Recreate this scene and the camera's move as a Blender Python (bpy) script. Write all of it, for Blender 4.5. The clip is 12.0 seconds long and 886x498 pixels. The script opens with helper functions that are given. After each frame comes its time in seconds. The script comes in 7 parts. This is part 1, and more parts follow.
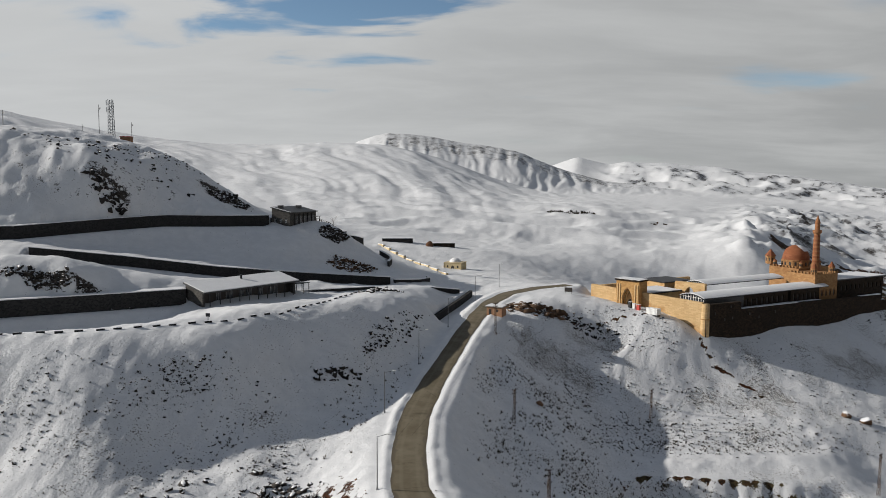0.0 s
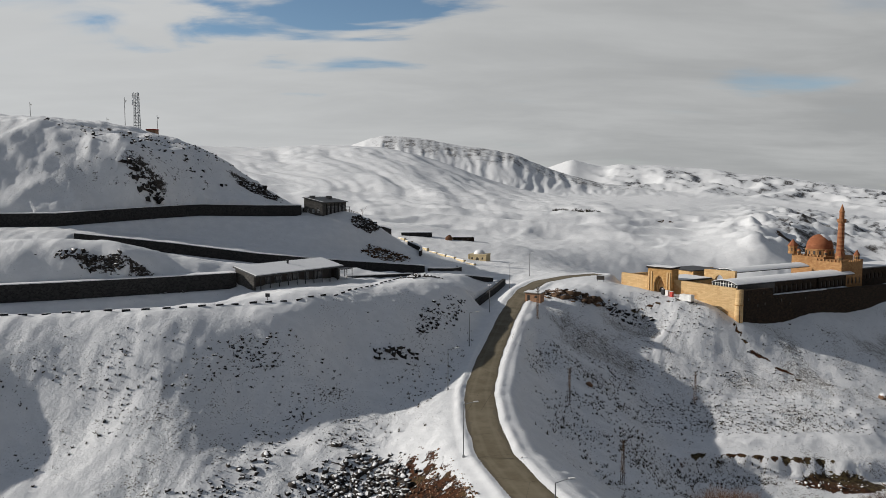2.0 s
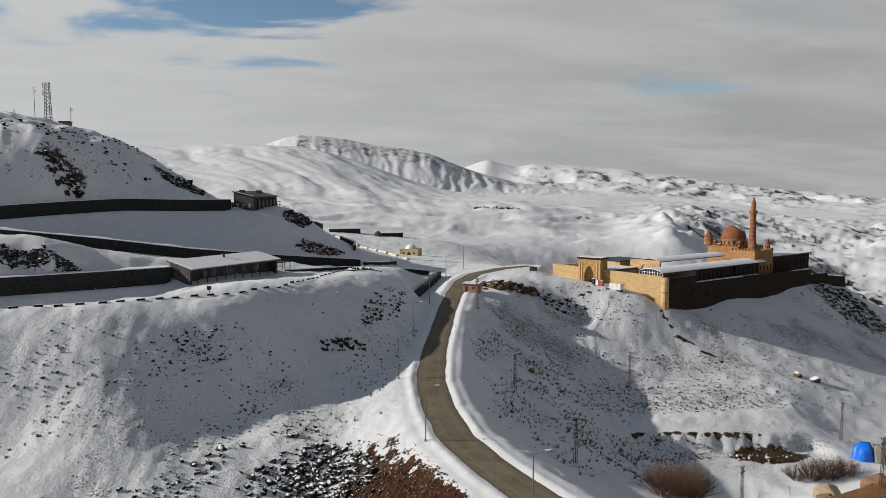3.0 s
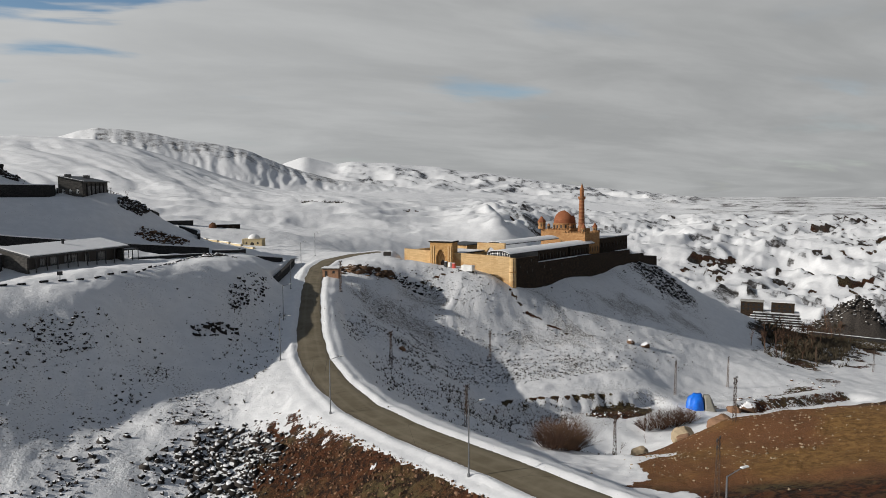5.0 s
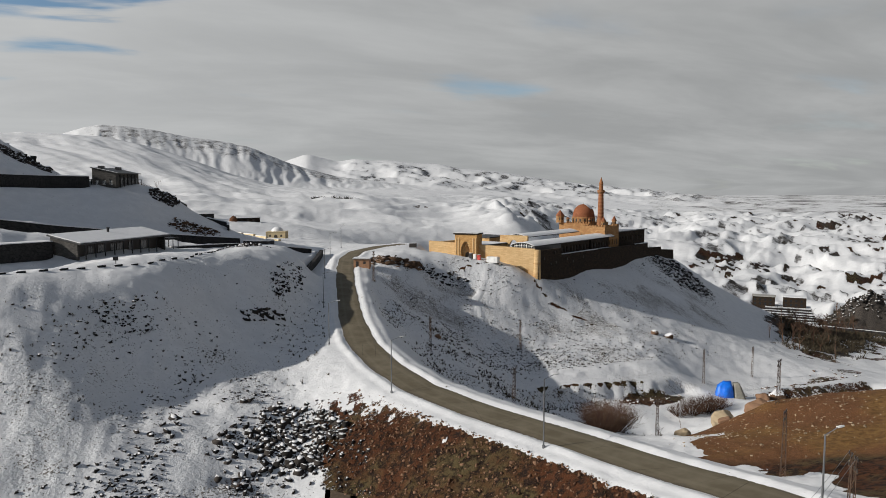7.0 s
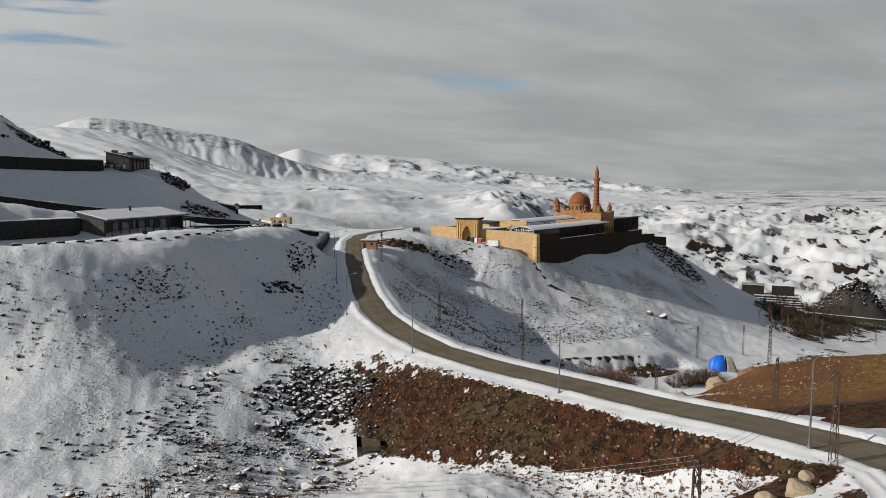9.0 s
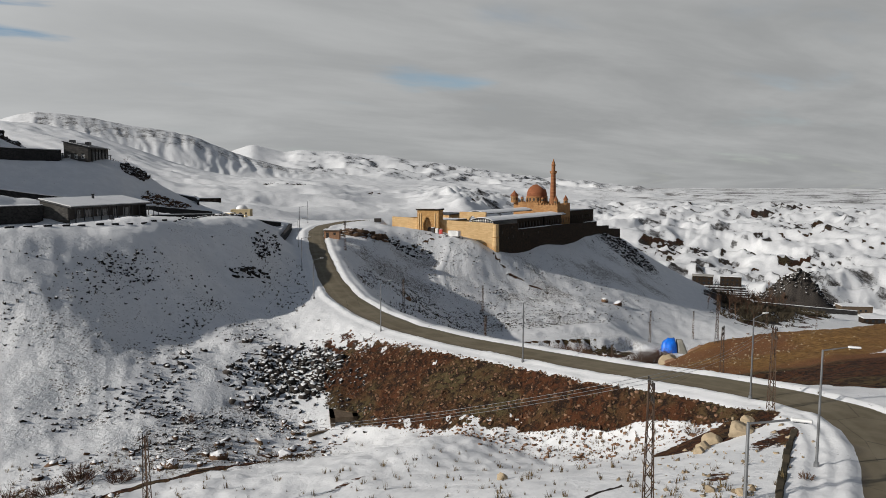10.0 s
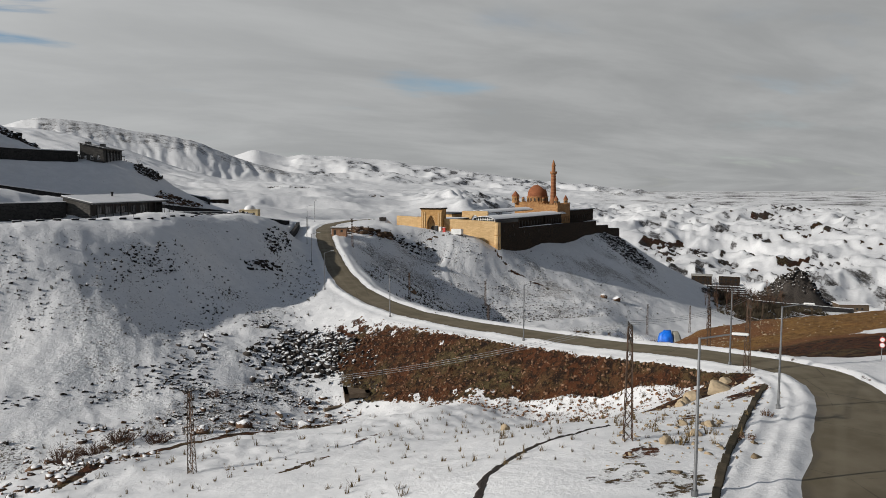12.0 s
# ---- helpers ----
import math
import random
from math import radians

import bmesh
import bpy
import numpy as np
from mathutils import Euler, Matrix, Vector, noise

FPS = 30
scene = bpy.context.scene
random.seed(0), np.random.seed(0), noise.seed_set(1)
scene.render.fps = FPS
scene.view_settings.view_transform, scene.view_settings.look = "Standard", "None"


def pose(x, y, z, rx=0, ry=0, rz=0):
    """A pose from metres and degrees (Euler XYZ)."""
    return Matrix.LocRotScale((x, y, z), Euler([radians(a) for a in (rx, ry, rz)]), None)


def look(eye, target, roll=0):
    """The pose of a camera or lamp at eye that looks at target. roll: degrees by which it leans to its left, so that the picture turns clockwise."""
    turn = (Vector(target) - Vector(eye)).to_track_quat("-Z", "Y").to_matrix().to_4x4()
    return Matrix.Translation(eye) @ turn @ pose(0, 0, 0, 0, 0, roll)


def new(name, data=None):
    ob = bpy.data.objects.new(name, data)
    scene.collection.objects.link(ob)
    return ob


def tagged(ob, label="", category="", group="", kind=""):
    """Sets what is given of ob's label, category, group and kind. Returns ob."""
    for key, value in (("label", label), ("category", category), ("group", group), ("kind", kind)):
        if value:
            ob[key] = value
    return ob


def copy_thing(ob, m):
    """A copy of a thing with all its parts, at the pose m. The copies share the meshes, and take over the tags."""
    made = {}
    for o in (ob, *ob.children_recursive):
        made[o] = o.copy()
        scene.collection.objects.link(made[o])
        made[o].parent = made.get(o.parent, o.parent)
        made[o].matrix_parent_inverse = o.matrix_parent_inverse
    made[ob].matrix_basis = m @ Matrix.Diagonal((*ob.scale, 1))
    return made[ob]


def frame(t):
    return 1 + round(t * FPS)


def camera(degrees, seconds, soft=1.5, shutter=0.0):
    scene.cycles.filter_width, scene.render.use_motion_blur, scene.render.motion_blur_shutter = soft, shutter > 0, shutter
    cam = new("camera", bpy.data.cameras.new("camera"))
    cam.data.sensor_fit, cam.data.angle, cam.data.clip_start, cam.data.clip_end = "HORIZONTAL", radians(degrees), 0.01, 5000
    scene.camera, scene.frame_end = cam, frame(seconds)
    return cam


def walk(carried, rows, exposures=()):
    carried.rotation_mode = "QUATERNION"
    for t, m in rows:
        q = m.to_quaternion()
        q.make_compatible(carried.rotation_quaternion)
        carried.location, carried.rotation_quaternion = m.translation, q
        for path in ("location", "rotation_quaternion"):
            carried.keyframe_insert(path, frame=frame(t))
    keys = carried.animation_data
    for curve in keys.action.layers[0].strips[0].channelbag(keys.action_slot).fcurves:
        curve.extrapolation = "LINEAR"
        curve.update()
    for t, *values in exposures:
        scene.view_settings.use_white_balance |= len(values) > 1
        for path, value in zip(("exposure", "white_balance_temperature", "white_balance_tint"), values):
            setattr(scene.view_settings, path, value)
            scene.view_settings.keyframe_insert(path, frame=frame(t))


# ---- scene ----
# ---------------------------------------------------------------- camera
cam = camera(63.64, 12.0, soft=0.8)
PATH = [
    (0, (0.00, 0.00, 0.00), (-0.05, 99.60, -8.98), 0.35),
    (0.5, (-3.83, -0.61, -1.43), (-4.02, 99.01, -10.20), 0.31),
    (1, (-7.84, -1.13, -2.83), (-8.06, 98.49, -11.45), 0.27),
    (1.5, (-11.58, -1.55, -4.12), (-11.65, 98.09, -12.64), 0.24),
    (2, (-15.15, -1.83, -5.50), (-14.09, 97.81, -13.93), 0.15),
    (2.5, (-18.66, -1.74, -6.94), (-12.03, 97.69, -15.28), 0.02),
    (3, (-22.17, -1.67, -8.16), (-9.46, 97.16, -16.51), -0.06),
    (3.5, (-25.47, -1.24, -9.47), (-3.64, 95.99, -17.91), -0.22),
    (3.7, (-26.87, -0.88, -9.96), (-0.90, 95.32, -18.48), -0.23),
    (5.3, (-37.29, 1.47, -13.93), (0.13, 93.81, -22.52), -0.19),
    (5.5, (-38.37, 1.82, -14.51), (-1.00, 94.18, -23.05), -0.21),
    (6, (-40.98, 2.25, -15.28), (-3.63, 94.63, -23.75), -0.18),
    (6.5, (-43.42, 2.14, -15.31), (-6.17, 94.53, -23.99), -0.17),
    (7, (-45.68, 1.43, -15.14), (-8.53, 93.84, -24.05), -0.11),
    (7.2, (-46.58, 1.08, -15.13), (-9.23, 93.40, -24.28), -0.00),
    (8.8, (-53.19, -4.48, -18.21), (-15.69, 87.74, -27.73), 0.01),
    (9, (-53.55, -5.21, -18.76), (-15.16, 86.63, -28.36), 0.02),
    (9.5, (-55.51, -7.02, -19.97), (-11.81, 82.39, -29.78), 0.03),
    (10, (-57.39, -9.42, -21.17), (-13.49, 79.88, -31.11), 0.10),
    (10.5, (-58.99, -12.11, -22.67), (-15.28, 77.25, -32.81), 0.08),
    (11, (-60.42, -14.40, -23.18), (-16.65, 74.98, -33.03), 0.05),
    (11.5, (-61.23, -15.81, -23.16), (-17.51, 73.61, -32.81), -0.03),
    (12, (-61.81, -16.69, -23.14), (-18.07, 72.75, -32.45), -0.11),
]
walk(cam, [(t, look(eye, target, roll)) for t, eye, target, roll in PATH], exposures=((0.0, 0.08), (3.5, 0.06), (7.0, 0.04), (12.0, -0.03)))

# ---------------------------------------------------------------- light
SUN_BEARING, SUN_HEIGHT = -84.0, 23.6   # degrees: bearing from +y towards +x, height over the horizon
sb, sh = radians(SUN_BEARING), radians(SUN_HEIGHT)
sun = new("sun", bpy.data.lights.new("sun", "SUN"))
sun.data.energy, sun.data.angle, sun.data.color = 4.6, radians(0.6), (1.0, 0.95, 0.88)
sun.matrix_world = look((math.sin(sb) * math.cos(sh) * 100, math.cos(sb) * math.cos(sh) * 100, math.sin(sh) * 100), (0, 0, 0))


class Nodes:
    """Short-hand to wire up a node tree."""

    def __init__(self, tree):
        self.tree = tree
        tree.nodes.clear()

    def add(self, kind, settings=None, **inputs):
        node = self.tree.nodes.new(kind)
        s = settings or {}
        if "operation" in s:
            node.operation = s["operation"]
        if "interpolation_type" in s:
            node.interpolation_type = s["interpolation_type"]
        if "data_type" in s:
            node.data_type = s["data_type"]
        if "blend_type" in s:
            node.blend_type = s["blend_type"]
        if "feature" in s:
            node.feature = s["feature"]
        if "offset" in s:
            node.offset = s["offset"]
        if "attribute_name" in s:
            node.attribute_name = s["attribute_name"]
        if "sky_type" in s:
            node.sky_type, node.sun_disc = s["sky_type"], False
            node.sun_elevation, node.sun_rotation = s["sun_elevation"], s["sun_rotation"]
            node.altitude, node.air_density, node.dust_density = s["altitude"], s["air_density"], s["dust_density"]
        for key, value in inputs.items():
            slot = node.inputs[int(key[1:])] if key[0] == "i" and key[1:].isdigit() else node.inputs[key.replace("_", " ")]
            if isinstance(value, bpy.types.NodeSocket):
                self.tree.links.new(value, slot)
            else:
                slot.default_value = value
        return node.outputs

    def math(self, op, a, b=0.0, c=0.0):
        return self.add("ShaderNodeMath", dict(operation=op), i0=a, i1=b, i2=c)[0]

    def vec(self, op, a, b=(0, 0, 0)):
        return self.add("ShaderNodeVectorMath", dict(operation=op), i0=a, i1=b)[0]

    def noise(self, coords, scale, detail=4.0, rough=0.55, distort=0.0):
        return self.add("ShaderNodeTexNoise", None, Vector=coords, Scale=scale, Detail=detail, Roughness=rough, Distortion=distort)[0]

    def step(self, value, low, high):
        return self.add("ShaderNodeMapRange", dict(interpolation_type="SMOOTHSTEP"), i0=value, i1=low, i2=high, i3=0.0, i4=1.0)[0]

    def mix(self, factor, a, b):
        return self.add("ShaderNodeMix", dict(data_type="RGBA"), i0=factor, i6=a, i7=b)[2]


world = bpy.data.worlds.new("sky")
scene.world = world
world.use_nodes = True
w = Nodes(world.node_tree)
aim = w.add("ShaderNodeTexCoord")["Generated"]
sep = w.add("ShaderNodeSeparateXYZ", None, i0=aim)
sky = w.add("ShaderNodeTexSky", dict(sky_type="NISHITA", sun_disc=False, sun_elevation=sh, sun_rotation=sb, altitude=2000.0, air_density=1.0, dust_density=0.6))[0]
# a high sheet of cloud, seen in perspective
up = w.math("ADD", w.math("ABSOLUTE", sep[2]), 0.16)
flat = w.add("ShaderNodeCombineXYZ", None, i0=w.math("DIVIDE", sep[0], up), i1=w.math("DIVIDE", sep[1], up), i2=0.0)[0]
stretch = w.add("ShaderNodeMapping", None, Vector=flat, Rotation=(0, 0, radians(20)), Scale=(0.5, 0.95, 1.0))[0]
big = w.noise(stretch, 1.0, 5.0, 0.5, 0.3)
fine = w.noise(stretch, 2.6, 6.0, 0.52, 0.4)


def opening(bearing, height, wide, tall):
    """A soft gap in the cloud sheet round a bearing and height in degrees."""
    b, h = radians(bearing), radians(height)
    across = w.math("SUBTRACT", w.add("ShaderNodeVectorMath", dict(operation="DOT_PRODUCT"), i0=aim, i1=(math.cos(b), -math.sin(b), 0))[1], 0.0)
    rise = w.math("SUBTRACT", sep[2], math.sin(h))
    d = w.math("SQRT", w.math("ADD", w.math("POWER", w.math("DIVIDE", across, wide), 2.0), w.math("POWER", w.math("DIVIDE", rise, tall), 2.0)))
    ahead = w.add("ShaderNodeVectorMath", dict(operation="DOT_PRODUCT"), i0=aim, i1=(math.sin(b), math.cos(b), 0))[1]
    d = w.math("ADD", d, w.math("ADD", w.math("MULTIPLY", w.math("SUBTRACT", fine, 0.5), 2.6), w.math("MULTIPLY", w.math("SUBTRACT", big, 0.5), 1.6)))
    return w.math("MULTIPLY", w.step(d, 1.15, -0.1), w.step(ahead, 0.0, 0.3))


gap = w.math("ADD", w.math("MULTIPLY", opening(-8.0, 12.6, 0.21, 0.075), 1.9), w.math("MULTIPLY", opening(25.5, 7.6, 0.15, 0.022), 0.42))
gap = w.math("ADD", gap, w.math("MULTIPLY", opening(-3.5, 12.3, 0.11, 0.032), 0.9))
gap = w.math("ADD", gap, w.math("MULTIPLY", opening(-27.0, 13.0, 0.16, 0.03), 0.5))
thin = w.math("ADD", w.math("MULTIPLY", big, 0.55), w.math("MULTIPLY", fine, 0.45))
cover = w.step(w.math("SUBTRACT", w.math("ADD", thin, 0.17), w.math("MULTIPLY", gap, 0.34)), 0.3, 0.62)
shade = w.step(w.noise(stretch, 1.6, 5.0, 0.6, 0.3), 0.3, 0.75)
toward = w.step(w.add("ShaderNodeVectorMath", dict(operation="DOT_PRODUCT"), i0=aim, i1=(math.sin(sb), math.cos(sb), 0.35))[1], -0.6, 1.0)
cloud = w.mix(shade, (0.395, 0.405, 0.408, 1), (0.53, 0.54, 0.54, 1))
cloud = w.mix(w.math("MULTIPLY", toward, 0.6), cloud, (0.84, 0.86, 0.87, 1))
cloud = w.mix(w.math("MULTIPLY", w.step(sep[2], 0.33, 0.62), 0.9), cloud, (0.25, 0.243, 0.232, 1))   # dimmed overhead, above the view, to cut the fill light
cloud = w.mix(w.math("MULTIPLY", w.step(sep[1], 0.35, -0.5), 0.85), cloud, (0.19, 0.186, 0.18, 1))   # unseen sky behind the camera, darkened to deepen the shade
clear = w.add("ShaderNodeMix", dict(data_type="RGBA", blend_type="MULTIPLY"), i0=1.0, i6=sky, i7=(0.105, 0.112, 0.110, 1))[2]
haze = w.step(sep[2], 0.10, -0.02)
# round the sun the sheet breaks up into clear sky; overhead it is thinned to cut the fill light
sunward = w.math("ADD", w.math("MULTIPLY", sep[0], -0.9), w.math("MULTIPLY", sep[1], -0.45))
broken = w.math("MAXIMUM", w.step(sep[2], 0.29, 0.5), w.step(sunward, 0.4, 0.7))
cover = w.math("MULTIPLY", cover, w.math("SUBTRACT", 1.0, w.math("MULTIPLY", broken, 0.5)))
cover = w.math("MAXIMUM", cover, w.math("MULTIPLY", haze, 0.95))
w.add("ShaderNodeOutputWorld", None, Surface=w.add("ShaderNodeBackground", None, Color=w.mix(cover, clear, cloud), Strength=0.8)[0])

# ---------------------------------------------------------------- materials
def material(name, build):
    m = bpy.data.materials.new(name)
    m.use_nodes = True
    n = Nodes(m.node_tree)
    out = build(n)
    n.add("ShaderNodeOutputMaterial", None, Surface=out)
    return m


def bsdf(n, colour, rough=0.8, metal=0.0, bump=None, strength=0.3, distance=0.05, **more):
    if bump is not None:
        more["Normal"] = n.add("ShaderNodeBump", None, Strength=strength, Distance=distance, Height=bump)[0]
    if not isinstance(rough, (int, float)) or rough >= 0.8:
        more["Specular_IOR_Level"] = 0.15   # dull, broken surfaces
    return n.add("ShaderNodeBsdfPrincipled", None, Base_Color=colour, Roughness=rough, Metallic=metal, **more)[0]


def place(n):
    return n.add("ShaderNodeNewGeometry")["Position"]


def varied(name, dark, light, scale=1.5, rough=0.85, metal=0.0, bump=0.3, distance=0.05, fine=6.0, spread=0.35):
    """A plain solid with two scales of variation and a little relief."""
    def build(n):
        p = place(n)
        a = n.noise(p, scale, 4, 0.6)
        b = n.noise(p, scale * fine, 5, 0.65)
        f = n.math("ADD", n.math("MULTIPLY", a, 0.6), n.math("MULTIPLY", b, 0.4))
        pick = n.add("ShaderNodeObjectInfo")["Random"]
        f = n.math("ADD", f, n.math("MULTIPLY", n.math("SUBTRACT", pick, 0.5), spread))
        return bsdf(n, n.mix(n.step(f, 0.3, 0.72), (*dark, 1), (*light, 1)), rough, metal, b, bump, distance)
    return material(name, build)


SNOW_A, SNOW_B = (0.66, 0.665, 0.67, 1), (0.74, 0.742, 0.745, 1)


def ground_build(n):
    p = place(n)
    soil = n.add("ShaderNodeAttribute", dict(attribute_name="soil"))["Fac"]
    stone = n.add("ShaderNodeAttribute", dict(attribute_name="stone"))["Fac"]
    n1, n2, n3 = n.noise(p, 0.045, 5, 0.6), n.noise(p, 0.33, 6, 0.62), n.noise(p, 2.4, 5, 0.6)
    dents = n.noise(n.vec("MULTIPLY", p, (1, 1, 0.5)), 0.75, 6, 0.66)
    tufts = n.add("ShaderNodeAttribute", dict(attribute_name="tufts"))["Fac"]
    snow = n.mix(n.step(n2, 0.3, 0.75), SNOW_A, SNOW_B)
    # earth under thin snow: red-brown to olive, with straw-coloured patches
    gold = n.add("ShaderNodeAttribute", dict(attribute_name="gold"))["Fac"]
    mid, crumb = n.noise(p, 0.95, 6, 0.68, 0.4), n.noise(p, 4.5, 6, 0.7, 0.3)
    tone = n.step(n.math("ADD", n.noise(p, 0.09, 4, 0.6), n.math("MULTIPLY", gold, 0.25)), 0.45, 0.63)
    earth = n.mix(tone, (0.075, 0.028, 0.012, 1), (0.08, 0.061, 0.028, 1))
    earth = n.mix(n.math("MULTIPLY", n.step(mid, 0.57, 0.40), n.math("SUBTRACT", 1.0, n.math("MULTIPLY", n.math("MINIMUM", gold, 1.0), 0.8))), earth, (0.014, 0.0085, 0.006, 1))
    earth = n.mix(n.math("MULTIPLY", n.step(crumb, 0.52, 0.72), 0.7), earth, (0.13, 0.06, 0.026, 1))
    turned = n.mix(n.step(crumb, 0.35, 0.7), (0.105, 0.045, 0.018, 1), (0.21, 0.1, 0.045, 1))
    grazed = n.mix(n.step(mid, 0.35, 0.65), (0.12, 0.062, 0.02, 1), (0.235, 0.13, 0.045, 1))
    field = n.mix(n.step(n.math("ADD", n1, n.math("MULTIPLY", gold, 0.35)), 0.62, 0.86), turned, grazed)
    earth = n.mix(n.step(gold, 0.03, 0.3), earth, field)
    rock = n.mix(n.step(n3, 0.35, 0.65), (0.017, 0.016, 0.015, 1), (0.085, 0.072, 0.062, 1))
    cover = n.math("ADD", n.math("MULTIPLY", n2, 0.4), n.math("ADD", n.math("MULTIPLY", mid, 0.4), n.math("MULTIPLY", n3, 0.2)))
    rugged = n.add("ShaderNodeAttribute", dict(attribute_name="rugged"))["Fac"]
    crags = n.math("ADD", n.math("MULTIPLY", n.noise(p, 0.03, 6, 0.62, 0.3), 0.55), n.math("MULTIPLY", n.noise(p, 0.17, 6, 0.65, 0.2), 0.45))
    cover = n.math("ADD", n.math("MULTIPLY", cover, n.math("SUBTRACT", 1.0, rugged)), n.math("MULTIPLY", crags, rugged))
    bare_soil = n.step(n.math("SUBTRACT", n.math("ADD", soil, cover), 1.0), -0.02, 0.035)
    bare_rock = n.step(n.math("SUBTRACT", n.math("ADD", stone, cover), 1.0), n.math("MULTIPLY_ADD", rugged, -0.07, -0.02), n.math("MULTIPLY_ADD", rugged, 0.11, 0.03))
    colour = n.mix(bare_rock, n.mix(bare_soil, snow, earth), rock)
    # withered stems and clods that stick out of the snow
    clump = n.math("ADD", n.math("MULTIPLY", n.noise(p, 2.9, 3, 0.6), 0.72), n.math("MULTIPLY", n2, 0.28))
    stems = n.math("MULTIPLY", n.step(n.math("SUBTRACT", n.math("ADD", clump, n.math("MULTIPLY", tufts, 0.16)), 0.655), 0.0, 0.05), n.math("SUBTRACT", 1.0, bare_soil))
    colour = n.mix(n.math("MULTIPLY", stems, 0.85), colour, n.mix(n.step(n3, 0.35, 0.65), (0.045, 0.034, 0.024, 1), (0.12, 0.098, 0.07, 1)))
    bare = n.math("MAXIMUM", bare_soil, bare_rock)
    rough = n.math("ADD", 0.62, n.math("MULTIPLY", bare, 0.3))
    clods = n.noise(p, 1.7, 4, 0.6)
    relief = n.math("ADD", n.math("MULTIPLY", dents, n.math("ADD", 0.3, n.math("MULTIPLY", tufts, 1.5))), n.math("MULTIPLY", n.math("ADD", n.math("MULTIPLY", clods, n.math("MULTIPLY", tufts, 2.6)), n3), 0.2))
    relief = n.math("SUBTRACT", n.math("ADD", relief, n.math("MULTIPLY", bare, n.math("ADD", mid, crumb))), n.math("MULTIPLY", bare, 0.25))
    relief = n.math("ADD", relief, n.math("MULTIPLY", n.math("MULTIPLY", rugged, 2.6), n.noise(p, 0.05, 8, 0.66, 0.4)))
    return bsdf(n, colour, rough, 0.0, relief, 0.6, 0.5)


M_GROUND = material("snowy_ground", ground_build)


def asphalt_build(n):
    p = place(n)
    across = n.add("ShaderNodeAttribute", dict(attribute_name="across"))["Fac"]
    n1, n2 = n.noise(p, 0.25, 5, 0.6), n.noise(p, 9.0, 4, 0.7)
    base = n.mix(n.step(n1, 0.3, 0.7), (0.115, 0.095, 0.062, 1), (0.165, 0.14, 0.098, 1))
    wet = n.step(n.math("ADD", n.math("ABSOLUTE", across), n.math("MULTIPLY", n.math("SUBTRACT", n1, 0.5), 1.2)), 0.78, 0.98)
    base = n.mix(n.math("MULTIPLY", wet, 0.6), base, (0.05, 0.037, 0.022, 1))
    tracks = n.math("ABSOLUTE", n.math("SUBTRACT", n.math("ABSOLUTE", across), 0.45))
    base = n.mix(n.math("MULTIPLY", n.step(tracks, 0.16, 0.04), 0.25), base, (0.20, 0.175, 0.125, 1))
    crack = n.add("ShaderNodeTexVoronoi", dict(feature="DISTANCE_TO_EDGE"), Vector=p, Scale=0.09)[0]
    base = n.mix(n.math("MULTIPLY", n.step(n.math("ADD", crack, n.math("MULTIPLY", n1, 0.02)), 0.015, 0.011), 0.5), base, (0.045, 0.038, 0.028, 1))
    return bsdf(n, base, n.math("SUBTRACT", 0.85, n.math("MULTIPLY", wet, 0.3)), 0.0, n2, 0.3, 0.03)


M_ASPHALT = material("asphalt", asphalt_build)


def masonry(name, dark, light, mortar, course=0.35, length=0.7, patch=0.3, patch_colour=None):
    """Coursed stone blocks, with stains; blocks by height and by position along the wall."""
    def build(n):
        p = n.add("ShaderNodeTexCoord")["Object"]
        s = n.add("ShaderNodeSeparateXYZ", None, i0=p)
        flat = n.add("ShaderNodeCombineXYZ", None, i0=n.math("ADD", s[0], n.math("MULTIPLY", s[1], 0.83)), i1=s[2], i2=0.0)[0]
        brick = n.add("ShaderNodeTexBrick", dict(offset=0.5), Vector=flat, Color1=(*dark, 1), Color2=(*light, 1), Mortar=(*mortar, 1),
                      Scale=1.0, Mortar_Size=0.018, Mortar_Smooth=0.4, Brick_Width=length, Row_Height=course)
        big, small = n.noise(p, 0.16, 5, 0.6, 0.3), n.noise(p, 3.0, 5, 0.65)
        c = n.mix(n.math("MULTIPLY", n.step(big, 0.5, 0.62), patch), brick[0], (*(patch_colour or dark), 1))
        c = n.mix(n.math("MULTIPLY", n.step(small, 0.45, 0.75), 0.35), c, (*light, 1))
        h = n.math("SUBTRACT", n.math("MULTIPLY", small, 0.5), n.math("MULTIPLY", brick[1], 0.6))
        return bsdf(n, c, 0.9, 0.0, h, 0.5, 0.06)
    return material(name, build)


M_OCHRE = masonry("ochre_stone", (0.52, 0.345, 0.165), (0.63, 0.44, 0.235), (0.45, 0.295, 0.14), 0.45, 0.9, 0.6, (0.36, 0.175, 0.06))
M_OCHRE_CARVED = masonry("carved_ochre_stone", (0.38, 0.21, 0.08), (0.5, 0.3, 0.12), (0.28, 0.16, 0.07), 0.5, 0.8, 0.4, (0.28, 0.13, 0.04))
# darker than the stone itself: the south side's shade is in the colour
M_SHADE_BROWNSTONE = masonry("shade_darkened_weathered_stone", (0.015, 0.011, 0.008), (0.042, 0.027, 0.017), (0.014, 0.011, 0.008), 0.45, 0.9, 0.6, (0.022, 0.016, 0.012))
M_BASALT = masonry("black_basalt_masonry", (0.016, 0.016, 0.017), (0.042, 0.041, 0.040), (0.05, 0.048, 0.046), 0.32, 0.55, 0.2)
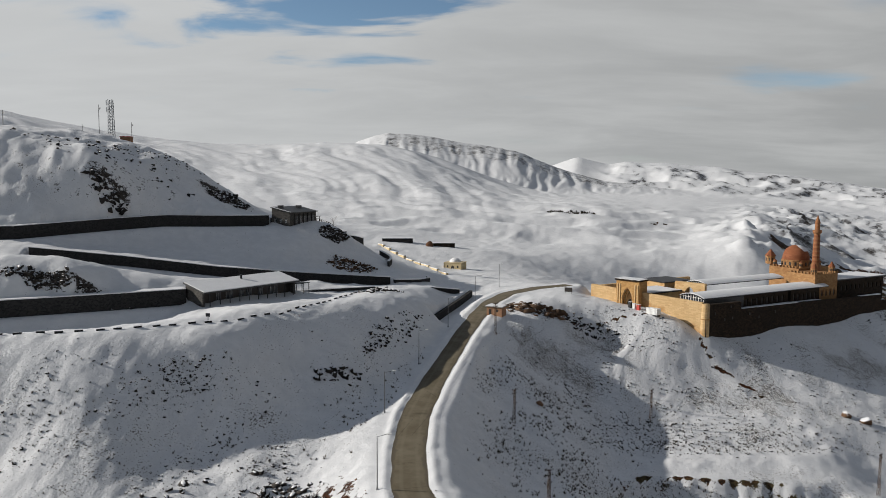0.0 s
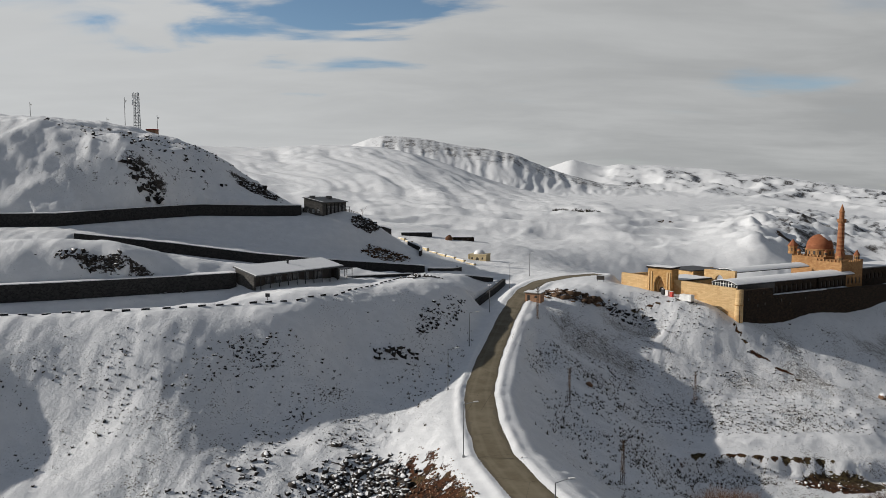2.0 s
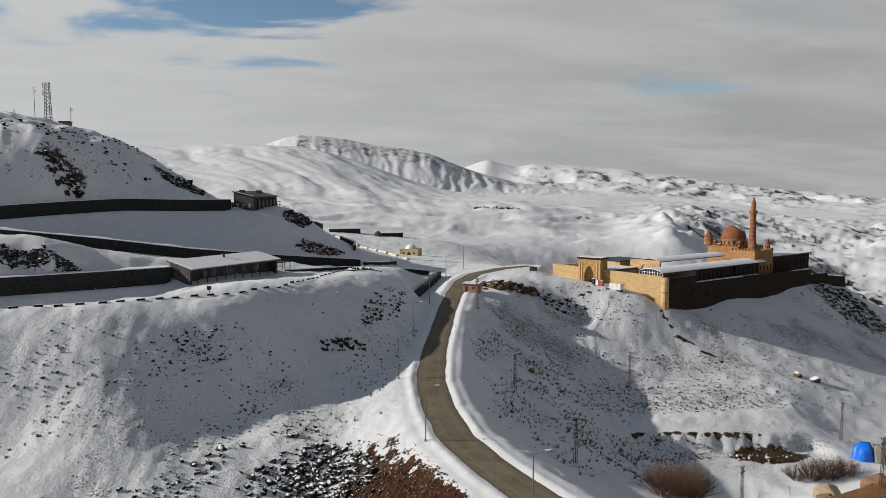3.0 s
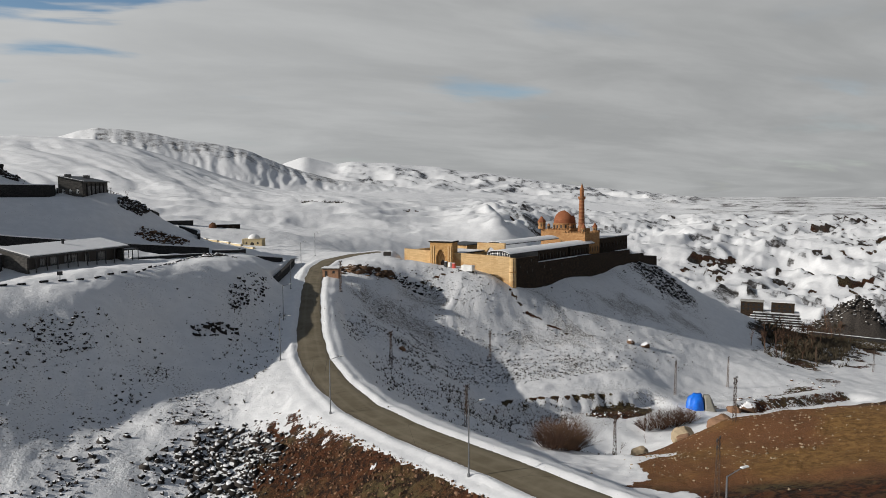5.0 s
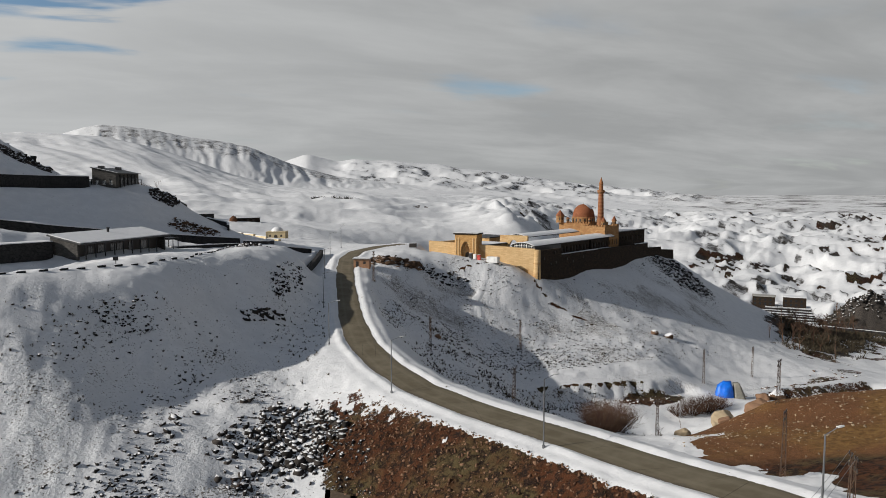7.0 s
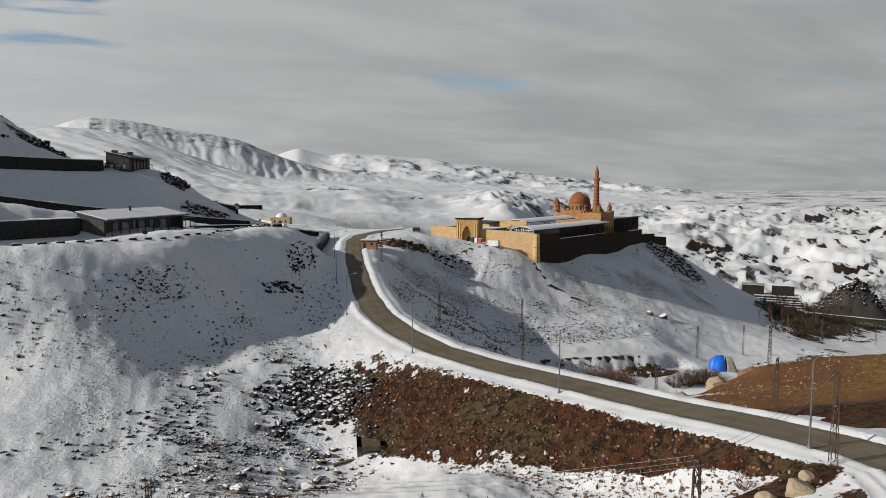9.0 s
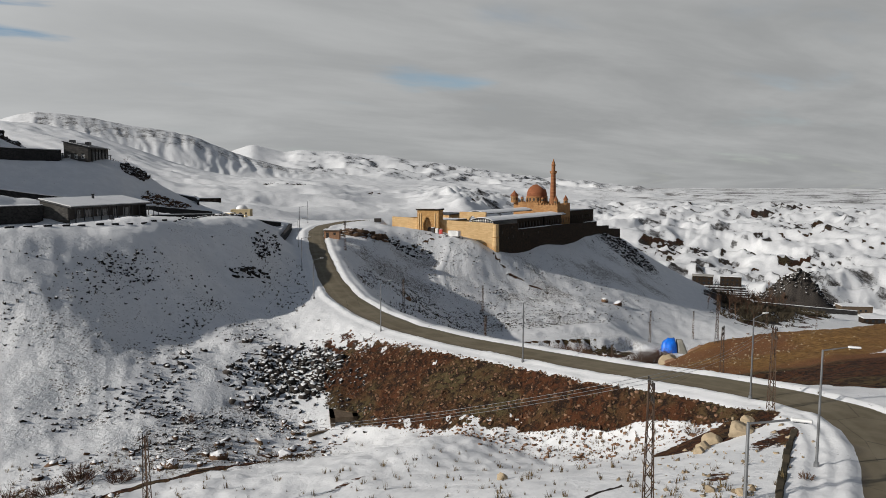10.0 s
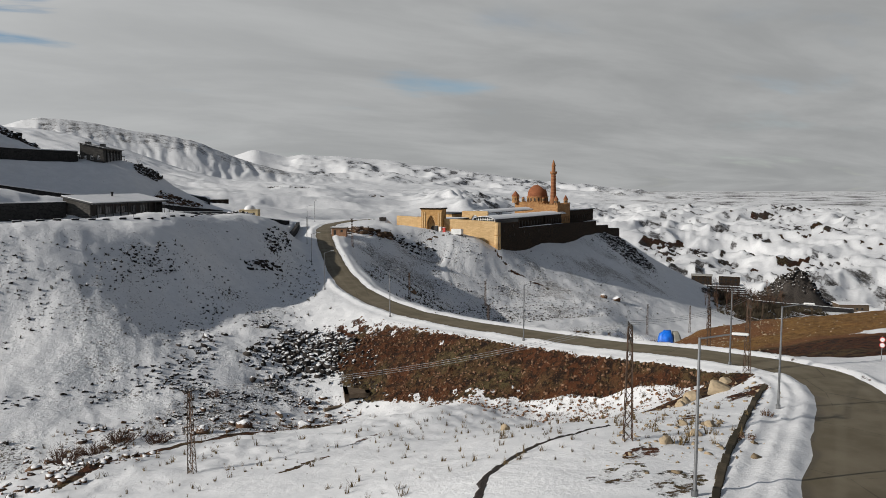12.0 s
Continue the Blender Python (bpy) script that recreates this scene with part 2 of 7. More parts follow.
M_BASALT_LIGHT = masonry("grey_basalt_masonry", (0.045, 0.043, 0.040), (0.10, 0.093, 0.084), (0.05, 0.048, 0.046), 0.3, 0.6, 0.3)
M_RED = masonry("red_dome_stone", (0.185, 0.068, 0.034), (0.26, 0.1, 0.05), (0.2, 0.07, 0.03), 0.5, 1.1, 0.4, (0.2, 0.07, 0.03))
M_OCHRE_RED = masonry("red_ochre_stone", (0.26, 0.135, 0.056), (0.37, 0.21, 0.095), (0.2, 0.11, 0.05), 0.45, 0.9, 0.5, (0.2, 0.09, 0.035))
M_MINARET = masonry("brick_red_ochre_stone", (0.23, 0.105, 0.05), (0.31, 0.155, 0.075), (0.19, 0.085, 0.04), 0.43, 0.7, 0.4, (0.26, 0.1, 0.04))
M_SNOW = varied("settled_snow", (0.66, 0.665, 0.67), (0.74, 0.742, 0.745), 0.5, 0.65, 0, 0.4, 0.15, 5.0, 0.05)
M_DARKMETAL = varied("dark_sheet_metal", (0.018, 0.018, 0.02), (0.04, 0.04, 0.042), 0.8, 0.5, 0.3, 0.1)
M_STEEL = varied("galvanised_steel", (0.16, 0.165, 0.17), (0.27, 0.275, 0.28), 2.0, 0.45, 0.7, 0.05)
M_RUST = varied("rusty_lattice_steel", (0.05, 0.035, 0.026), (0.13, 0.085, 0.06), 2.0, 0.8, 0.3, 0.1)
M_WHITE = varied("white_painted_steel", (0.62, 0.62, 0.60), (0.78, 0.78, 0.76), 1.0, 0.5, 0, 0.05)
M_WOOD = varied("grey_timber", (0.09, 0.065, 0.045), (0.17, 0.13, 0.09), 1.5, 0.85)
M_ROCK = varied("dark_rock", (0.032, 0.029, 0.027), (0.125, 0.108, 0.092), 0.7, 0.9, 0, 0.6, 0.12, 5.0, 0.5)
M_REDROCK = varied("red_brown_rock", (0.12, 0.058, 0.032), (0.26, 0.15, 0.09), 0.9, 0.9, 0, 0.6, 0.1, 5.0, 0.5)
M_TANROCK = varied("tan_boulder", (0.22, 0.165, 0.10), (0.38, 0.30, 0.20), 0.8, 0.9, 0, 0.5, 0.1, 5.0, 0.4)
M_BUSH = varied("bare_twigs", (0.05, 0.028, 0.02), (0.13, 0.078, 0.05), 1.2, 0.9, 0, 0.1)
M_GRASS = varied("dry_grass", (0.10, 0.07, 0.035), (0.24, 0.18, 0.09), 0.8, 0.9, 0, 0.1)
M_TUFT = varied("dark_scrub", (0.03, 0.026, 0.018), (0.085, 0.068, 0.045), 0.6, 0.9, 0, 0.1)
M_BLUE = varied("blue_tarpaulin", (0.0, 0.10, 0.55), (0.005, 0.17, 0.75), 1.2, 0.45, 0, 0.4, 0.1)
M_CANVAS = varied("grey_canvas", (0.22, 0.21, 0.18), (0.36, 0.34, 0.29), 1.5, 0.85, 0, 0.3)
M_PLASTER = varied("sand_plaster", (0.46, 0.37, 0.22), (0.58, 0.48, 0.31), 0.7, 0.9)
M_BRICKRED = varied("red_brick_hut", (0.26, 0.14, 0.08), (0.40, 0.24, 0.15), 1.5, 0.9)
M_DOOR = varied("dark_door", (0.015, 0.012, 0.01), (0.04, 0.03, 0.022), 2.0, 0.6)
M_REDPAINT = varied("red_paint", (0.35, 0.03, 0.02), (0.5, 0.05, 0.035), 1.5, 0.5)
M_GLASS = material("dark_window_glass", lambda n: bsdf(n, (0.02, 0.024, 0.028, 1), 0.08, 0.0))
M_CONCRETE = varied("grey_concrete", (0.2, 0.19, 0.175), (0.33, 0.32, 0.295), 0.7, 0.9)


# ---------------------------------------------------------------- terrain
def smooth(a, b, v):
    q = np.clip((v - a) / (b - a), 0, 1)
    return q * q * (3 - 2 * q)


def perlin(x, y, seed=0):
    """Gradient noise on arrays, about -1 to 1."""
    xi, yi = np.floor(x).astype(np.int64), np.floor(y).astype(np.int64)
    fx, fy = x - xi, y - yi

    def grad(ix, iy, dx, dy):
        h = (ix * 374761393 + iy * 668265263 + seed * 2147483647) & 0xFFFFFFFF
        h = ((h ^ (h >> 13)) * 1274126177) & 0xFFFFFFFF
        ang = ((h ^ (h >> 16)) & 0xFFFF) * (2 * np.pi / 65536)
        return np.cos(ang) * dx + np.sin(ang) * dy

    u, v = fx * fx * fx * (fx * (fx * 6 - 15) + 10), fy * fy * fy * (fy * (fy * 6 - 15) + 10)
    a = grad(xi, yi, fx, fy) * (1 - u) + grad(xi + 1, yi, fx - 1, fy) * u
    b = grad(xi, yi + 1, fx, fy - 1) * (1 - u) + grad(xi + 1, yi + 1, fx - 1, fy - 1) * u
    return 1.4 * (a * (1 - v) + b * v)


def fbm(x, y, octaves=4, seed=0, ridged=False):
    total, amp = 0 * x, 1.0
    for k in range(octaves):
        n = perlin(x * 2 ** k + 17.3 * k, y * 2 ** k - 9.1 * k, seed + k)
        total = total + amp * ((1 - 2 * np.abs(n)) if ridged else n)
        amp *= 0.5
    return total


def resample(line, step=9.0):
    """Points every few metres along a polyline."""
    line = np.array(line, float)
    s = np.r_[0, np.cumsum(np.hypot(*np.diff(line[:, :2], axis=0).T))]
    q = np.linspace(0, s[-1], max(2, int(s[-1] / step) + 1))
    return np.stack([np.interp(q, s, line[:, k]) for k in range(line.shape[1])], 1)


# the asphalt road: centre line, from below the drone's end over the bend and the embankment to the saddle by the palace
ROAD = [(-80, -31, -33.4), (-50, -11, -37.4), (-26.2, 5.5, -40.4), (-10, 16.5, -42.1), (-1, 22.8, -43.1), (5, 28.5, -43.8),
        (9.2, 34.5, -44.3), (10.3, 42, -45), (9, 52, -45.8), (6.5, 65, -47.2), (3.9, 79, -48.3), (-1.5, 97, -49.1),
        (-5.2, 112.7, -49.4), (-6.2, 129, -49.4), (-5.8, 147, -48.8), (-2.6, 168, -47.6), (1, 185, -46.2), (6, 208, -44),
        (11, 228, -42.3), (16.5, 247, -40.9), (24, 262, -40), (36, 272, -39.3), (50, 281, -39.4)]
# slopes, benches and water courses, each as a line of x, y, height
LINES = {}


def lay(name, line):
    LINES[name] = line


lay("terrace_edge", [(-160, 100, -31), (-120, 126, -31), (-92, 139.5, -31), (-70, 145.5, -31), (-59, 153.5, -31.2), (-48.5, 160.5, -31.7),
                  (-38.6, 171.5, -31.5), (-31.5, 194, -32.2), (-25, 217, -33.2), (-18, 231, -34), (-6, 247, -36)])
lay("terrace_inner", [(-160, 138, -31.5), (-104.6, 165, -32), (-83, 176.5, -32), (-69, 184, -32), (-60, 181, -32), (-43, 207, -32.6), (-31, 228, -33.2), (-19, 251, -35)])
lay("bank_foot", [(-160, 143, -28), (-105.5, 169.5, -27.8), (-84, 181, -27.6), (-74, 189, -27.2), (-62, 206, -27.8), (-50, 226, -30.5), (-34, 241, -33)])
lay("bank", [(-150, 160, -21), (-93.5, 176.5, -23.7), (-80, 195, -25)])
lay("ramp_foot", [(-160, 190, -17.5), (-117, 202, -20.8), (-95, 211.5, -24.3), (-71, 222, -28.8), (-45, 237.5, -32.4), (-19, 253.5, -36)])
lay("ramp_top", [(-160, 196, -16.5), (-119, 204.5, -18.8), (-96, 214.5, -22.3), (-72.5, 225, -26.2), (-47, 240, -29.6), (-20, 257, -33.6)])
lay("ramp_back", [(-122, 210, -18.4), (-98, 219, -22), (-75, 230, -25.6), (-50, 246, -28.6), (-24, 263, -33)])
lay("upper_front", [(-160, 204, -17), (-128, 211, -17.4), (-110, 233, -16.2), (-97, 246, -15.4), (-80, 258, -15.6), (-62, 266, -15.8), (-50, 276, -16), (-44, 288, -17)])
lay("upper_back", [(-160, 210, -12.5), (-130, 216, -12.8), (-112, 237, -11.8), (-99, 251, -11.2), (-82, 263, -11.8), (-68, 276, -14)])
lay("shoulder", [(-36, 292, -23), (-20, 272, -32), (-10, 262, -36)])
lay("hill_face", [(-160, 225, 0), (-116, 241, 1.6), (-100, 268, -2), (-84, 285, -9), (-70, 296, -14)])
lay("hill_crest", [(-230, 240, 20), (-190, 262, 19), (-153, 250, 16.5), (-135, 268, 14.5), (-111, 283, 9.5), (-97, 297, 2), (-82, 300, -9)])
lay("hill_top", [(-240, 330, 24), (-190, 320, 21), (-148, 321, 20), (-115, 315, 8), (-95, 318, -6), (-70, 320, -18)])
lay("hill_back", [(-240, 420, 15), (-140, 400, 0), (-80, 370, -22), (-30, 350, -34)])
lay("saddle", [(-34, 310, -28), (-6, 279, -36.8), (0, 331, -38.3), (12, 300, -39), (40, 300, -41), (14, 345, -40)])
lay("slope_mid", [(-150, 78, -38), (-115, 103, -38.5), (-95, 124, -39.4), (-77, 122, -44)])
lay("west_spur", [(-46.5, 149, -35.6), (-53, 141, -38.4), (-58, 134.5, -40), (-62, 127, -42), (-65, 117, -46.4), (-66, 108, -50.6)])
lay("bowl", [(-40, 152, -39.5), (-45, 139, -43.2), (-50.5, 128.5, -47.3), (-50, 120, -50.2), (-43, 124, -51)])
lay("bowl_east", [(-34, 156, -42.5), (-35.5, 140, -47.6), (-33, 132, -50)])
lay("east_spur", [(-6.5, 221, -36.6), (-10.5, 208, -36.6), (-14, 196, -38), (-16.5, 183, -41), (-20, 167, -43.2), (-26, 160, -43.6)])
lay("slope_low", [(-115, 90, -46.5), (-95, 111, -46.6), (-80, 111, -49.5)])
lay("slope_foot", [(-150, 55, -53), (-110, 78, -54), (-80, 93, -54), (-60, 101, -54), (-47, 110, -52.3), (-31, 128, -50.9), (-22, 142, -50), (-14, 165, -48.4), (-7.5, 186, -46.6), (-2.5, 204, -45)])
lay("stream", [(-150, 35, -53), (-110, 58, -55.5), (-72, 79, -56.6), (-58, 87, -56.2), (-45, 88, -57.2), (-36, 85, -59.2), (-27, 90.5, -60.2)])
lay("near_bank", [(-150, 10, -50), (-95, 30, -51), (-70, 55, -52.2), (-54, 56, -52), (-40, 49, -49.9), (-25.4, 43.5, -48.1), (-11, 38, -46.6)])
lay("near_low", [(-66, 68, -53.6), (-48, 70, -54.6), (-34, 70, -54.6), (-20, 66, -53)])
lay("near_top", [(-100, -20, -40), (-62, 4, -41.8), (-45, 14, -41.4), (-31, 20, -41.2), (-16, 27, -43)])
lay("embankment_foot", [(1, 44, -47), (-3.6, 55, -51), (-6.5, 64, -52.6), (-11.5, 75, -53.9), (-17, 86, -55.2), (-21, 93, -58.8), (-22, 103, -55), (-22, 113, -53.2), (-23, 126, -52)])
lay("road_right", [(9.5, 205, -46.5), (12.5, 187, -50.8), (12, 165, -54.3), (11, 145, -57), (13, 125, -57.6), (20, 105, -57.5), (22, 88, -55.5), (22, 70, -52), (21, 55, -48.5), (24, 42, -46)])
lay("right_slope", [(22, 211, -49.3), (20, 178, -55), (26, 182, -58.5), (32, 175, -61.5), (27, 155, -62), (28, 135, -63.5), (34, 117, -63)])
lay("right_gully", [(36, 147, -69), (42, 140, -71.5), (50, 128, -72.3), (62, 130, -73.4), (74, 137, -74.4), (88, 146, -75.8)])
lay("bench", [(43, 168, -68.2), (64.5, 169, -69.4), (84, 171, -71), (100, 175, -72.8), (121, 184, -79), (150, 195, -81), (176, 193, -82.5)])
lay("tent_flat", [(104, 155, -75.5), (130, 162, -79.5), (165, 165, -83)])
lay("brown_near", [(24, 42, -45.6), (47, 62, -50), (60, 65, -50.3), (80, 75, -51), (120, 80, -52), (180, 60, -56)])
lay("brown_crest", [(38, 84, -55.5), (55, 92, -56.8), (64, 104, -57.8), (85, 111, -61), (107, 120, -66), (150, 130, -72)])
lay("brown_back", [(52, 110, -64), (70, 122, -68.5), (95, 135, -71.5), (120, 145, -76)])
lay("hill_foot", [(46, 184.6, -67.6), (60, 198, -66.8), (76, 195, -69), (86, 189, -69.6), (101, 194, -69.8), (130, 208, -73), (169, 224, -77.8), (215, 245, -86)])
lay("hill_mid", [(36, 214, -55.5), (48, 219.5, -57), (60, 220, -58.6), (70, 224, -58.6), (87, 230, -59), (99, 228, -62), (124, 231, -65.4), (150, 240, -68), (186, 264, -67.7), (225, 290, -70)])
lay("knoll", [(54.5, 238, -51), (40, 236, -46), (33, 233, -44)])
lay("platform", [(20, 240, -40.8), (30, 243, -40), (45, 245, -43.2), (60, 248, -44), (74, 246, -44.4), (80, 243, -46.5)])
lay("facade_foot", [(52, 276, -41.4), (56, 270, -42), (66, 262, -43.5), (74, 254, -44), (82, 246, -46), (88.6, 239, -51.6)])
lay("wall_foot", [(89, 238, -52), (107, 249.4, -53.4), (129, 261.4, -51.6), (147.5, 272, -53.6), (172, 285.5, -50.8), (187, 294, -50.8), (210, 307, -55)])
lay("inside", [(75, 272, -44), (110, 275, -45), (150, 300, -45), (190, 312, -48)])
lay("palace_back", [(60, 310, -46), (110, 335, -55), (180, 345, -64), (240, 330, -72)])
lay("valley", [(200, -60, -60), (250, 40, -72), (250, 180, -93), (320, 280, -103), (260, 380, -92), (150, 410, -76), (70, 400, -50)])
lay("plateau", [(-60, 440, -26), (0, 450, -37), (60, 440, -43), (110, 450, -52)])
lay("tomb_rise", [(-45, 392, -31), (-15, 398, -33), (12, 402, -35.2), (30, 400, -37.5)])
lay("house_slope", [(-64, 249, -22.9), (-50, 256, -22.8), (-42, 262, -23.6), (-36, 266, -27)])
lay("behind", [(-160, -80, -40), (-60, -90, -32), (60, -70, -42), (60, 10, -46)])

# the far land in layers, each by the height of its crest over the horizon: bearing and elevation in degrees
SMOOTH_MOUNTAIN = [(-180, 3), (-60, 6), (-31.5, 5.2), (-28, 4.5), (-25, 4), (-21, 3.5), (-17, 3.2), (-12, 3.2), (-9, 3.45), (-6, 3.4), (-4, 3.3), (-1.5, 2.85), (1, 2.1), (4.5, 0.8), (8, -0.3), (12, -1.0), (16, -1.5), (20, -2), (30, -3), (60, -6), (180, 3)]
ESCARPMENT = [(-180, -3), (-12, 1.5), (-8, 2.8), (-5.5, 3.8), (-4, 4.2), (-2, 4.1), (0, 3.85), (2, 3.45), (3.4, 3.3), (4.5, 3.15), (6.5, 2.75), (8.9, 1.75), (10.5, 1.2), (13, 0.55), (17, 0.0), (21, -0.6), (26, -1.3), (40, -4), (180, -4)]
SNOW_PEAK = [(-180, -3), (4, -0.5), (7, 0.9), (9.3, 1.8), (10.9, 2.35), (11.8, 2.1), (13.3, 1.75), (14.5, 1.95), (16, 1.8), (17.6, 1.85), (20, 1.55), (21.4, 1.5), (23, 1.2), (26, 0.95), (29, 0.45), (31, 0.1), (34, -0.2), (38, -0.6), (44, -1.4), (60, -3), (180, -3)]
PLAIN_RANGE = [(-180, 0), (34, 0), (37, 0.05), (39, 0.3), (40.5, 0.1), (43, 0.22), (45, 0.02), (48, 0.05), (50, 0.12), (51.6, 0.35), (53, 0.3), (54.2, 0.5), (55.6, 0.62), (57, 0.45), (59, 0.6), (64, 0.8), (180, 1)]
FOOT = [(-180, -6), (-60, -1), (-30, 0.6), (-20, -1.5), (-12, -3.6), (-5, -5), (5, -5.4), (15, -6), (28, -7), (35, -9), (45, -11.3), (60, -12.2), (90, -11), (180, -6)]
FLOOR = [(-180, -40), (-30, 10), (-15, -20), (0, -30), (12, -30), (20, -34), (26, -55), (32, -78), (38, -90), (60, -92), (180, -60)]


def far_land(x, y):
    """Height of the far land, and how much each layer shows: mountain, escarpment, snow peak, badlands, plain."""
    r, az = np.hypot(x + 25, y) + 1e-6, np.degrees(np.arctan2(x + 25, y))
    table = lambda rows, a, wide=0.5: sum(k * np.interp(a + o, [p for p, _ in rows], [q for _, q in rows]) for o, k in ((-wide, 0.25), (0, 0.5), (wide, 0.25)))
    high = lambda el: -8 + r * np.tan(np.radians(el))
    billow = lambda px, py, n, seed: sum(0.5 ** k * np.sqrt(perlin(px * 2 ** k + 5.1 * k, py * 2 ** k - 7.7 * k, seed + k) ** 2 + 0.006) for k in range(n))
    wx, wy = x + 50 * perlin(x / 260, y / 260, 3) + 14 * perlin(x / 70, y / 70, 13), y + 50 * perlin(x / 260, y / 260, 4) + 14 * perlin(x / 70, y / 70, 14)
    # floor: from the saddle and the valley out to a plateau ahead and a plain on the right
    valley = smooth(24, 33, az)
    near_z = -8 + np.minimum(r, 380 + 240 * valley) * np.tan(np.radians(table(FOOT, az, 0.9)))
    w = smooth(400 + 130 * valley, 1250, r)
    floor = near_z * (1 - w) + table(FLOOR, az, 1.5) * w
    on = smooth(370, 560, r)
    dunes = 5.0 * (fbm(wx / 150, wy / 120, 5, 27, True) - 0.3) * smooth(1400, 800, r) * smooth(-16, -4, az) * (1 - valley)
    bad = smooth(20, 27, az) * smooth(430, 640, r) * smooth(2300, 1500, r)
    hills = bad * (9 * (fbm(wx / 240, wy / 170, 5, 29, True) - 0.2) + 6 * (fbm(wx / 85, wy / 60, 5, 33, True) - 0.3))
    floor = floor + on * dunes + hills
    # smooth snowy mountain with rounded spurs that run down to the right
    q = np.clip((r - 400) / 1650, 0, 1)
    base = np.degrees(np.arctan((floor + 8) / r))
    a1 = base + (table(SMOOTH_MOUNTAIN, az + 2.0 * perlin(x / 600 + 5, y / 600, 31) * (1 - q)) - base) * (0.6 * q + 0.4 * q * q * (3 - 2 * q)) - 3.0 * smooth(2050, 2500, r)
    skew = az / 4.6 + r / 640 + 0.35 * perlin(x / 330, y / 330, 6)
    spurs = billow(skew, r / 900, 3, 15) - 0.3
    a1 = a1 + smooth(0.06, 0.3, q) * (1 - 0.75 * smooth(0.85, 1.0, q)) * (0.3 * spurs + 0.14 * (billow(wx / 120, wy / 120, 3, 9) - 0.3))
    a1 = a1 - 6 * smooth(430, 380, r) - 4 * smooth(14, 26, az)
    # steep grey escarpment behind it, cut by gullies
    q = np.clip((r - 1900) / 800, 0, 1)
    a2 = -3 + (table(ESCARPMENT, az, 0.3) + 3) * q ** 0.7 - 3.0 * smooth(2700, 3100, r) - 15 * smooth(1950, 1600, r)
    gully = fbm(az / 1.0 + 0.8 * perlin(x / 200, y / 200, 8) + r / 900, r / 330, 5, 17, True) - 0.4
    a2 = a2 + 0.075 * gully * smooth(0.15, 0.5, q) * smooth(1.02, 0.8, q) + 0.03 * gully
    # bright peak and the rough range to the right of it
    q = np.clip((r - 2100) / 1700, 0, 1)
    a3 = -2.5 + (table(SNOW_PEAK, az + 1.2 * perlin(x / 700, y / 700, 35) * (1 - q), 0.3) + 2.5) * q ** 0.75 - 2.0 * smooth(3850, 4500, r) - 15 * smooth(2200, 1800, r)
    broken = fbm(wx / 330, wy / 330, 6, 21, True) - 0.4
    a3 = a3 + (0.06 + 0.26 * smooth(12, 15, az)) * broken * smooth(0.1, 0.3, q) * smooth(1.0, 0.75, q) + 0.05 * broken * smooth(12, 15, az)
    # far range beyond the plain
    a4 = np.degrees(np.arctan(-84 / r)) - 0.25 + (table(PLAIN_RANGE, az, 0.25) + 0.55) * smooth(9000, 13000, r) * (1 + 0.12 * (fbm(az / 1.4, r / 2500, 4, 41, True) - 0.3)) - 6 * smooth(9000, 8600, r) - 4 * smooth(34, 30, az)
    layers = np.stack([floor, high(a1), high(a2), high(a3), high(a4)])
    k = 5.0 + 0.002 * r
    top = layers.max(0)
    e = np.exp(np.clip((layers - top) / k, -30, 0))
    z = top + k * np.log(e.sum(0)) * smooth(380, 700, r)
    share = e / e.sum(0)
    across, along = (x - 398) * 0.76 - (y - 332) * 0.65, (x - 398) * 0.65 + (y - 332) * 0.76
    z = z + 18 * np.exp(-np.abs(across / np.where(across < 0, 22, 13)) ** 2.4 - np.abs(along / 17) ** 3.5) * (0.8 + 0.4 * fbm(x / 22, y / 22, 4, 8, True))   # dark crag by the village
    z = z + np.exp(-((x - 435) / 30) ** 2 - ((y - 440) / 30) ** 2)   # terraced mound
    return z, share, bad


def far_height(x, y):
    return far_land(x, y)[0]


def thin_plate(points):
    """A smooth sheet through points of x, y, height."""
    p = np.array(points, float)
    xy, z = p[:, :2] / 100, p[:, 2]
    d = np.hypot(xy[:, None, 0] - xy[None, :, 0], xy[:, None, 1] - xy[None, :, 1])
    n = len(p)
    a = np.zeros((n + 3, n + 3))
    a[:n, :n] = np.where(d > 0, d * d * np.log(d + 1e-12), 0) + np.eye(n) * 2e-4
    a[:n, n], a[:n, n + 1:] = 1, xy
    a[n, :n], a[n + 1:, :n] = 1, xy.T
    w = np.linalg.solve(a, np.r_[z, 0, 0, 0])

    def sheet(x, y):
        out = w[n] + w[n + 1] * x / 100 + w[n + 2] * y / 100
        for (px, py), k in zip(xy, w[:n]):
            q = (x / 100 - px) ** 2 + (y / 100 - py) ** 2
            out = out + 0.5 * k * q * np.log(q + 1e-12)
        return out
    return sheet


road_line = resample(ROAD, 2.0)
ROAD_WIDTH = 6.4


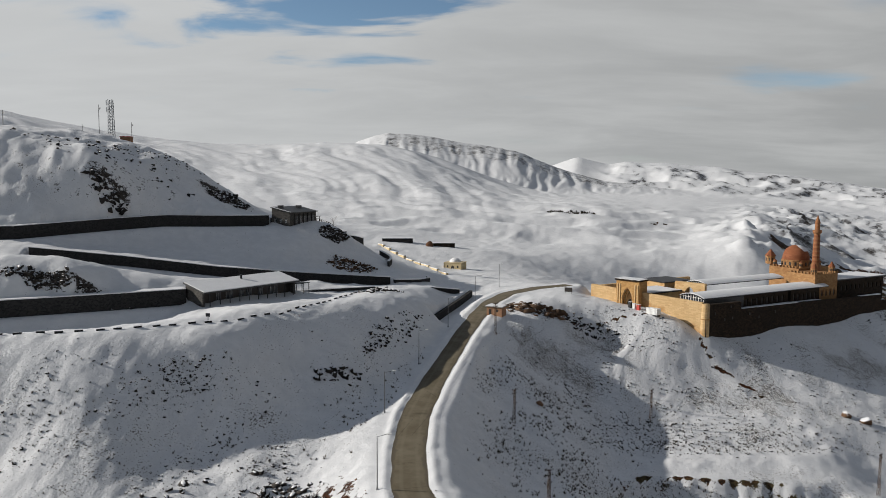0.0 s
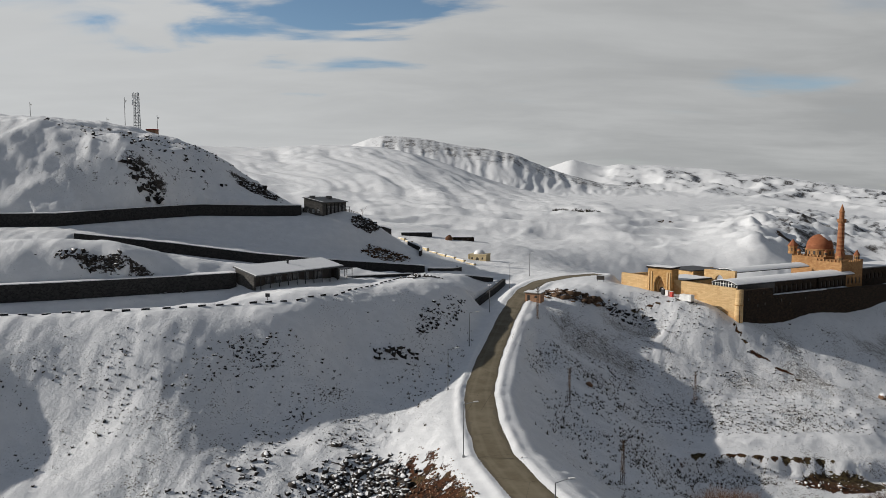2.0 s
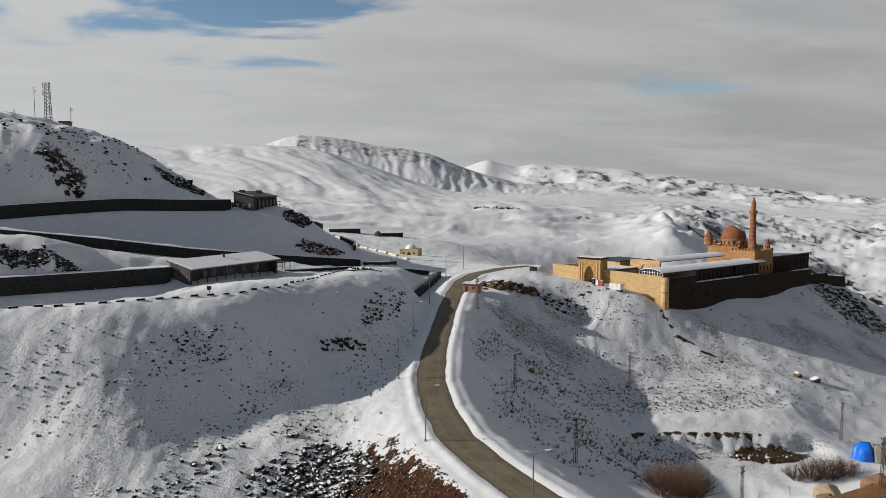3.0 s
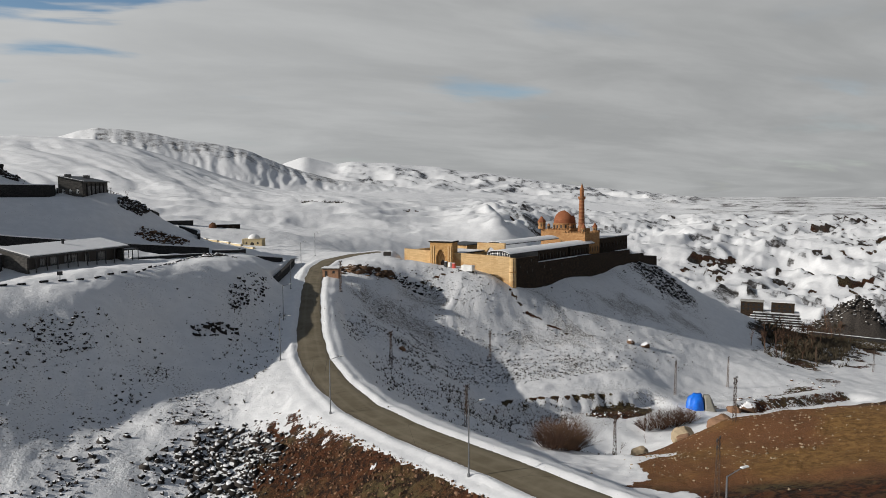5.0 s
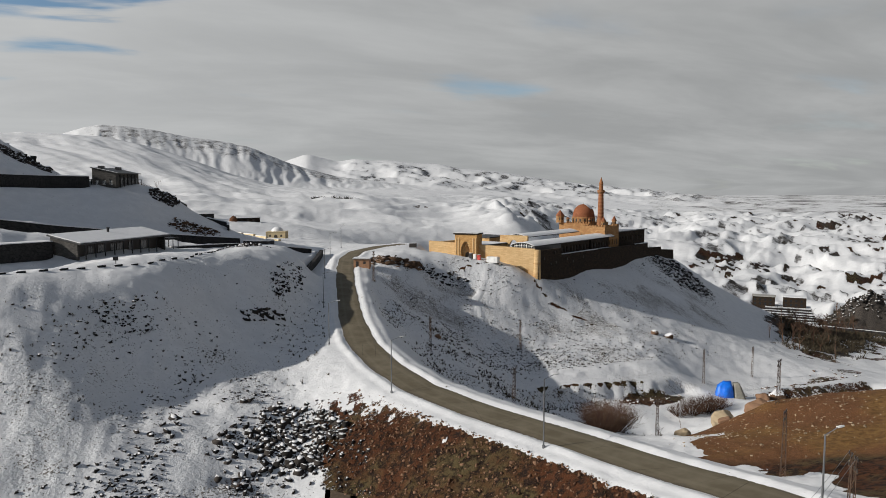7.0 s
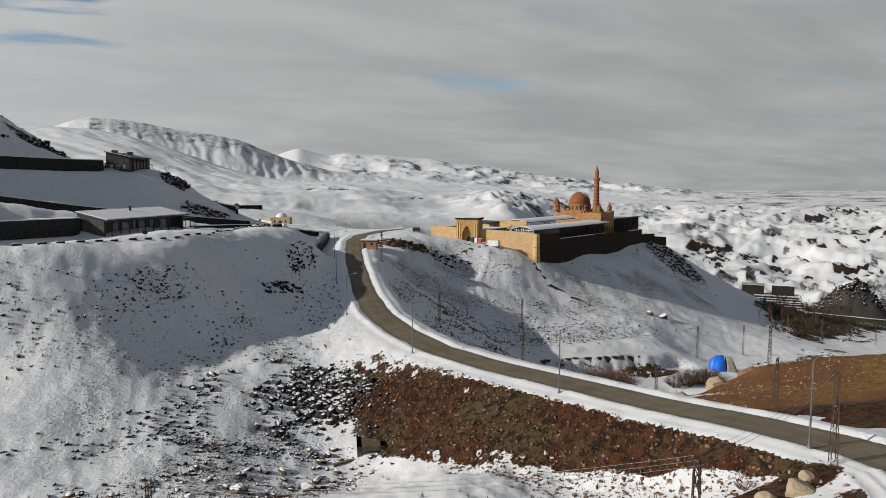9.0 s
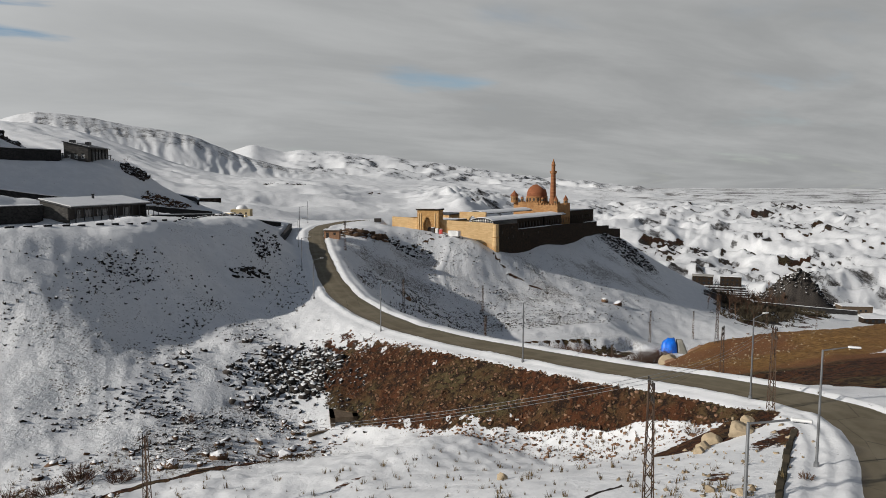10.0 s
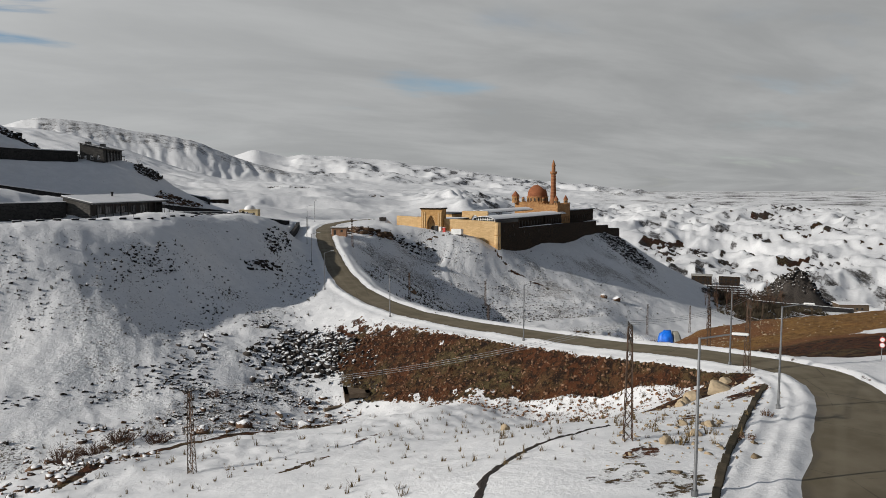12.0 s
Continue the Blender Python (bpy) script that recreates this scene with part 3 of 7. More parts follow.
def to_line(line, x, y):
    """Signed distance from a line of x, y, height (its left side negative), and the line's height there."""
    x, y = np.asarray(x, float), np.asarray(y, float)
    best, z, side = np.full(x.shape, 1e9), np.zeros(x.shape), np.ones(x.shape)
    for (ax, ay, az), (bx, by, bz) in zip(line[:-1], line[1:]):
        ux, uy = bx - ax, by - ay
        q = np.clip(((x - ax) * ux + (y - ay) * uy) / (ux * ux + uy * uy), 0, 1)
        d = np.hypot(x - ax - q * ux, y - ay - q * uy)
        near = d < best
        best = np.where(near, d, best)
        z = np.where(near, az + q * (bz - az), z)
        side = np.where(near, np.sign((x - ax) * uy - (y - ay) * ux), side)
    return best * side, z


def to_road(x, y):
    return to_line(road_line, x, y)


# retaining walls: foot line (uphill on the left of its run) and height
STEP_BACK = 1.9
WALLS = {}
# natural cut banks, laid out in the same way
CUTS = {}
CUTS["bench"] = ([(40, 154, -71), (47, 159, -72), (57, 161, -73), (69, 161, -73.6), (83, 162.5, -74.6), (97, 165, -76)], 3.6)
CUTS["upper"] = ([(78, 190.5, -70.3), (92, 190, -70.8), (106, 192, -72.2)], 1.7)
CUTS["pasture"] = ([(122, 158, -80.5), (140, 163, -82), (158, 165, -83.5), (180, 168, -85)], 2.4)
WALLS["terrace"] = ([(-165, 140.5, -32), (-104.6, 166.6, -32.1), (-83, 178, -32.1), (-68, 187, -32.1)], 4.2)
WALLS["ramp"] = ([(-118.5, 203, -21.6), (-95, 212.6, -25), (-71, 223, -29.2), (-45, 238.5, -33), (-19, 255, -36.4)], 3.1)
WALLS["upper"] = ([(-165, 207, -17.3), (-129, 214, -17.2), (-111, 235.5, -15.9), (-98, 249.5, -15.2), (-81, 261, -15.8), (-66, 270, -16)], 4.0)
WALLS["roadside"] = ([(-3.5, 221, -44.2), (1.5, 234, -43), (6.2, 246, -42), (10.8, 260, -41)], 2.3)


anchors = [p for line in LINES.values() for p in resample(line, 11.0)]
for k in range(0, len(road_line) - 1, 4):
    (ax, ay, az), (bx, by, _) = road_line[k], road_line[k + 1]
    d = math.hypot(bx - ax, by - ay)
    for off, drop in ((-7.0, 0.1), (0, 0), (5.2, 0.1)):
        anchors.append((ax + off * (by - ay) / d, ay - off * (bx - ax) / d, az - drop))
sheet = thin_plate(anchors)


def ground_height(x, y, detail=True):
    """Height of the ground at arrays x, y."""
    x, y = np.asarray(x, float), np.asarray(y, float)
    r = np.hypot(x - 20, y - 150)
    mix = smooth(280, 430, r)
    near = np.zeros(x.shape)
    m = r < 440
    near[m] = sheet(x[m], y[m])
    h = near * (1 - mix) + far_height(x, y) * mix
    if detail:
        h = h + (0.38 * fbm(x / 9, y / 9, 3, 40) + 0.17 * fbm(x / 2.6, y / 2.6, 2, 44)) * (1 - smooth(300, 600, r)) * (1 - 0.65 * smooth(62, 48, y)) + 0.9 * fbm(x / 40, y / 40, 3, 50) * smooth(200, 500, r)
        h = h + 0.3 * fbm(x / 3.8, y / 3.8, 3, 47) * smooth(44, 52, y) * smooth(128, 112, y) * smooth(-27, -20, x) * smooth(8, 0, x) * (r < 200)
        h = h + 0.8 * (fbm(x / 14, y / 14, 4, 60, True) - 0.4) * smooth(-25, -5, h) * (1 - mix)
    for line, tall, natural in [(*q, False) for q in WALLS.values()] + [(*q, True) for q in CUTS.values()]:
        box_ = (x > line[0][0] - 12) & (x < line[-1][0] + 12) & (y > min(p[1] for p in line) - 12) & (y < max(p[1] for p in line) + 12)
        if not box_.any():
            continue
        d, z = to_line(line, x[box_], y[box_])
        (ax, ay, _), (bx, by, _) = line[0], line[-1]
        q = ((x[box_] - ax) * (bx - ax) + (y[box_] - ay) * (by - ay)) / ((bx - ax) ** 2 + (by - ay) ** 2)
        inside_ = smooth(-0.02, 0.02, q) * smooth(1.03, 0.98, q)
        hb = h[box_]
        if natural:
            lip = d + 1.2 * perlin(x[box_] / 6, y[box_] / 6, 81) + 0.6 * perlin(x[box_] / 2.2, y[box_] / 2.2, 82)
            on_bank = inside_ * smooth(9, 3, d) * smooth(-11, -6, d)
            h[box_] = hb * (1 - on_bank) + (z + tall * smooth(0.8, -4.2, lip)) * on_bank
            continue
        front = smooth(8, 2.5, d) * (d > -STEP_BACK) * inside_
        hb = hb * (1 - front) + np.minimum(hb, z) * front
        back = smooth(-7, -3.0, d) * (d <= -STEP_BACK) * inside_
        h[box_] = hb * (1 - back) + np.maximum(hb, z + tall - 0.25) * back
    d, z = to_road(x, y)
    bed = smooth(9.5, 5.2, np.abs(d))
    h = h * (1 - bed) + (z - 0.06) * bed
    # ploughed snow banks along both edges
    a = np.abs(d)
    bank = np.exp(-((a - ROAD_WIDTH / 2 - 1.1) / 0.75) ** 2) * (0.45 + 0.2 * perlin(x / 3, y / 3, 71))
    # older wind-rows on the verge inside the bend
    verge = np.where((d < 0) & (y < 40), 1.0, 0.0) * smooth(-60, -30, x)
    bank = bank + verge * (0.3 * np.exp(-((a - 5.6) / 0.4) ** 2) + 0.22 * np.exp(-((a - 7.1) / 0.3) ** 2)) * (0.8 + 0.5 * perlin(x / 2, y / 2, 73))
    bank = np.where((d > 0) | (y > 60), bank, bank * 0.7)
    return h + bank


# ---------------------------------------------------------------- mesh helpers
def mesh_object(name, verts, faces, mat, parent=None, label="", flat=True):
    me = bpy.data.meshes.new(name)
    me.from_pydata([tuple(v) for v in verts], [], [tuple(f) for f in faces])
    me.update()
    if not flat:
        me.shade_smooth()
    me.materials.append(mat)
    ob = new(name, me)
    if parent is not None:
        ob.parent = parent
    if label:
        tagged(ob, label)
    return ob


def part(name, bm, mat, parent=None, label="", smooth_shade=False):
    bmesh.ops.recalc_face_normals(bm, faces=bm.faces)
    me = bpy.data.meshes.new(name)
    bm.to_mesh(me)
    bm.free()
    if smooth_shade:
        me.shade_smooth()
    me.materials.append(mat)
    ob = new(name, me)
    if parent is not None:
        ob.parent = parent
    if label:
        tagged(ob, label)
    return ob


def thing(name, label, category, m=None, group="", kind=""):
    ob = tagged(new(name), label, category, group, kind)
    if m is not None:
        ob.matrix_world = m
    return ob


def box(bm, x0, x1, y0, y1, z0, z1, m=None, bevel=0.0):
    made = bmesh.ops.create_cube(bm, size=1)["verts"]
    bmesh.ops.scale(bm, vec=(x1 - x0, y1 - y0, z1 - z0), verts=made)
    bmesh.ops.translate(bm, vec=((x0 + x1) / 2, (y0 + y1) / 2, (z0 + z1) / 2), verts=made)
    if bevel:
        edges = list({e for v in made for e in v.link_edges})
        made = bmesh.ops.bevel(bm, geom=edges, offset=bevel, segments=1, affect="EDGES")["verts"]
    if m is not None:
        bmesh.ops.transform(bm, matrix=m, verts=made)
    return made


def cone(bm, r0, r1, z0, z1, x=0, y=0, seg=12, m=None):
    made = bmesh.ops.create_cone(bm, cap_ends=True, segments=seg, radius1=r0, radius2=max(r1, 0.001), depth=z1 - z0)["verts"]
    bmesh.ops.translate(bm, vec=(x, y, (z0 + z1) / 2), verts=made)
    if m is not None:
        bmesh.ops.transform(bm, matrix=m, verts=made)
    return made


def bar(bm, a, b, r=0.03, seg=4):
    """A thin bar from point a to point b."""
    a, b = Vector(a), Vector(b)
    made = bmesh.ops.create_cone(bm, cap_ends=True, segments=seg, radius1=r, radius2=r, depth=(b - a).length)["verts"]
    turn = (b - a).to_track_quat("Z", "Y").to_matrix().to_4x4()
    bmesh.ops.transform(bm, matrix=Matrix.Translation((a + b) / 2) @ turn, verts=made)
    return made


def gh(x, y):
    return float(ground_height(np.array([x], float), np.array([y], float))[0])


def gh_many(pts):
    pts = np.array(pts, float)
    return ground_height(pts[:, 0], pts[:, 1])


# ---------------------------------------------------------------- ground
CX, CY = -55.0, -40.0
bearing = np.r_[np.arange(-44, 72, 0.145), np.arange(72, 316, 3.0)]
rings = [14.0]
while rings[-1] < 21000:
    r = rings[-1]
    rings.append(r + max(0.55, r * (0.0072 if r < 420 else 0.0105 if r < 4500 else 0.03)))
rings = np.array(rings)
ba = np.radians(bearing)[None, :]
GX, GY = CX + rings[:, None] * np.sin(ba), CY + rings[:, None] * np.cos(ba)
GZ = ground_height(GX, GY)
nr, nb = GX.shape
idx = np.arange(nr * nb).reshape(nr, nb)
a, b = idx[:-1], idx[1:]
quads = np.stack([a, b, np.roll(b, -1, 1), np.roll(a, -1, 1)], -1).reshape(-1, 4)
me = bpy.data.meshes.new("ground")
me.vertices.add(nr * nb + 1)
hub = [[CX, CY, gh(CX, CY)]]
me.vertices.foreach_set("co", np.r_[np.stack([GX, GY, GZ], -1).reshape(-1, 3), hub].ravel())
tris = np.stack([np.full(nb, nr * nb), idx[0], np.roll(idx[0], -1)], -1)
me.loops.add(quads.size + tris.size)
me.loops.foreach_set("vertex_index", np.r_[quads.ravel(), tris.ravel()].astype(np.int32))
me.polygons.add(len(quads) + len(tris))
me.polygons.foreach_set("loop_start", np.r_[np.arange(len(quads)) * 4, quads.size + np.arange(len(tris)) * 3].astype(np.int32))
me.update(calc_edges=True)
me.shade_smooth()
me.materials.append(M_GROUND)
ground = tagged(new("ground", me), "snow-covered mountainside with bare earth and rock patches", "ground", kind="structure")


def blob(x, y, cx, cy, rx, ry, turn=0.0):
    """1 inside an ellipse, falling to 0 round it."""
    c, s = math.cos(radians(turn)), math.sin(radians(turn))
    px, py = (x - cx) * c + (y - cy) * s, -(x - cx) * s + (y - cy) * c
    return smooth(1.25, 0.75, np.hypot(px / rx, py / ry))


# where earth and rock show through the snow
gzx = np.gradient(GZ, axis=0) / np.gradient(rings)[:, None]
gzb = np.gradient(GZ, axis=1) / np.maximum(rings[:, None] * np.abs(np.gradient(np.radians(bearing)))[None, :], 0.1)
steep = np.hypot(gzx, gzb)
dist_road, road_z = to_road(GX, GY)
soil = 0.24 + 0.0 * GX
# the embankment below the road
left = -dist_road
emb = smooth(5.0, 6.4, left) * smooth(60, 40, left) * smooth(0.22, 0.42, steep) * smooth(30, 46, GY) * smooth(134, 112, GY) * smooth(-30, -22, GX)
emb = emb * smooth(1.6, -1.2, left - np.interp(GY, [44, 52, 61, 70, 75, 88, 112], [9.5, 10.8, 13.3, 17.2, 20.5, 21.5, 25]))
soil = np.maximum(soil, 0.24 + (0.22 + (0.26 - 0.12 * smooth(84, 106, GY)) * smooth(5.4, 8.5 + 5 * smooth(85, 110, GY), left)) * emb)
# dirt thrown up along the road edge
soil = np.maximum(soil, 0.24 + 0.21 * np.exp(-((dist_road - 3.9) / 0.5) ** 2) + 0.16 * np.exp(-((dist_road + 3.8) / 0.4) ** 2))
# the grazing ground beside the bend
brown = np.maximum(blob(GX, GY, 88, 90, 62, 22, 14), blob(GX, GY, 52, 80, 26, 19, 25))
brown = np.maximum(brown, blob(GX, GY, 55, 108, 14, 9, 20) * 0.85) * smooth(5.5, 9, np.abs(dist_road))
brown = np.maximum(brown, blob(GX, GY, 42, 54, 20, 13, 32) * smooth(6.5, 10, np.abs(dist_road)))
soil = np.maximum(soil, 0.24 + 0.68 * smooth(0.25, 0.75, brown + 0.4 * fbm(GX / 7, GY / 7, 4, 97) * smooth(0.02, 0.3, brown)))
# ditch and cut bank inside the bend, gully banks
soil = np.maximum(soil, 0.24 + 0.45 * blob(GX, GY, -3, 40, 7, 3.2, -10))
soil = np.maximum(soil, 0.24 + 0.25 * blob(GX, GY, -40, 84, 12, 4, 0))
# cut banks below the bench on the right-hand side
soil = np.maximum(soil, 0.24 + 0.36 * blob(GX, GY, 80, 159, 13, 4.5, 6))
stone = 0.18 + 0.0 * GX
hill = smooth(-22, 0, GZ) * (np.hypot(GX + 120, GY - 275) < 130)
stone = np.maximum(stone, 0.2 + 0.24 * hill * smooth(0.5, 1.0, steep))
stone = np.maximum(stone, 0.2 + 0.16 * blob(GX, GY, -18, 178, 14, 22, 25) * smooth(0.3, 0.7, steep))
stone = np.maximum(stone, 0.2 + 0.3 * blob(GX, GY, 195, 285, 22, 18))
for x_, y_, rx_, ry_, t_ in ((-114, 244, 8, 3, 10), (-88, 289, 13, 6, 35), (-96, 176.5, 13, 2, 12), (-34, 261, 10, 5, 32), (-42.5, 277, 5, 9, -25), (29, 238, 9, 4, -12)):
    stone = np.maximum(stone, 0.2 + 0.33 * blob(GX, GY, x_, y_, rx_, ry_, t_))
rr = np.hypot(GX + 25, GY)
azg = np.degrees(np.arctan2(GX + 25, GY))
# far land: striped rock on the escarpment, broken rock on the range, dark right-hand faces in the badlands, thaw
# streaks on a plain greyed in place of haze and cloud shadow
_, share, bad = far_land(GX, GY)
beyond = smooth(420, 700, rr)
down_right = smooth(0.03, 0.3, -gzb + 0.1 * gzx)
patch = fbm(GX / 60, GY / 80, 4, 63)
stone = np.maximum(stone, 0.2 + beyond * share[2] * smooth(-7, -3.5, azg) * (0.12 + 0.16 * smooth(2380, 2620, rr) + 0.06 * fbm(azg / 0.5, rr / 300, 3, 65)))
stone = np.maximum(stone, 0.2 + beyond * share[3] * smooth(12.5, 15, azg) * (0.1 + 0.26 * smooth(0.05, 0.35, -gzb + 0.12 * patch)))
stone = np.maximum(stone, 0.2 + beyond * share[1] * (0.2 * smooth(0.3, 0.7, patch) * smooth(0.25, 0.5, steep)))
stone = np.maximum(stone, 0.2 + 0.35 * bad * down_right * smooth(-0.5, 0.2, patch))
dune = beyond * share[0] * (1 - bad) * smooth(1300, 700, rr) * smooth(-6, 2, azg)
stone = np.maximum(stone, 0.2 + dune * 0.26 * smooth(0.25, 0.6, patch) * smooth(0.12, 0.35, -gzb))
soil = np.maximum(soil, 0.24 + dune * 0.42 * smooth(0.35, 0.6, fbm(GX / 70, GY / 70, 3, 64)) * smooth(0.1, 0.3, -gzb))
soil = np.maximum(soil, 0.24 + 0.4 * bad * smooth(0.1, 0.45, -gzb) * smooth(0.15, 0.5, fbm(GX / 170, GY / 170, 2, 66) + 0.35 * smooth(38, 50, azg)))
# stone over the whole plain stands in for haze and cloud shadow
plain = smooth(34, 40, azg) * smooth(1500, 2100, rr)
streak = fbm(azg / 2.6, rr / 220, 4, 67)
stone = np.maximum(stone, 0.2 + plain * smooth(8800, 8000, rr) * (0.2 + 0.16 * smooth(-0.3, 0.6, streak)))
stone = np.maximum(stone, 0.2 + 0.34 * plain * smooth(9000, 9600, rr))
# the valley floor: dug earth, paths and orchards between patches of snow
orchard = np.maximum(blob(GX, GY, 300, 285, 110, 34, 38), blob(GX, GY, 230, 236, 50, 16, 30) * 0.8)
mottle = fbm(GX / 26, GY / 18, 4, 95)
stone = np.maximum(stone, 0.2 + orchard * (0.16 + 0.3 * smooth(-0.1, 0.5, mottle)))
soil = np.maximum(soil, 0.24 + orchard * (0.14 + 0.28 * smooth(0.1, 0.6, -mottle)))
dark_knob = blob(GX, GY, 392, 336, 46, 24, -42)
near_box = (GX > 35) & (GX < 190) & (GY > 145) & (GY < 205)
for key, deep in (("bench", 0.2), ("upper", 0.16), ("pasture", 0.32)):
    dc, _ = to_line(CUTS[key][0], GX[near_box], GY[near_box])
    (ax, ay, _), (bx, by, _) = CUTS[key][0][0], CUTS[key][0][-1]
    qc = ((GX[near_box] - ax) * (bx - ax) + (GY[near_box] - ay) * (by - ay)) / ((bx - ax) ** 2 + (by - ay) ** 2)
    on_cut = smooth(4.2, 1.2, np.abs(dc + 1.6)) * smooth(-0.05, 0.03, qc) * smooth(1.05, 0.97, qc)
    soil[near_box] = np.maximum(soil[near_box], 0.24 + deep * on_cut)
for x_, y_, rx_, ry_, t_ in ((150, 172, 9, 3, 10), (168, 178, 10, 4, 15), (196, 190, 10, 4, 20), (134, 170, 4, 2, 0), (112, 160, 4, 2.5, 20)):
    soil = np.maximum(soil, 0.24 + 0.3 * blob(GX, GY, x_, y_, rx_, ry_, t_))
def along(line, wide):
    out = np.zeros(GX.shape)
    inside = (GX > min(p[0] for p in line) - 5) & (GX < max(p[0] for p in line) + 5) & (GY > min(p[1] for p in line) - 5) & (GY < max(p[1] for p in line) + 5)
    d, _ = to_line([(*p, 0) for p in line], GX[inside], GY[inside])
    (ax, ay), (bx, by) = line[0], line[-1]
    q = ((GX[inside] - ax) * (bx - ax) + (GY[inside] - ay) * (by - ay)) / ((bx - ax) ** 2 + (by - ay) ** 2)
    out[inside] = smooth(wide, wide * 0.3, np.abs(d)) * (q > 0) * (q < 1)
    return out


# tracks, cracks and thawed spots; a dark line drawn along the undercut lip of the bench; the earth bank of the stream
soil = np.maximum(soil, 0.24 + 0.5 * along([(42, 159.5), (48, 163.5), (57, 165.2), (69, 165), (82, 166)], 1.0) * smooth(-0.4, 0.1, fbm(GX / 5, GY / 5, 2, 98)))
soil = np.maximum(soil, 0.24 + 0.42 * along([(-66.5, 60), (-62, 66.5), (-56.5, 71), (-51.5, 73.5), (-45, 78), (-38, 82)], 1.5))
soil = np.maximum(soil, 0.24 + 0.4 * along([(87, 239), (88.8, 231.6), (95.7, 224.9), (101, 219)], 1.6))
soil = np.maximum(soil, 0.24 + 0.34 * along([(43, 238), (61.6, 244.8), (72, 247)], 1.2))
for x_, y_, rx_, ry_ in ((-29.3, 19.3, 1.9, 0.9), (-32.9, 16.6, 2.0, 1.0), (-31.6, 13.8, 2.4, 1.3), (-34.3, 17.4, 1.2, 0.7), (-3.5, 32.2, 3.2, 1.0), (-6.6, 31.9, 2.0, 0.8), (-44, 49, 5, 0.6), (-36, 55.5, 3, 0.5), (-17, 27, 1.4, 0.7)):
    soil = np.maximum(soil, 0.24 + 0.27 * blob(GX, GY, x_, y_, rx_ * 1.3, ry_ * 1.4, 30))
# how thickly withered stems stand in the snow
tufts = 0.1 + 0.45 * blob(GX, GY, 68, 216, 50, 36, 20) + 0.32 * blob(GX, GY, 130, 228, 70, 30, 22) + 0.42 * blob(GX, GY, 26, 165, 20, 58, -6) + 0.42 * blob(GX, GY, -62, 122, 44, 22, 10)
tufts = tufts + 0.7 * blob(GX, GY, -48, 88, 34, 14, 10) + 0.35 * blob(GX, GY, -24, 165, 18, 40, -20) + 0.22 * smooth(-22, 0, GZ) * (np.hypot(GX + 120, GY - 275) < 130) + 0.5 * blob(GX, GY, 95, 165, 55, 14, 12)
tufts = tufts + 0.55 * blob(GX, GY, 165, 256, 48, 22, 30) + 0.3 * blob(GX, GY, 40, 225, 24, 22, 10)
tufts = np.clip(tufts * (0.75 + 0.9 * fbm(GX / 16, GY / 16, 3, 91)), 0, 1.1) * smooth(5.5, 8, np.abs(dist_road))
tufts = tufts * (1 - along([(73, 247), (66, 238), (58, 228), (54, 214), (48, 203)], 1.5))
gold = blob(GX, GY, 104, 80, 56, 16, 12) + 0.45 * blob(GX, GY, 60, 92, 34, 18, 20)
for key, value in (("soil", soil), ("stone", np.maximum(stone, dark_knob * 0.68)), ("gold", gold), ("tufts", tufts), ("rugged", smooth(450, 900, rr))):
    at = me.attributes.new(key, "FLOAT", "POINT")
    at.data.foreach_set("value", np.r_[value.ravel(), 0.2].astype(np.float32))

# ---------------------------------------------------------------- road
rl = resample(ROAD, 1.5)
tangent = np.gradient(rl[:, :2], axis=0)
tangent /= np.linalg.norm(tangent, axis=1)[:, None]
normal = np.stack([tangent[:, 1], -tangent[:, 0]], 1)
across = np.linspace(-1, 1, 9)
verts, faces, marks = [], [], []
for k, (x, y, z) in enumerate(rl):
    wide = ROAD_WIDTH / 2 + 0.9 * math.exp(-((y - 30) / 14) ** 2) - 0.45 * float(smooth(140, 200, y))
    for c in across:
        ragged = 0.35 * perlin(np.array([k * 0.23]), np.array([c * 3.0]), 90)[0] if abs(c) == 1 else 0
        verts.append((x + normal[k, 0] * (c * wide + ragged), y + normal[k, 1] * (c * wide + ragged), z + 0.07 - 0.05 * c * c))
        marks.append(c)
m = len(across)
faces = [(k * m + j, k * m + j + 1, (k + 1) * m + j + 1, (k + 1) * m + j) for k in range(len(rl) - 1) for j in range(m - 1)]
road = mesh_object("road", verts, faces, M_ASPHALT, flat=False)
road.data.attributes.new("across", "FLOAT", "POINT").data.foreach_set("value", marks)
tagged(road, "worn muddy asphalt road cleared of snow", "road", kind="structure")


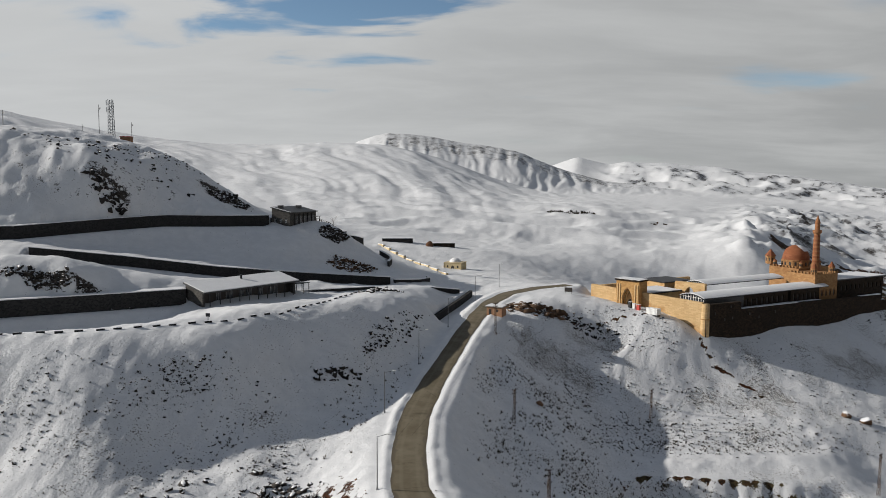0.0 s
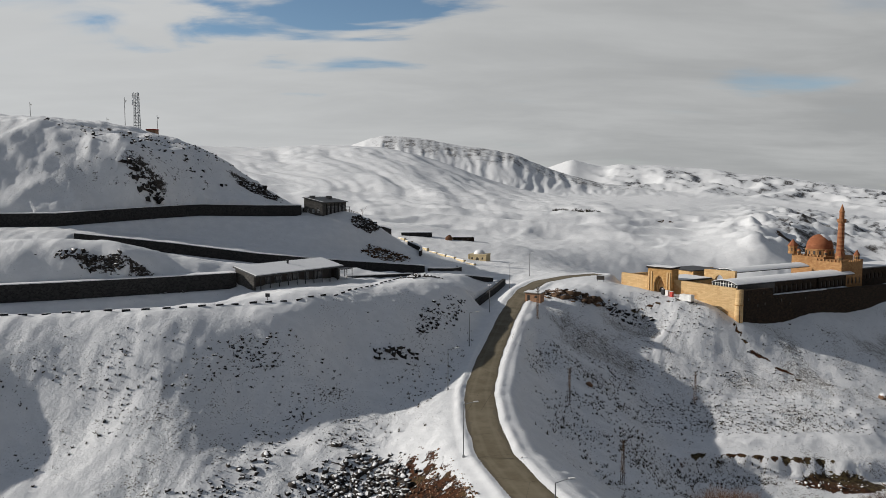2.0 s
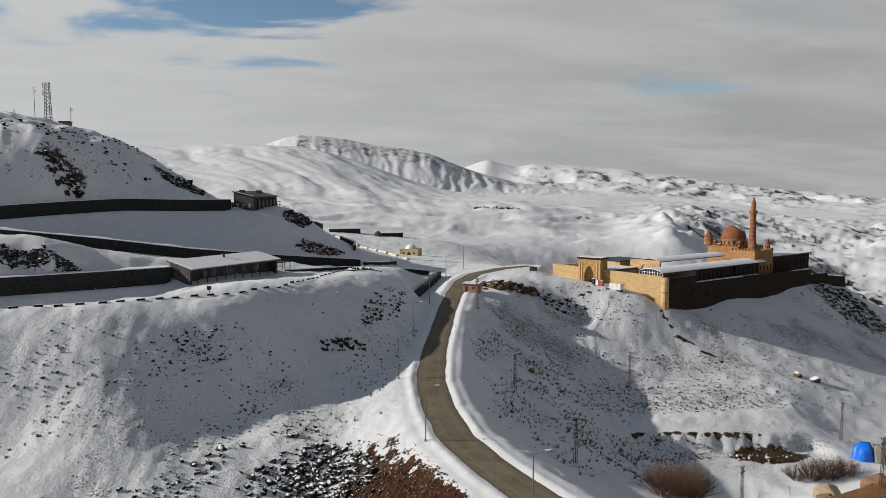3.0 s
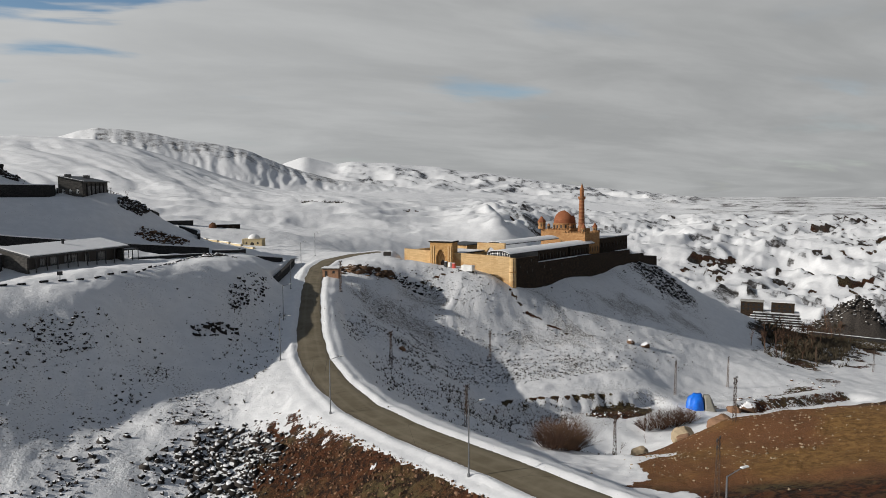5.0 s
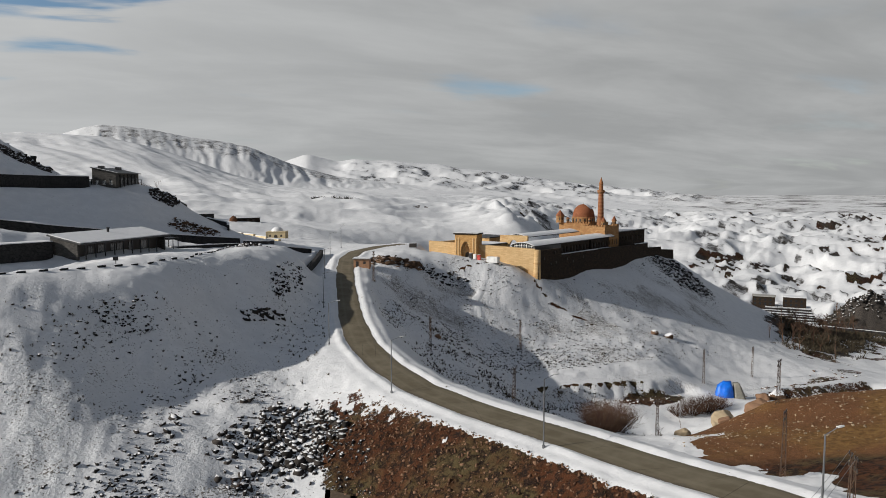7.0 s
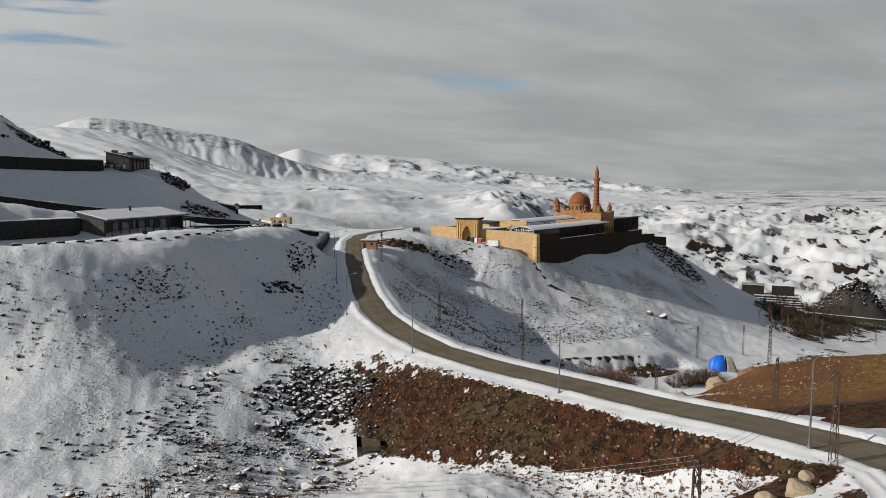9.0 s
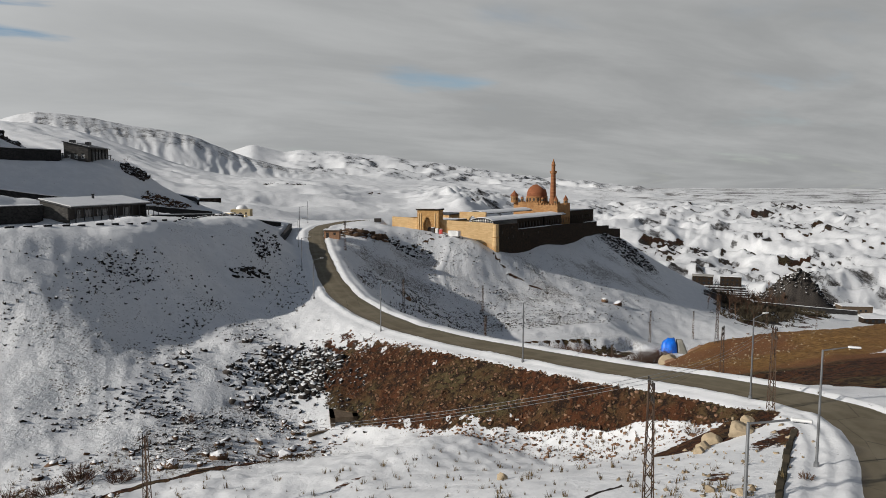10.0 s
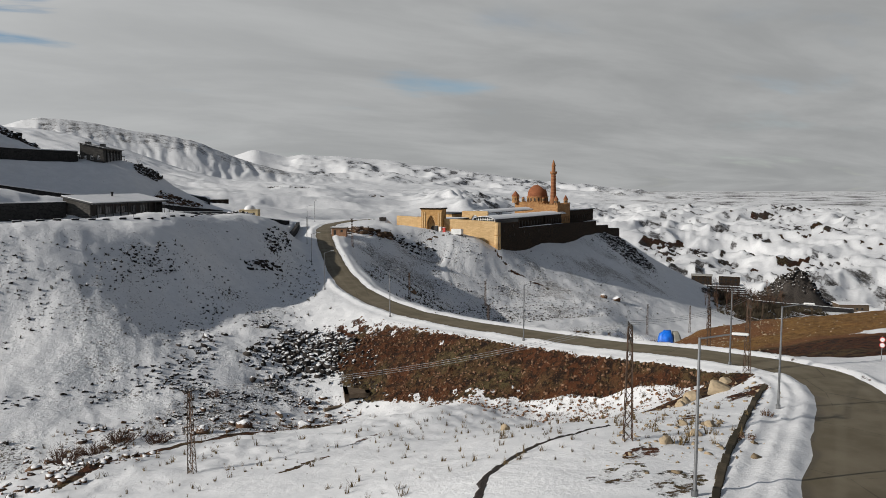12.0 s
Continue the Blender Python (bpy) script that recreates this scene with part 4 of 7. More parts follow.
# ---------------------------------------------------------------- retaining walls of black basalt
def retaining_wall(line, height, name="retaining_wall", label="long black basalt retaining wall capped with snow", thick=0.8, mat=None, bury=2.5, cap=True):
    """A wall that follows a plan line of x, y, foot height; its top stands height above the foot."""
    w_ob = thing(name, label, "wall", kind="structure")
    pts = resample(line, 4.0)
    t = np.gradient(pts[:, :2], axis=0)
    t /= np.linalg.norm(t, axis=1)[:, None]
    n = np.stack([-t[:, 1], t[:, 0]], 1) * thick
    for key, z0, z1, grow, material_ in (("masonry", -bury, height, 0.0, mat or M_BASALT), ("snow_cap", height, height + 0.22, 0.06, M_SNOW)):
        if key == "snow_cap" and not cap:
            continue
        verts, faces = [], []
        for (x, y, z), (nx, ny) in zip(pts, n):
            wob = 0.0 if key == "masonry" else 0.06 * math.sin(x * 1.3 + y)
            for s, h in ((-grow, z0), (-grow, z1 + wob), (1 + grow, z1 + wob), (1 + grow, z0)):
                verts.append((x + nx * s, y + ny * s, z + h))
        for k in range(len(pts) - 1):
            for j in range(4):
                faces.append((k * 4 + j, k * 4 + (j + 1) % 4, (k + 1) * 4 + (j + 1) % 4, (k + 1) * 4 + j))
        last = 4 * (len(pts) - 1)
        faces += [(3, 2, 1, 0), (last, last + 1, last + 2, last + 3)]
        mesh_object(key, verts, faces, material_, w_ob)
    return w_ob


retaining_wall(*WALLS["terrace"], thick=3.6)
retaining_wall(*WALLS["ramp"], thick=3.6)
retaining_wall([(-17.5, 255.5, -36.4), (-9, 262, -37.2), (-5, 271, -37.6), (-6, 279, -37.8)], 2.1, label="short curved black basalt retaining wall")
retaining_wall(*WALLS["upper"], thick=3.6)
retaining_wall([(-41.5, 287.5, -24), (-36.5, 294, -25), (-34, 303, -26.5)], 3.6, label="black basalt buttress wall below the upper house")
retaining_wall(*WALLS["roadside"], thick=1.2, cap=False, label="stepped black basalt wall beside the road")
retaining_wall([(-14, 247, -37.4), (-4, 252, -38.4), (6, 257, -40)], 2.0, label="low black basalt wall above the road")
retaining_wall([(x, y, gh(x, y)) for x, y in ((-27, 300), (-22.5, 290), (-20.8, 281), (-21.6, 274))], 1.9, label="low curved black basalt wall above the saddle")
retaining_wall([(-42, 213, -33.2), (-30, 222, -33.6), (-22, 228, -34)], 1.1, label="low dark basalt parapet beside the terrace", thick=0.4)


# ---------------------------------------------------------------- palace
PALACE = Matrix.Translation((89.4, 240.0, 0)) @ Matrix.Rotation(math.atan2(0.489, 0.872), 4, "Z")
palace = thing("palace", "ochre stone hilltop palace with snowy roofs and red dome", "palace", PALACE)


def prism(bm, outline, z0, z1):
    """An upright prism over a plan outline."""
    low = [bm.verts.new((x, y, z0)) for x, y in outline]
    high = [bm.verts.new((x, y, z1)) for x, y in outline]
    n = len(outline)
    bm.faces.new(low[::-1]), bm.faces.new(high)
    for k in range(n):
        bm.faces.new((low[k], low[(k + 1) % n], high[(k + 1) % n], high[k]))


def run_wall(name, a, b, thick, z0, za, zb, mat, parent, label="", batter=0.0):
    """A straight wall from a to b in plan, its top sloping from za to zb."""
    a, b = Vector(a), Vector(b)
    side = Vector((-(b - a).y, (b - a).x)).normalized() * thick
    bm = bmesh.new()
    out = -side.normalized() * batter
    low = [a + out, b + out, b + side, a + side]
    top = [a, b, b + side, a + side]
    lv = [bm.verts.new((p.x, p.y, z0)) for p in low]
    hv = [bm.verts.new((p.x, p.y, z)) for p, z in zip(top, (za, zb, zb, za))]
    bm.faces.new(lv[::-1]), bm.faces.new(hv)
    for k in range(4):
        bm.faces.new((lv[k], lv[(k + 1) % 4], hv[(k + 1) % 4], hv[k]))
    return part(name, bm, mat, parent, label)


# south side in the shade-darkened stone, sunlit entrance front in plain ochre
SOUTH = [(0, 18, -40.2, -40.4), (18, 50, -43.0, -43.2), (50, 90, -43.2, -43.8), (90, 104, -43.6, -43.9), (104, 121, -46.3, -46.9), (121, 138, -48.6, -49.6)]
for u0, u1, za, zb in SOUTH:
    run_wall("outer_wall", (u0, 0), (u1, 0), 1.4, -62, za, zb, M_SHADE_BROWNSTONE, palace, "tall weathered brown retaining wall with shade put into its colour", 0.5)
run_wall("outer_wall", (138, 0.02), (138, 26), 1.4, -66, -49.6, -50, M_SHADE_BROWNSTONE, palace, "stepped brown end wall", 0.5)
run_wall("outer_wall", (-12.7, 43.8), (-0.4, 1.3), 1.4, -58, -37.6, -39.6, M_OCHRE, palace, "ochre ashlar entrance wall")
run_wall("outer_wall", (60, 62), (-12, 44), 1.4, -60, -41, -38.2, M_OCHRE, palace, "ochre rear court wall")

F0, F1 = Vector((0, 0)), Vector((-12.7, 43.8))
fdir = (F1 - F0).normalized()
ang = math.atan2(fdir.y, fdir.x)
FACADE = Matrix.Rotation(ang, 4, "Z")   # x runs along the entrance front from the corner, y points out of it


def pointed_arch(cx, z0, wide, spring, rise, n=6):
    """Outline of a pointed arch, from its left foot round to its right foot, in x and z."""
    pts = [(cx - wide / 2, z0), (cx - wide / 2, z0 + spring)]
    for k in range(1, n + 1):
        q = k / n
        pts.append((cx - wide / 2 * (1 - q) ** 0.75, z0 + spring + rise * math.sin(q * math.pi / 2) ** 1.1))
    pts += [(2 * cx - x, z) for x, z in pts[-2::-1]]
    return pts


def arched_panel(bm, outline, y, depth):
    """A solid slab with the outline given in x and z, from y to y + depth."""
    front = [bm.verts.new((x, y, z)) for x, z in outline]
    back = [bm.verts.new((x, y + depth, z)) for x, z in outline]
    bm.faces.new(front), bm.faces.new(back[::-1])
    for k in range(len(outline)):
        j = (k + 1) % len(outline)
        bm.faces.new((front[k], back[k], back[j], front[j]))


def wall_with_arch(bm, x0, x1, z0, z1, outline, y0, y1):
    """A slab x0..x1 by z0..z1 with an arched opening cut through it."""
    mid = max(outline, key=lambda p: p[1])
    right_side = outline[outline.index(mid):]
    left_side = outline[:outline.index(mid) + 1]
    for pts in ([(x0, z0)] + left_side + [(mid[0], z1), (x0, z1)], right_side + [(x1, z0), (x1, z1), (mid[0], z1)]):
        arched_panel(bm, pts, y0, y1 - y0)


# entrance portal: a tall block with a deep pointed niche, a carved border and a dark doorway
portal = part("portal", bmesh.new(), M_OCHRE_CARVED, palace, "tall carved ochre stone portal with pointed niche")
portal.matrix_basis = FACADE
PX0, PX1, PZ0, PZ1 = 24.0, 33.4, -45.5, -34.6
niche = pointed_arch(28.7, PZ0, 4.4, 5.2, 3.0)
bm = bmesh.new()
wall_with_arch(bm, PX0, PX1, PZ0, PZ1, niche, 0.0, 2.2)
box(bm, PX0, PX1, -3.4, 0.0, PZ0, PZ1)
bm.to_mesh(portal.data)
bm.free()
for x in (24.35, 25.35, 31.55, 32.55):
    bm = bmesh.new()
    box(bm, x, x + 0.5, 2.2, 2.42, PZ0, PZ1 - 1.2, bevel=0.06)
    part("pilaster", bm, M_OCHRE, portal)
for k, inset in enumerate((0.0, 0.5, 1.0)):
    bm = bmesh.new()
    outer, inner = pointed_arch(28.7, PZ0, 4.4 - inset * 1.6, 5.2 - inset * 0.4, 3.0 - inset * 0.8), pointed_arch(28.7, PZ0, 4.0 - inset * 1.6, 5.2 - inset * 0.5, 2.7 - inset * 0.8)
    for j in range(len(outer) - 1):
        arched_panel(bm, [outer[j], outer[j + 1], inner[j + 1], inner[j]], 1.5 - k * 0.5, 0.45)
    part("niche_moulding", bm, M_OCHRE_CARVED if k % 2 else M_OCHRE, portal)
bm = bmesh.new()
arched_panel(bm, pointed_arch(28.7, PZ0, 1.9, 3.0, 0.9), 0.02, 0.08)
part("doorway", bm, M_DOOR, portal, "dark open doorway")
bm = bmesh.new()
box(bm, PX0 - 0.5, PX1 + 0.5, -3.7, 2.7, PZ1, PZ1 + 0.55, bevel=0.12)
part("cornice", bm, M_SHADE_BROWNSTONE, portal, "overhanging grey-brown cornice")
bm = bmesh.new()
box(bm, PX0 - 0.4, PX1 + 0.4, -3.6, 2.5, PZ1 + 0.55, PZ1 + 0.72, bevel=0.06)
part("snow_cap", bm, M_SNOW, portal)


def gabled_hall(u0, u1, v0, v1, eave, ridge, name="glazed_hall", bays=9, roof_label="wide snow-covered canopy roof"):
    """A steel hall roof over the ruins: shallow arched roof, glazed gable, posts along the eaves."""
    hall = part(name, bmesh.new(), M_DARKMETAL, palace, roof_label)
    n = 10
    top = [(v0 + (v1 - v0) * k / n, eave + (ridge - eave) * math.sin(math.pi * k / n) ** 0.8) for k in range(n + 1)]
    bm = bmesh.new()
    rows = []
    for u in (u0 - 0.6, u1):
        rows.append([bm.verts.new((u, v, z - 0.25)) for v, z in top] + [bm.verts.new((u, v, z)) for v, z in top[::-1]])
    m = len(rows[0])
    for k in range(m):
        bm.faces.new((rows[0][k], rows[0][(k + 1) % m], rows[1][(k + 1) % m], rows[1][k]))
    bm.faces.new(rows[0]), bm.faces.new(rows[1][::-1])
    bm.to_mesh(hall.data)
    bm.free()
    bm = bmesh.new()
    rows = []
    for u in (u0 - 0.3, u1 - 0.2):
        rows.append([bm.verts.new((u, v, z)) for v, z in top] + [bm.verts.new((u, v, z + 0.2)) for v, z in top[::-1]])
    for k in range(m):
        bm.faces.new((rows[0][k], rows[0][(k + 1) % m], rows[1][(k + 1) % m], rows[1][k]))
    bm.faces.new(rows[0]), bm.faces.new(rows[1][::-1])
    part("roof_snow", bm, M_SNOW, hall, "thick snow on the roof")
    # glazed gable facing the entrance front
    foot = eave - 1.3
    bm = bmesh.new()
    box(bm, u0 + 0.1, u0 + 0.16, v0 + 0.2, v1 - 0.2, foot, eave)
    arched_panel_uv = [bm.verts.new((u0 + 0.13, v, z - 0.3)) for v, z in top]
    bm.faces.new(arched_panel_uv)
    part("gable_glass", bm, M_GLASS, hall, "dark glazed gable")
    for k in range(bays + 1):
        v = v0 + 0.2 + (v1 - v0 - 0.4) * k / bays
        z = np.interp(v, [q for q, _ in top], [q for _, q in top]) - 0.25
        bm = bmesh.new()
        box(bm, u0 - 0.05, u0 + 0.1, v - 0.1, v + 0.1, foot, float(z))
        part("mullion", bm, M_WHITE, hall)
    for z0, z1 in ((foot - 0.2, foot), (eave - 0.12, eave)):
        bm = bmesh.new()
        box(bm, u0 - 0.06, u0 + 0.1, v0, v1, z0, z1)
        part("rail", bm, M_WHITE, hall)
    return hall


def stone_block(name, u0, u1, v0, v1, z0, z1, mat, label="", windows=(), snow=True, overhang=0.0, parent=None):
    """A stone wing with recessed arched windows on its long south side: windows are (u, foot, width, height)."""
    parent = parent or palace
    body = part(name, bmesh.new(), mat, parent, label)
    bm = bmesh.new()
    box(bm, u0, u1, v0 + 0.35, v1, z0, z1)
    # the south face is laid up in strips so that the openings are recessed
    edges = [u0]
    for wu, wf, ww, wh in sorted(windows):
        box(bm, edges[-1], wu - ww / 2, v0, v0 + 0.35, z0, z1)
        box(bm, wu - ww / 2, wu + ww / 2, v0, v0 + 0.35, z0, wf)
        box(bm, wu - ww / 2, wu + ww / 2, v0, v0 + 0.35, wf + wh, z1)
        edges.append(wu + ww / 2)
    box(bm, edges[-1], u1, v0, v0 + 0.35, z0, z1)
    bm.to_mesh(body.data)
    bm.free()
    for wu, wf, ww, wh in windows:
        bm = bmesh.new()
        arched_panel(bm, pointed_arch(wu, wf, ww * 0.96, wh * 0.6, wh * 0.36), v0 + 0.27, 0.06)
        part("window", bm, M_DOOR, body)
    if overhang:
        bm = bmesh.new()
        box(bm, u0 - overhang, u1 + overhang, v0 - overhang, v1 + overhang, z1, z1 + 0.4, bevel=0.08)
        part("eave", bm, M_DARKMETAL, body, "dark overhanging eaves")
    if snow:
        bm = bmesh.new()
        o = overhang - 0.15
        box(bm, u0 - o, u1 + o, v0 - o, v1 + o, z1 + (0.4 if overhang else 0), z1 + (0.62 if overhang else 0.22), bevel=0.08)
        part("roof_snow", bm, M_SNOW, body)
    return body


gabled_hall(3.2, 74, 3.6, 14.2, -38.9, -37.7)
gabled_hall(22, 68, 19, 28, -37.1, -36.0, bays=10)
stone_block("hall_side", 3.4, 23.5, 3.4, 5.0, -44.5, -39.3, M_DARKMETAL, "dark sheet-metal side of the hall", snow=False)
stone_block("gallery_wing", 23.5, 49.5, 4.0, 13, -46, -39.0, M_SHADE_BROWNSTONE, "brown stone wing with arched windows",
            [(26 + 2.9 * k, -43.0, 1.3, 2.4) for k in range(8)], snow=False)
stone_block("gallery_wing", 50.5, 68, 3.6, 13, -46, -39.0, M_SHADE_BROWNSTONE, "brown stone wing with arched windows",
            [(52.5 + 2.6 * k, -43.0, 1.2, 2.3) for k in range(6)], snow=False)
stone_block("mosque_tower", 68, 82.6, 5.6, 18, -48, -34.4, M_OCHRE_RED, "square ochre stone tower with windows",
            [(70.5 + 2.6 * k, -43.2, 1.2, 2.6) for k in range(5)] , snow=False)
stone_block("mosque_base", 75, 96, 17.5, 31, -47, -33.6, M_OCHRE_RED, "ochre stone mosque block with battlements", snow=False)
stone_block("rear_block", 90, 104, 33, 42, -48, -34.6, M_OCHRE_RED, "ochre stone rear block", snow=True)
stone_block("harem_wing", 83.2, 122, 9.5, 21, -52, -38.3, M_SHADE_BROWNSTONE, "brown stone wing with a row of windows under snowy eaves",
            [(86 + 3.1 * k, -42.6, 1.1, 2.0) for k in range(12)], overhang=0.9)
stone_block("court_building", -7, 14, 24, 36, -46, -39.6, M_OCHRE, "ochre court building with a snowy roof", snow=True, overhang=0.5)
stone_block("court_building", 16, 30, 34, 46, -46, -37.8, M_OCHRE, "ochre court building with a dark roof", snow=False, overhang=0.6)
# inner gate with a pointed arch
gate = part("inner_gate", bmesh.new(), M_OCHRE, palace, "ochre inner gate with a pointed arch")
bm = bmesh.new()
m_gate = Matrix.Translation((17, 22, 0)) @ Matrix.Rotation(radians(105), 4, "Z")
wall_with_arch(bm, -6, 6, -45, -36.2, pointed_arch(0, -45, 4.2, 4.4, 2.6), -0.8, 0.8)
bmesh.ops.transform(bm, matrix=m_gate, verts=bm.verts)
bm.to_mesh(gate.data)
bm.free()

# battlements along the mosque block and tower
for (u, v) in [(68 + 1.45 * k, 5.8) for k in range(11)] + [(68.1, 7 + 1.5 * k) for k in range(7)] + [(75.1, 18.6 + 1.5 * k) for k in range(8)]:
    bm = bmesh.new()
    z = -34.4 if (v < 17 and u >= 68) else -33.6
    box(bm, u, u + 0.8, v, v + 0.5, z, z + 0.75, bevel=0.05)
    part("merlon", bm, M_OCHRE_RED, palace)


def turret(u, v, z, r, tall, cap, mat_cap=None):
    """A small polygonal turret with a conical red cap."""
    t = part("turret", bmesh.new(), M_OCHRE_RED, palace, "small ochre turret with conical red cap")
    bm = bmesh.new()
    cone(bm, r, r, z, z + tall, u, v, 8)
    cone(bm, r * 1.15, r * 1.15, z + tall - 0.25, z + tall, u, v, 8)
    bm.to_mesh(t.data)
    bm.free()
    bm = bmesh.new()
    cone(bm, r * 1.2, 0.05, z + tall, z + tall + cap, u, v, 8)
    part("cap", bm, mat_cap or M_RED, t)
    for k in range(8):
        a_ = (k + 0.5) * math.pi / 4
        bm = bmesh.new()
        box(bm, -0.22, 0.22, r * 0.9, r * 0.955, z + tall * 0.35, z + tall * 0.75, Matrix.Translation((u, v, 0)) @ Matrix.Rotation(a_, 4, "Z"))
        part("opening", bm, M_DOOR, t)


turret(69.6, 7.2, -34.4, 1.1, 2.4, 2.2)
turret(81.2, 7.4, -34.4, 1.1, 2.4, 2.2)
turret(89, 41, -34.4, 2.0, 3.6, 3.0)
for u, v in ((76.2, 29.4), (78, 18.6), (90, 18.5)):
    turret(u, v, -33.6, 0.75, 2.2, 0.7)

# dome on its drum
dome = part("dome", bmesh.new(), M_RED, palace, "red stone dome half covered with snow")
bm = bmesh.new()
DU, DV, DZ, DR, DH = 83.0, 24.5, -30.7, 5.3, 6.2
profile = [(DR * math.cos(q) , DZ + DH * math.sin(q) ** 0.92) for q in np.linspace(0, math.pi / 2, 10)]
rings_ = []
for r, z in profile[:-1]:
    rings_.append([bm.verts.new((DU + r * math.cos(k * math.pi / 16), DV + r * math.sin(k * math.pi / 16), z)) for k in range(32)])
tip = bm.verts.new((DU, DV, profile[-1][1]))
for lo, hi in zip(rings_[:-1], rings_[1:]):
    for k in range(32):
        bm.faces.new((lo[k], lo[(k + 1) % 32], hi[(k + 1) % 32], hi[k]))
for k in range(32):
    bm.faces.new((rings_[-1][k], rings_[-1][(k + 1) % 32], tip))
bm.to_mesh(dome.data)
bm.free()
dome.data.shade_smooth()
bm = bmesh.new()
cone(bm, DR + 0.25, DR + 0.25, -33.6, DZ, DU, DV, 16)
cone(bm, DR + 0.5, DR + 0.5, DZ - 0.3, DZ + 0.02, DU, DV, 16)
part("drum", bm, M_OCHRE_RED, dome, "sixteen-sided ochre drum")
for k in range(16):
    bm = bmesh.new()
    box(bm, -0.35, 0.35, DR + 0.05, DR + 0.3, -32.9, -31.5, Matrix.Translation((DU, DV, 0)) @ Matrix.Rotation((k + 0.5) * math.pi / 8, 4, "Z"))
    part("drum_window", bm, M_DOOR, dome)
# snow lies on the shaded side of the dome
bm = bmesh.new()
patch = []
for i, q in enumerate(np.linspace(radians(34), radians(84), 7)):
    half = math.pi * (0.2 + 0.26 * i / 6)
    patch.append([bm.verts.new((DU + (DR * math.cos(q) + 0.1) * math.cos(-1.2 + half * s), DV + (DR * math.cos(q) + 0.1) * math.sin(-1.2 + half * s), DZ + DH * math.sin(q) ** 0.92 + 0.12)) for s in np.linspace(-1, 1, 9)])
for lo, hi in zip(patch[:-1], patch[1:]):
    for k in range(8):
        bm.faces.new((lo[k], lo[k + 1], hi[k + 1], hi[k]))
part("dome_snow", bm, M_SNOW, dome, "snow patch on the dome", True)
bm = bmesh.new()
cone(bm, 0.12, 0.02, profile[-1][1] - 0.1, profile[-1][1] + 1.2, DU, DV, 6)
part("finial", bm, M_STEEL, dome)

# minaret of alternating ochre and red courses
minaret = part("minaret", bmesh.new(), M_MINARET, palace, "slender striped stone minaret with one balcony")
MU, MV = 81.9, 14.8
bm = bmesh.new()
cone(bm, 2.1, 1.75, -35, -31.8, MU, MV, 12)
bm.to_mesh(minaret.data)
bm.free()
for k in range(15):
    z0 = -31.8 + k * 0.86
    r0, r1 = 1.5 - 0.022 * k, 1.5 - 0.022 * (k + 1)
    bm = bmesh.new()
    cone(bm, r0 + 0.03 * (k % 2), r1 + 0.03 * (k % 2), z0, z0 + 0.86, MU, MV, 16)
    part("course", bm, M_RED if k % 2 else M_MINARET, minaret)
bm = bmesh.new()
cone(bm, 1.2, 1.75, -19.4, -18.6, MU, MV, 16)
cone(bm, 1.75, 1.75, -18.6, -17.7, MU, MV, 16)
part("balcony", bm, M_MINARET, minaret, "corbelled stone balcony")
bm = bmesh.new()
cone(bm, 1.0, 0.92, -18.6, -14.9, MU, MV, 14)
part("upper_shaft", bm, M_MINARET, minaret)
bm = bmesh.new()
cone(bm, 1.15, 0.03, -14.9, -11.4, MU, MV, 14)
part("spire", bm, M_MINARET, minaret, "pointed stone cap")

# small openings low in the outer wall
for u, z in ((4, -44), (9, -46.5), (13, -46.2), (22, -45.5), (27, -47), (36, -45.8), (12, -42.2)):
    bm = bmesh.new()
    box(bm, u, u + 0.5, -0.42, -0.2, z, z + 0.9)
    part("wall_slit", bm, M_DOOR, palace)
# rounded buttress at the corner, with a string course
bm = bmesh.new()
cone(bm, 1.75, 1.45, -61, -40.0, 1.0, 1.15, 20)
buttress = part("corner_buttress", bm, M_OCHRE, palace, "rounded ochre corner buttress", True)
bm = bmesh.new()
cone(bm, 1.72, 1.72, -45.4, -45.1, 1.0, 1.15, 20)
part("string_course", bm, M_OCHRE_CARVED, buttress)
# snow along the wall heads
for u0, u1, za, zb in SOUTH[1:4:2]:
    bm = bmesh.new()
    prism(bm, [(u0, 0.05), (u1, 0.05), (u1, 1.4), (u0, 1.4)], min(za, zb) - 0.1, max(za, zb) + 0.05)
    part("wall_snow", bm, M_SNOW, palace)
bm = bmesh.new()
prism(bm, [(1.4, 1.4), (66, 1.4), (66, 4.2), (1.4, 4.2)], -45, -43.4)
part("wall_walk", bm, M_SNOW, palace, "snowy ledge behind the outer wall")


# ---------------------------------------------------------------- visitor pavilion on the terrace
def on_line(x, y, z, dx, dy):
    return Matrix.Translation((x, y, z)) @ Matrix.Rotation(math.atan2(dy, dx), 4, "Z")


pavilion = thing("pavilion", "low basalt and glass pavilion with a snowy mono-pitch roof", "building", on_line(-62.6, 184.0, -32.1, 0.614, 0.789))
L, D, HF, HB = 31.0, 7.6, 3.75, 5.3
for x0, x1 in ((-0.1, 0.5), (L - 0.5, L)):
    bm = bmesh.new()
    prof = [(x0, 0, -0.8), (x0, D, -0.8), (x0, D, HB - 0.15), (x0, 0, HF - 0.15)]
    lo = [bm.verts.new(p) for p in prof]
    hi = [bm.verts.new((x1, p[1], p[2])) for p in prof]
    bm.faces.new(lo), bm.faces.new(hi[::-1])
    for k in range(4):
        bm.faces.new((lo[k], hi[k], hi[(k + 1) % 4], lo[(k + 1) % 4]))
    part("end_wall", bm, M_BASALT_LIGHT, pavilion, "coursed grey basalt end wall")
bm = bmesh.new()
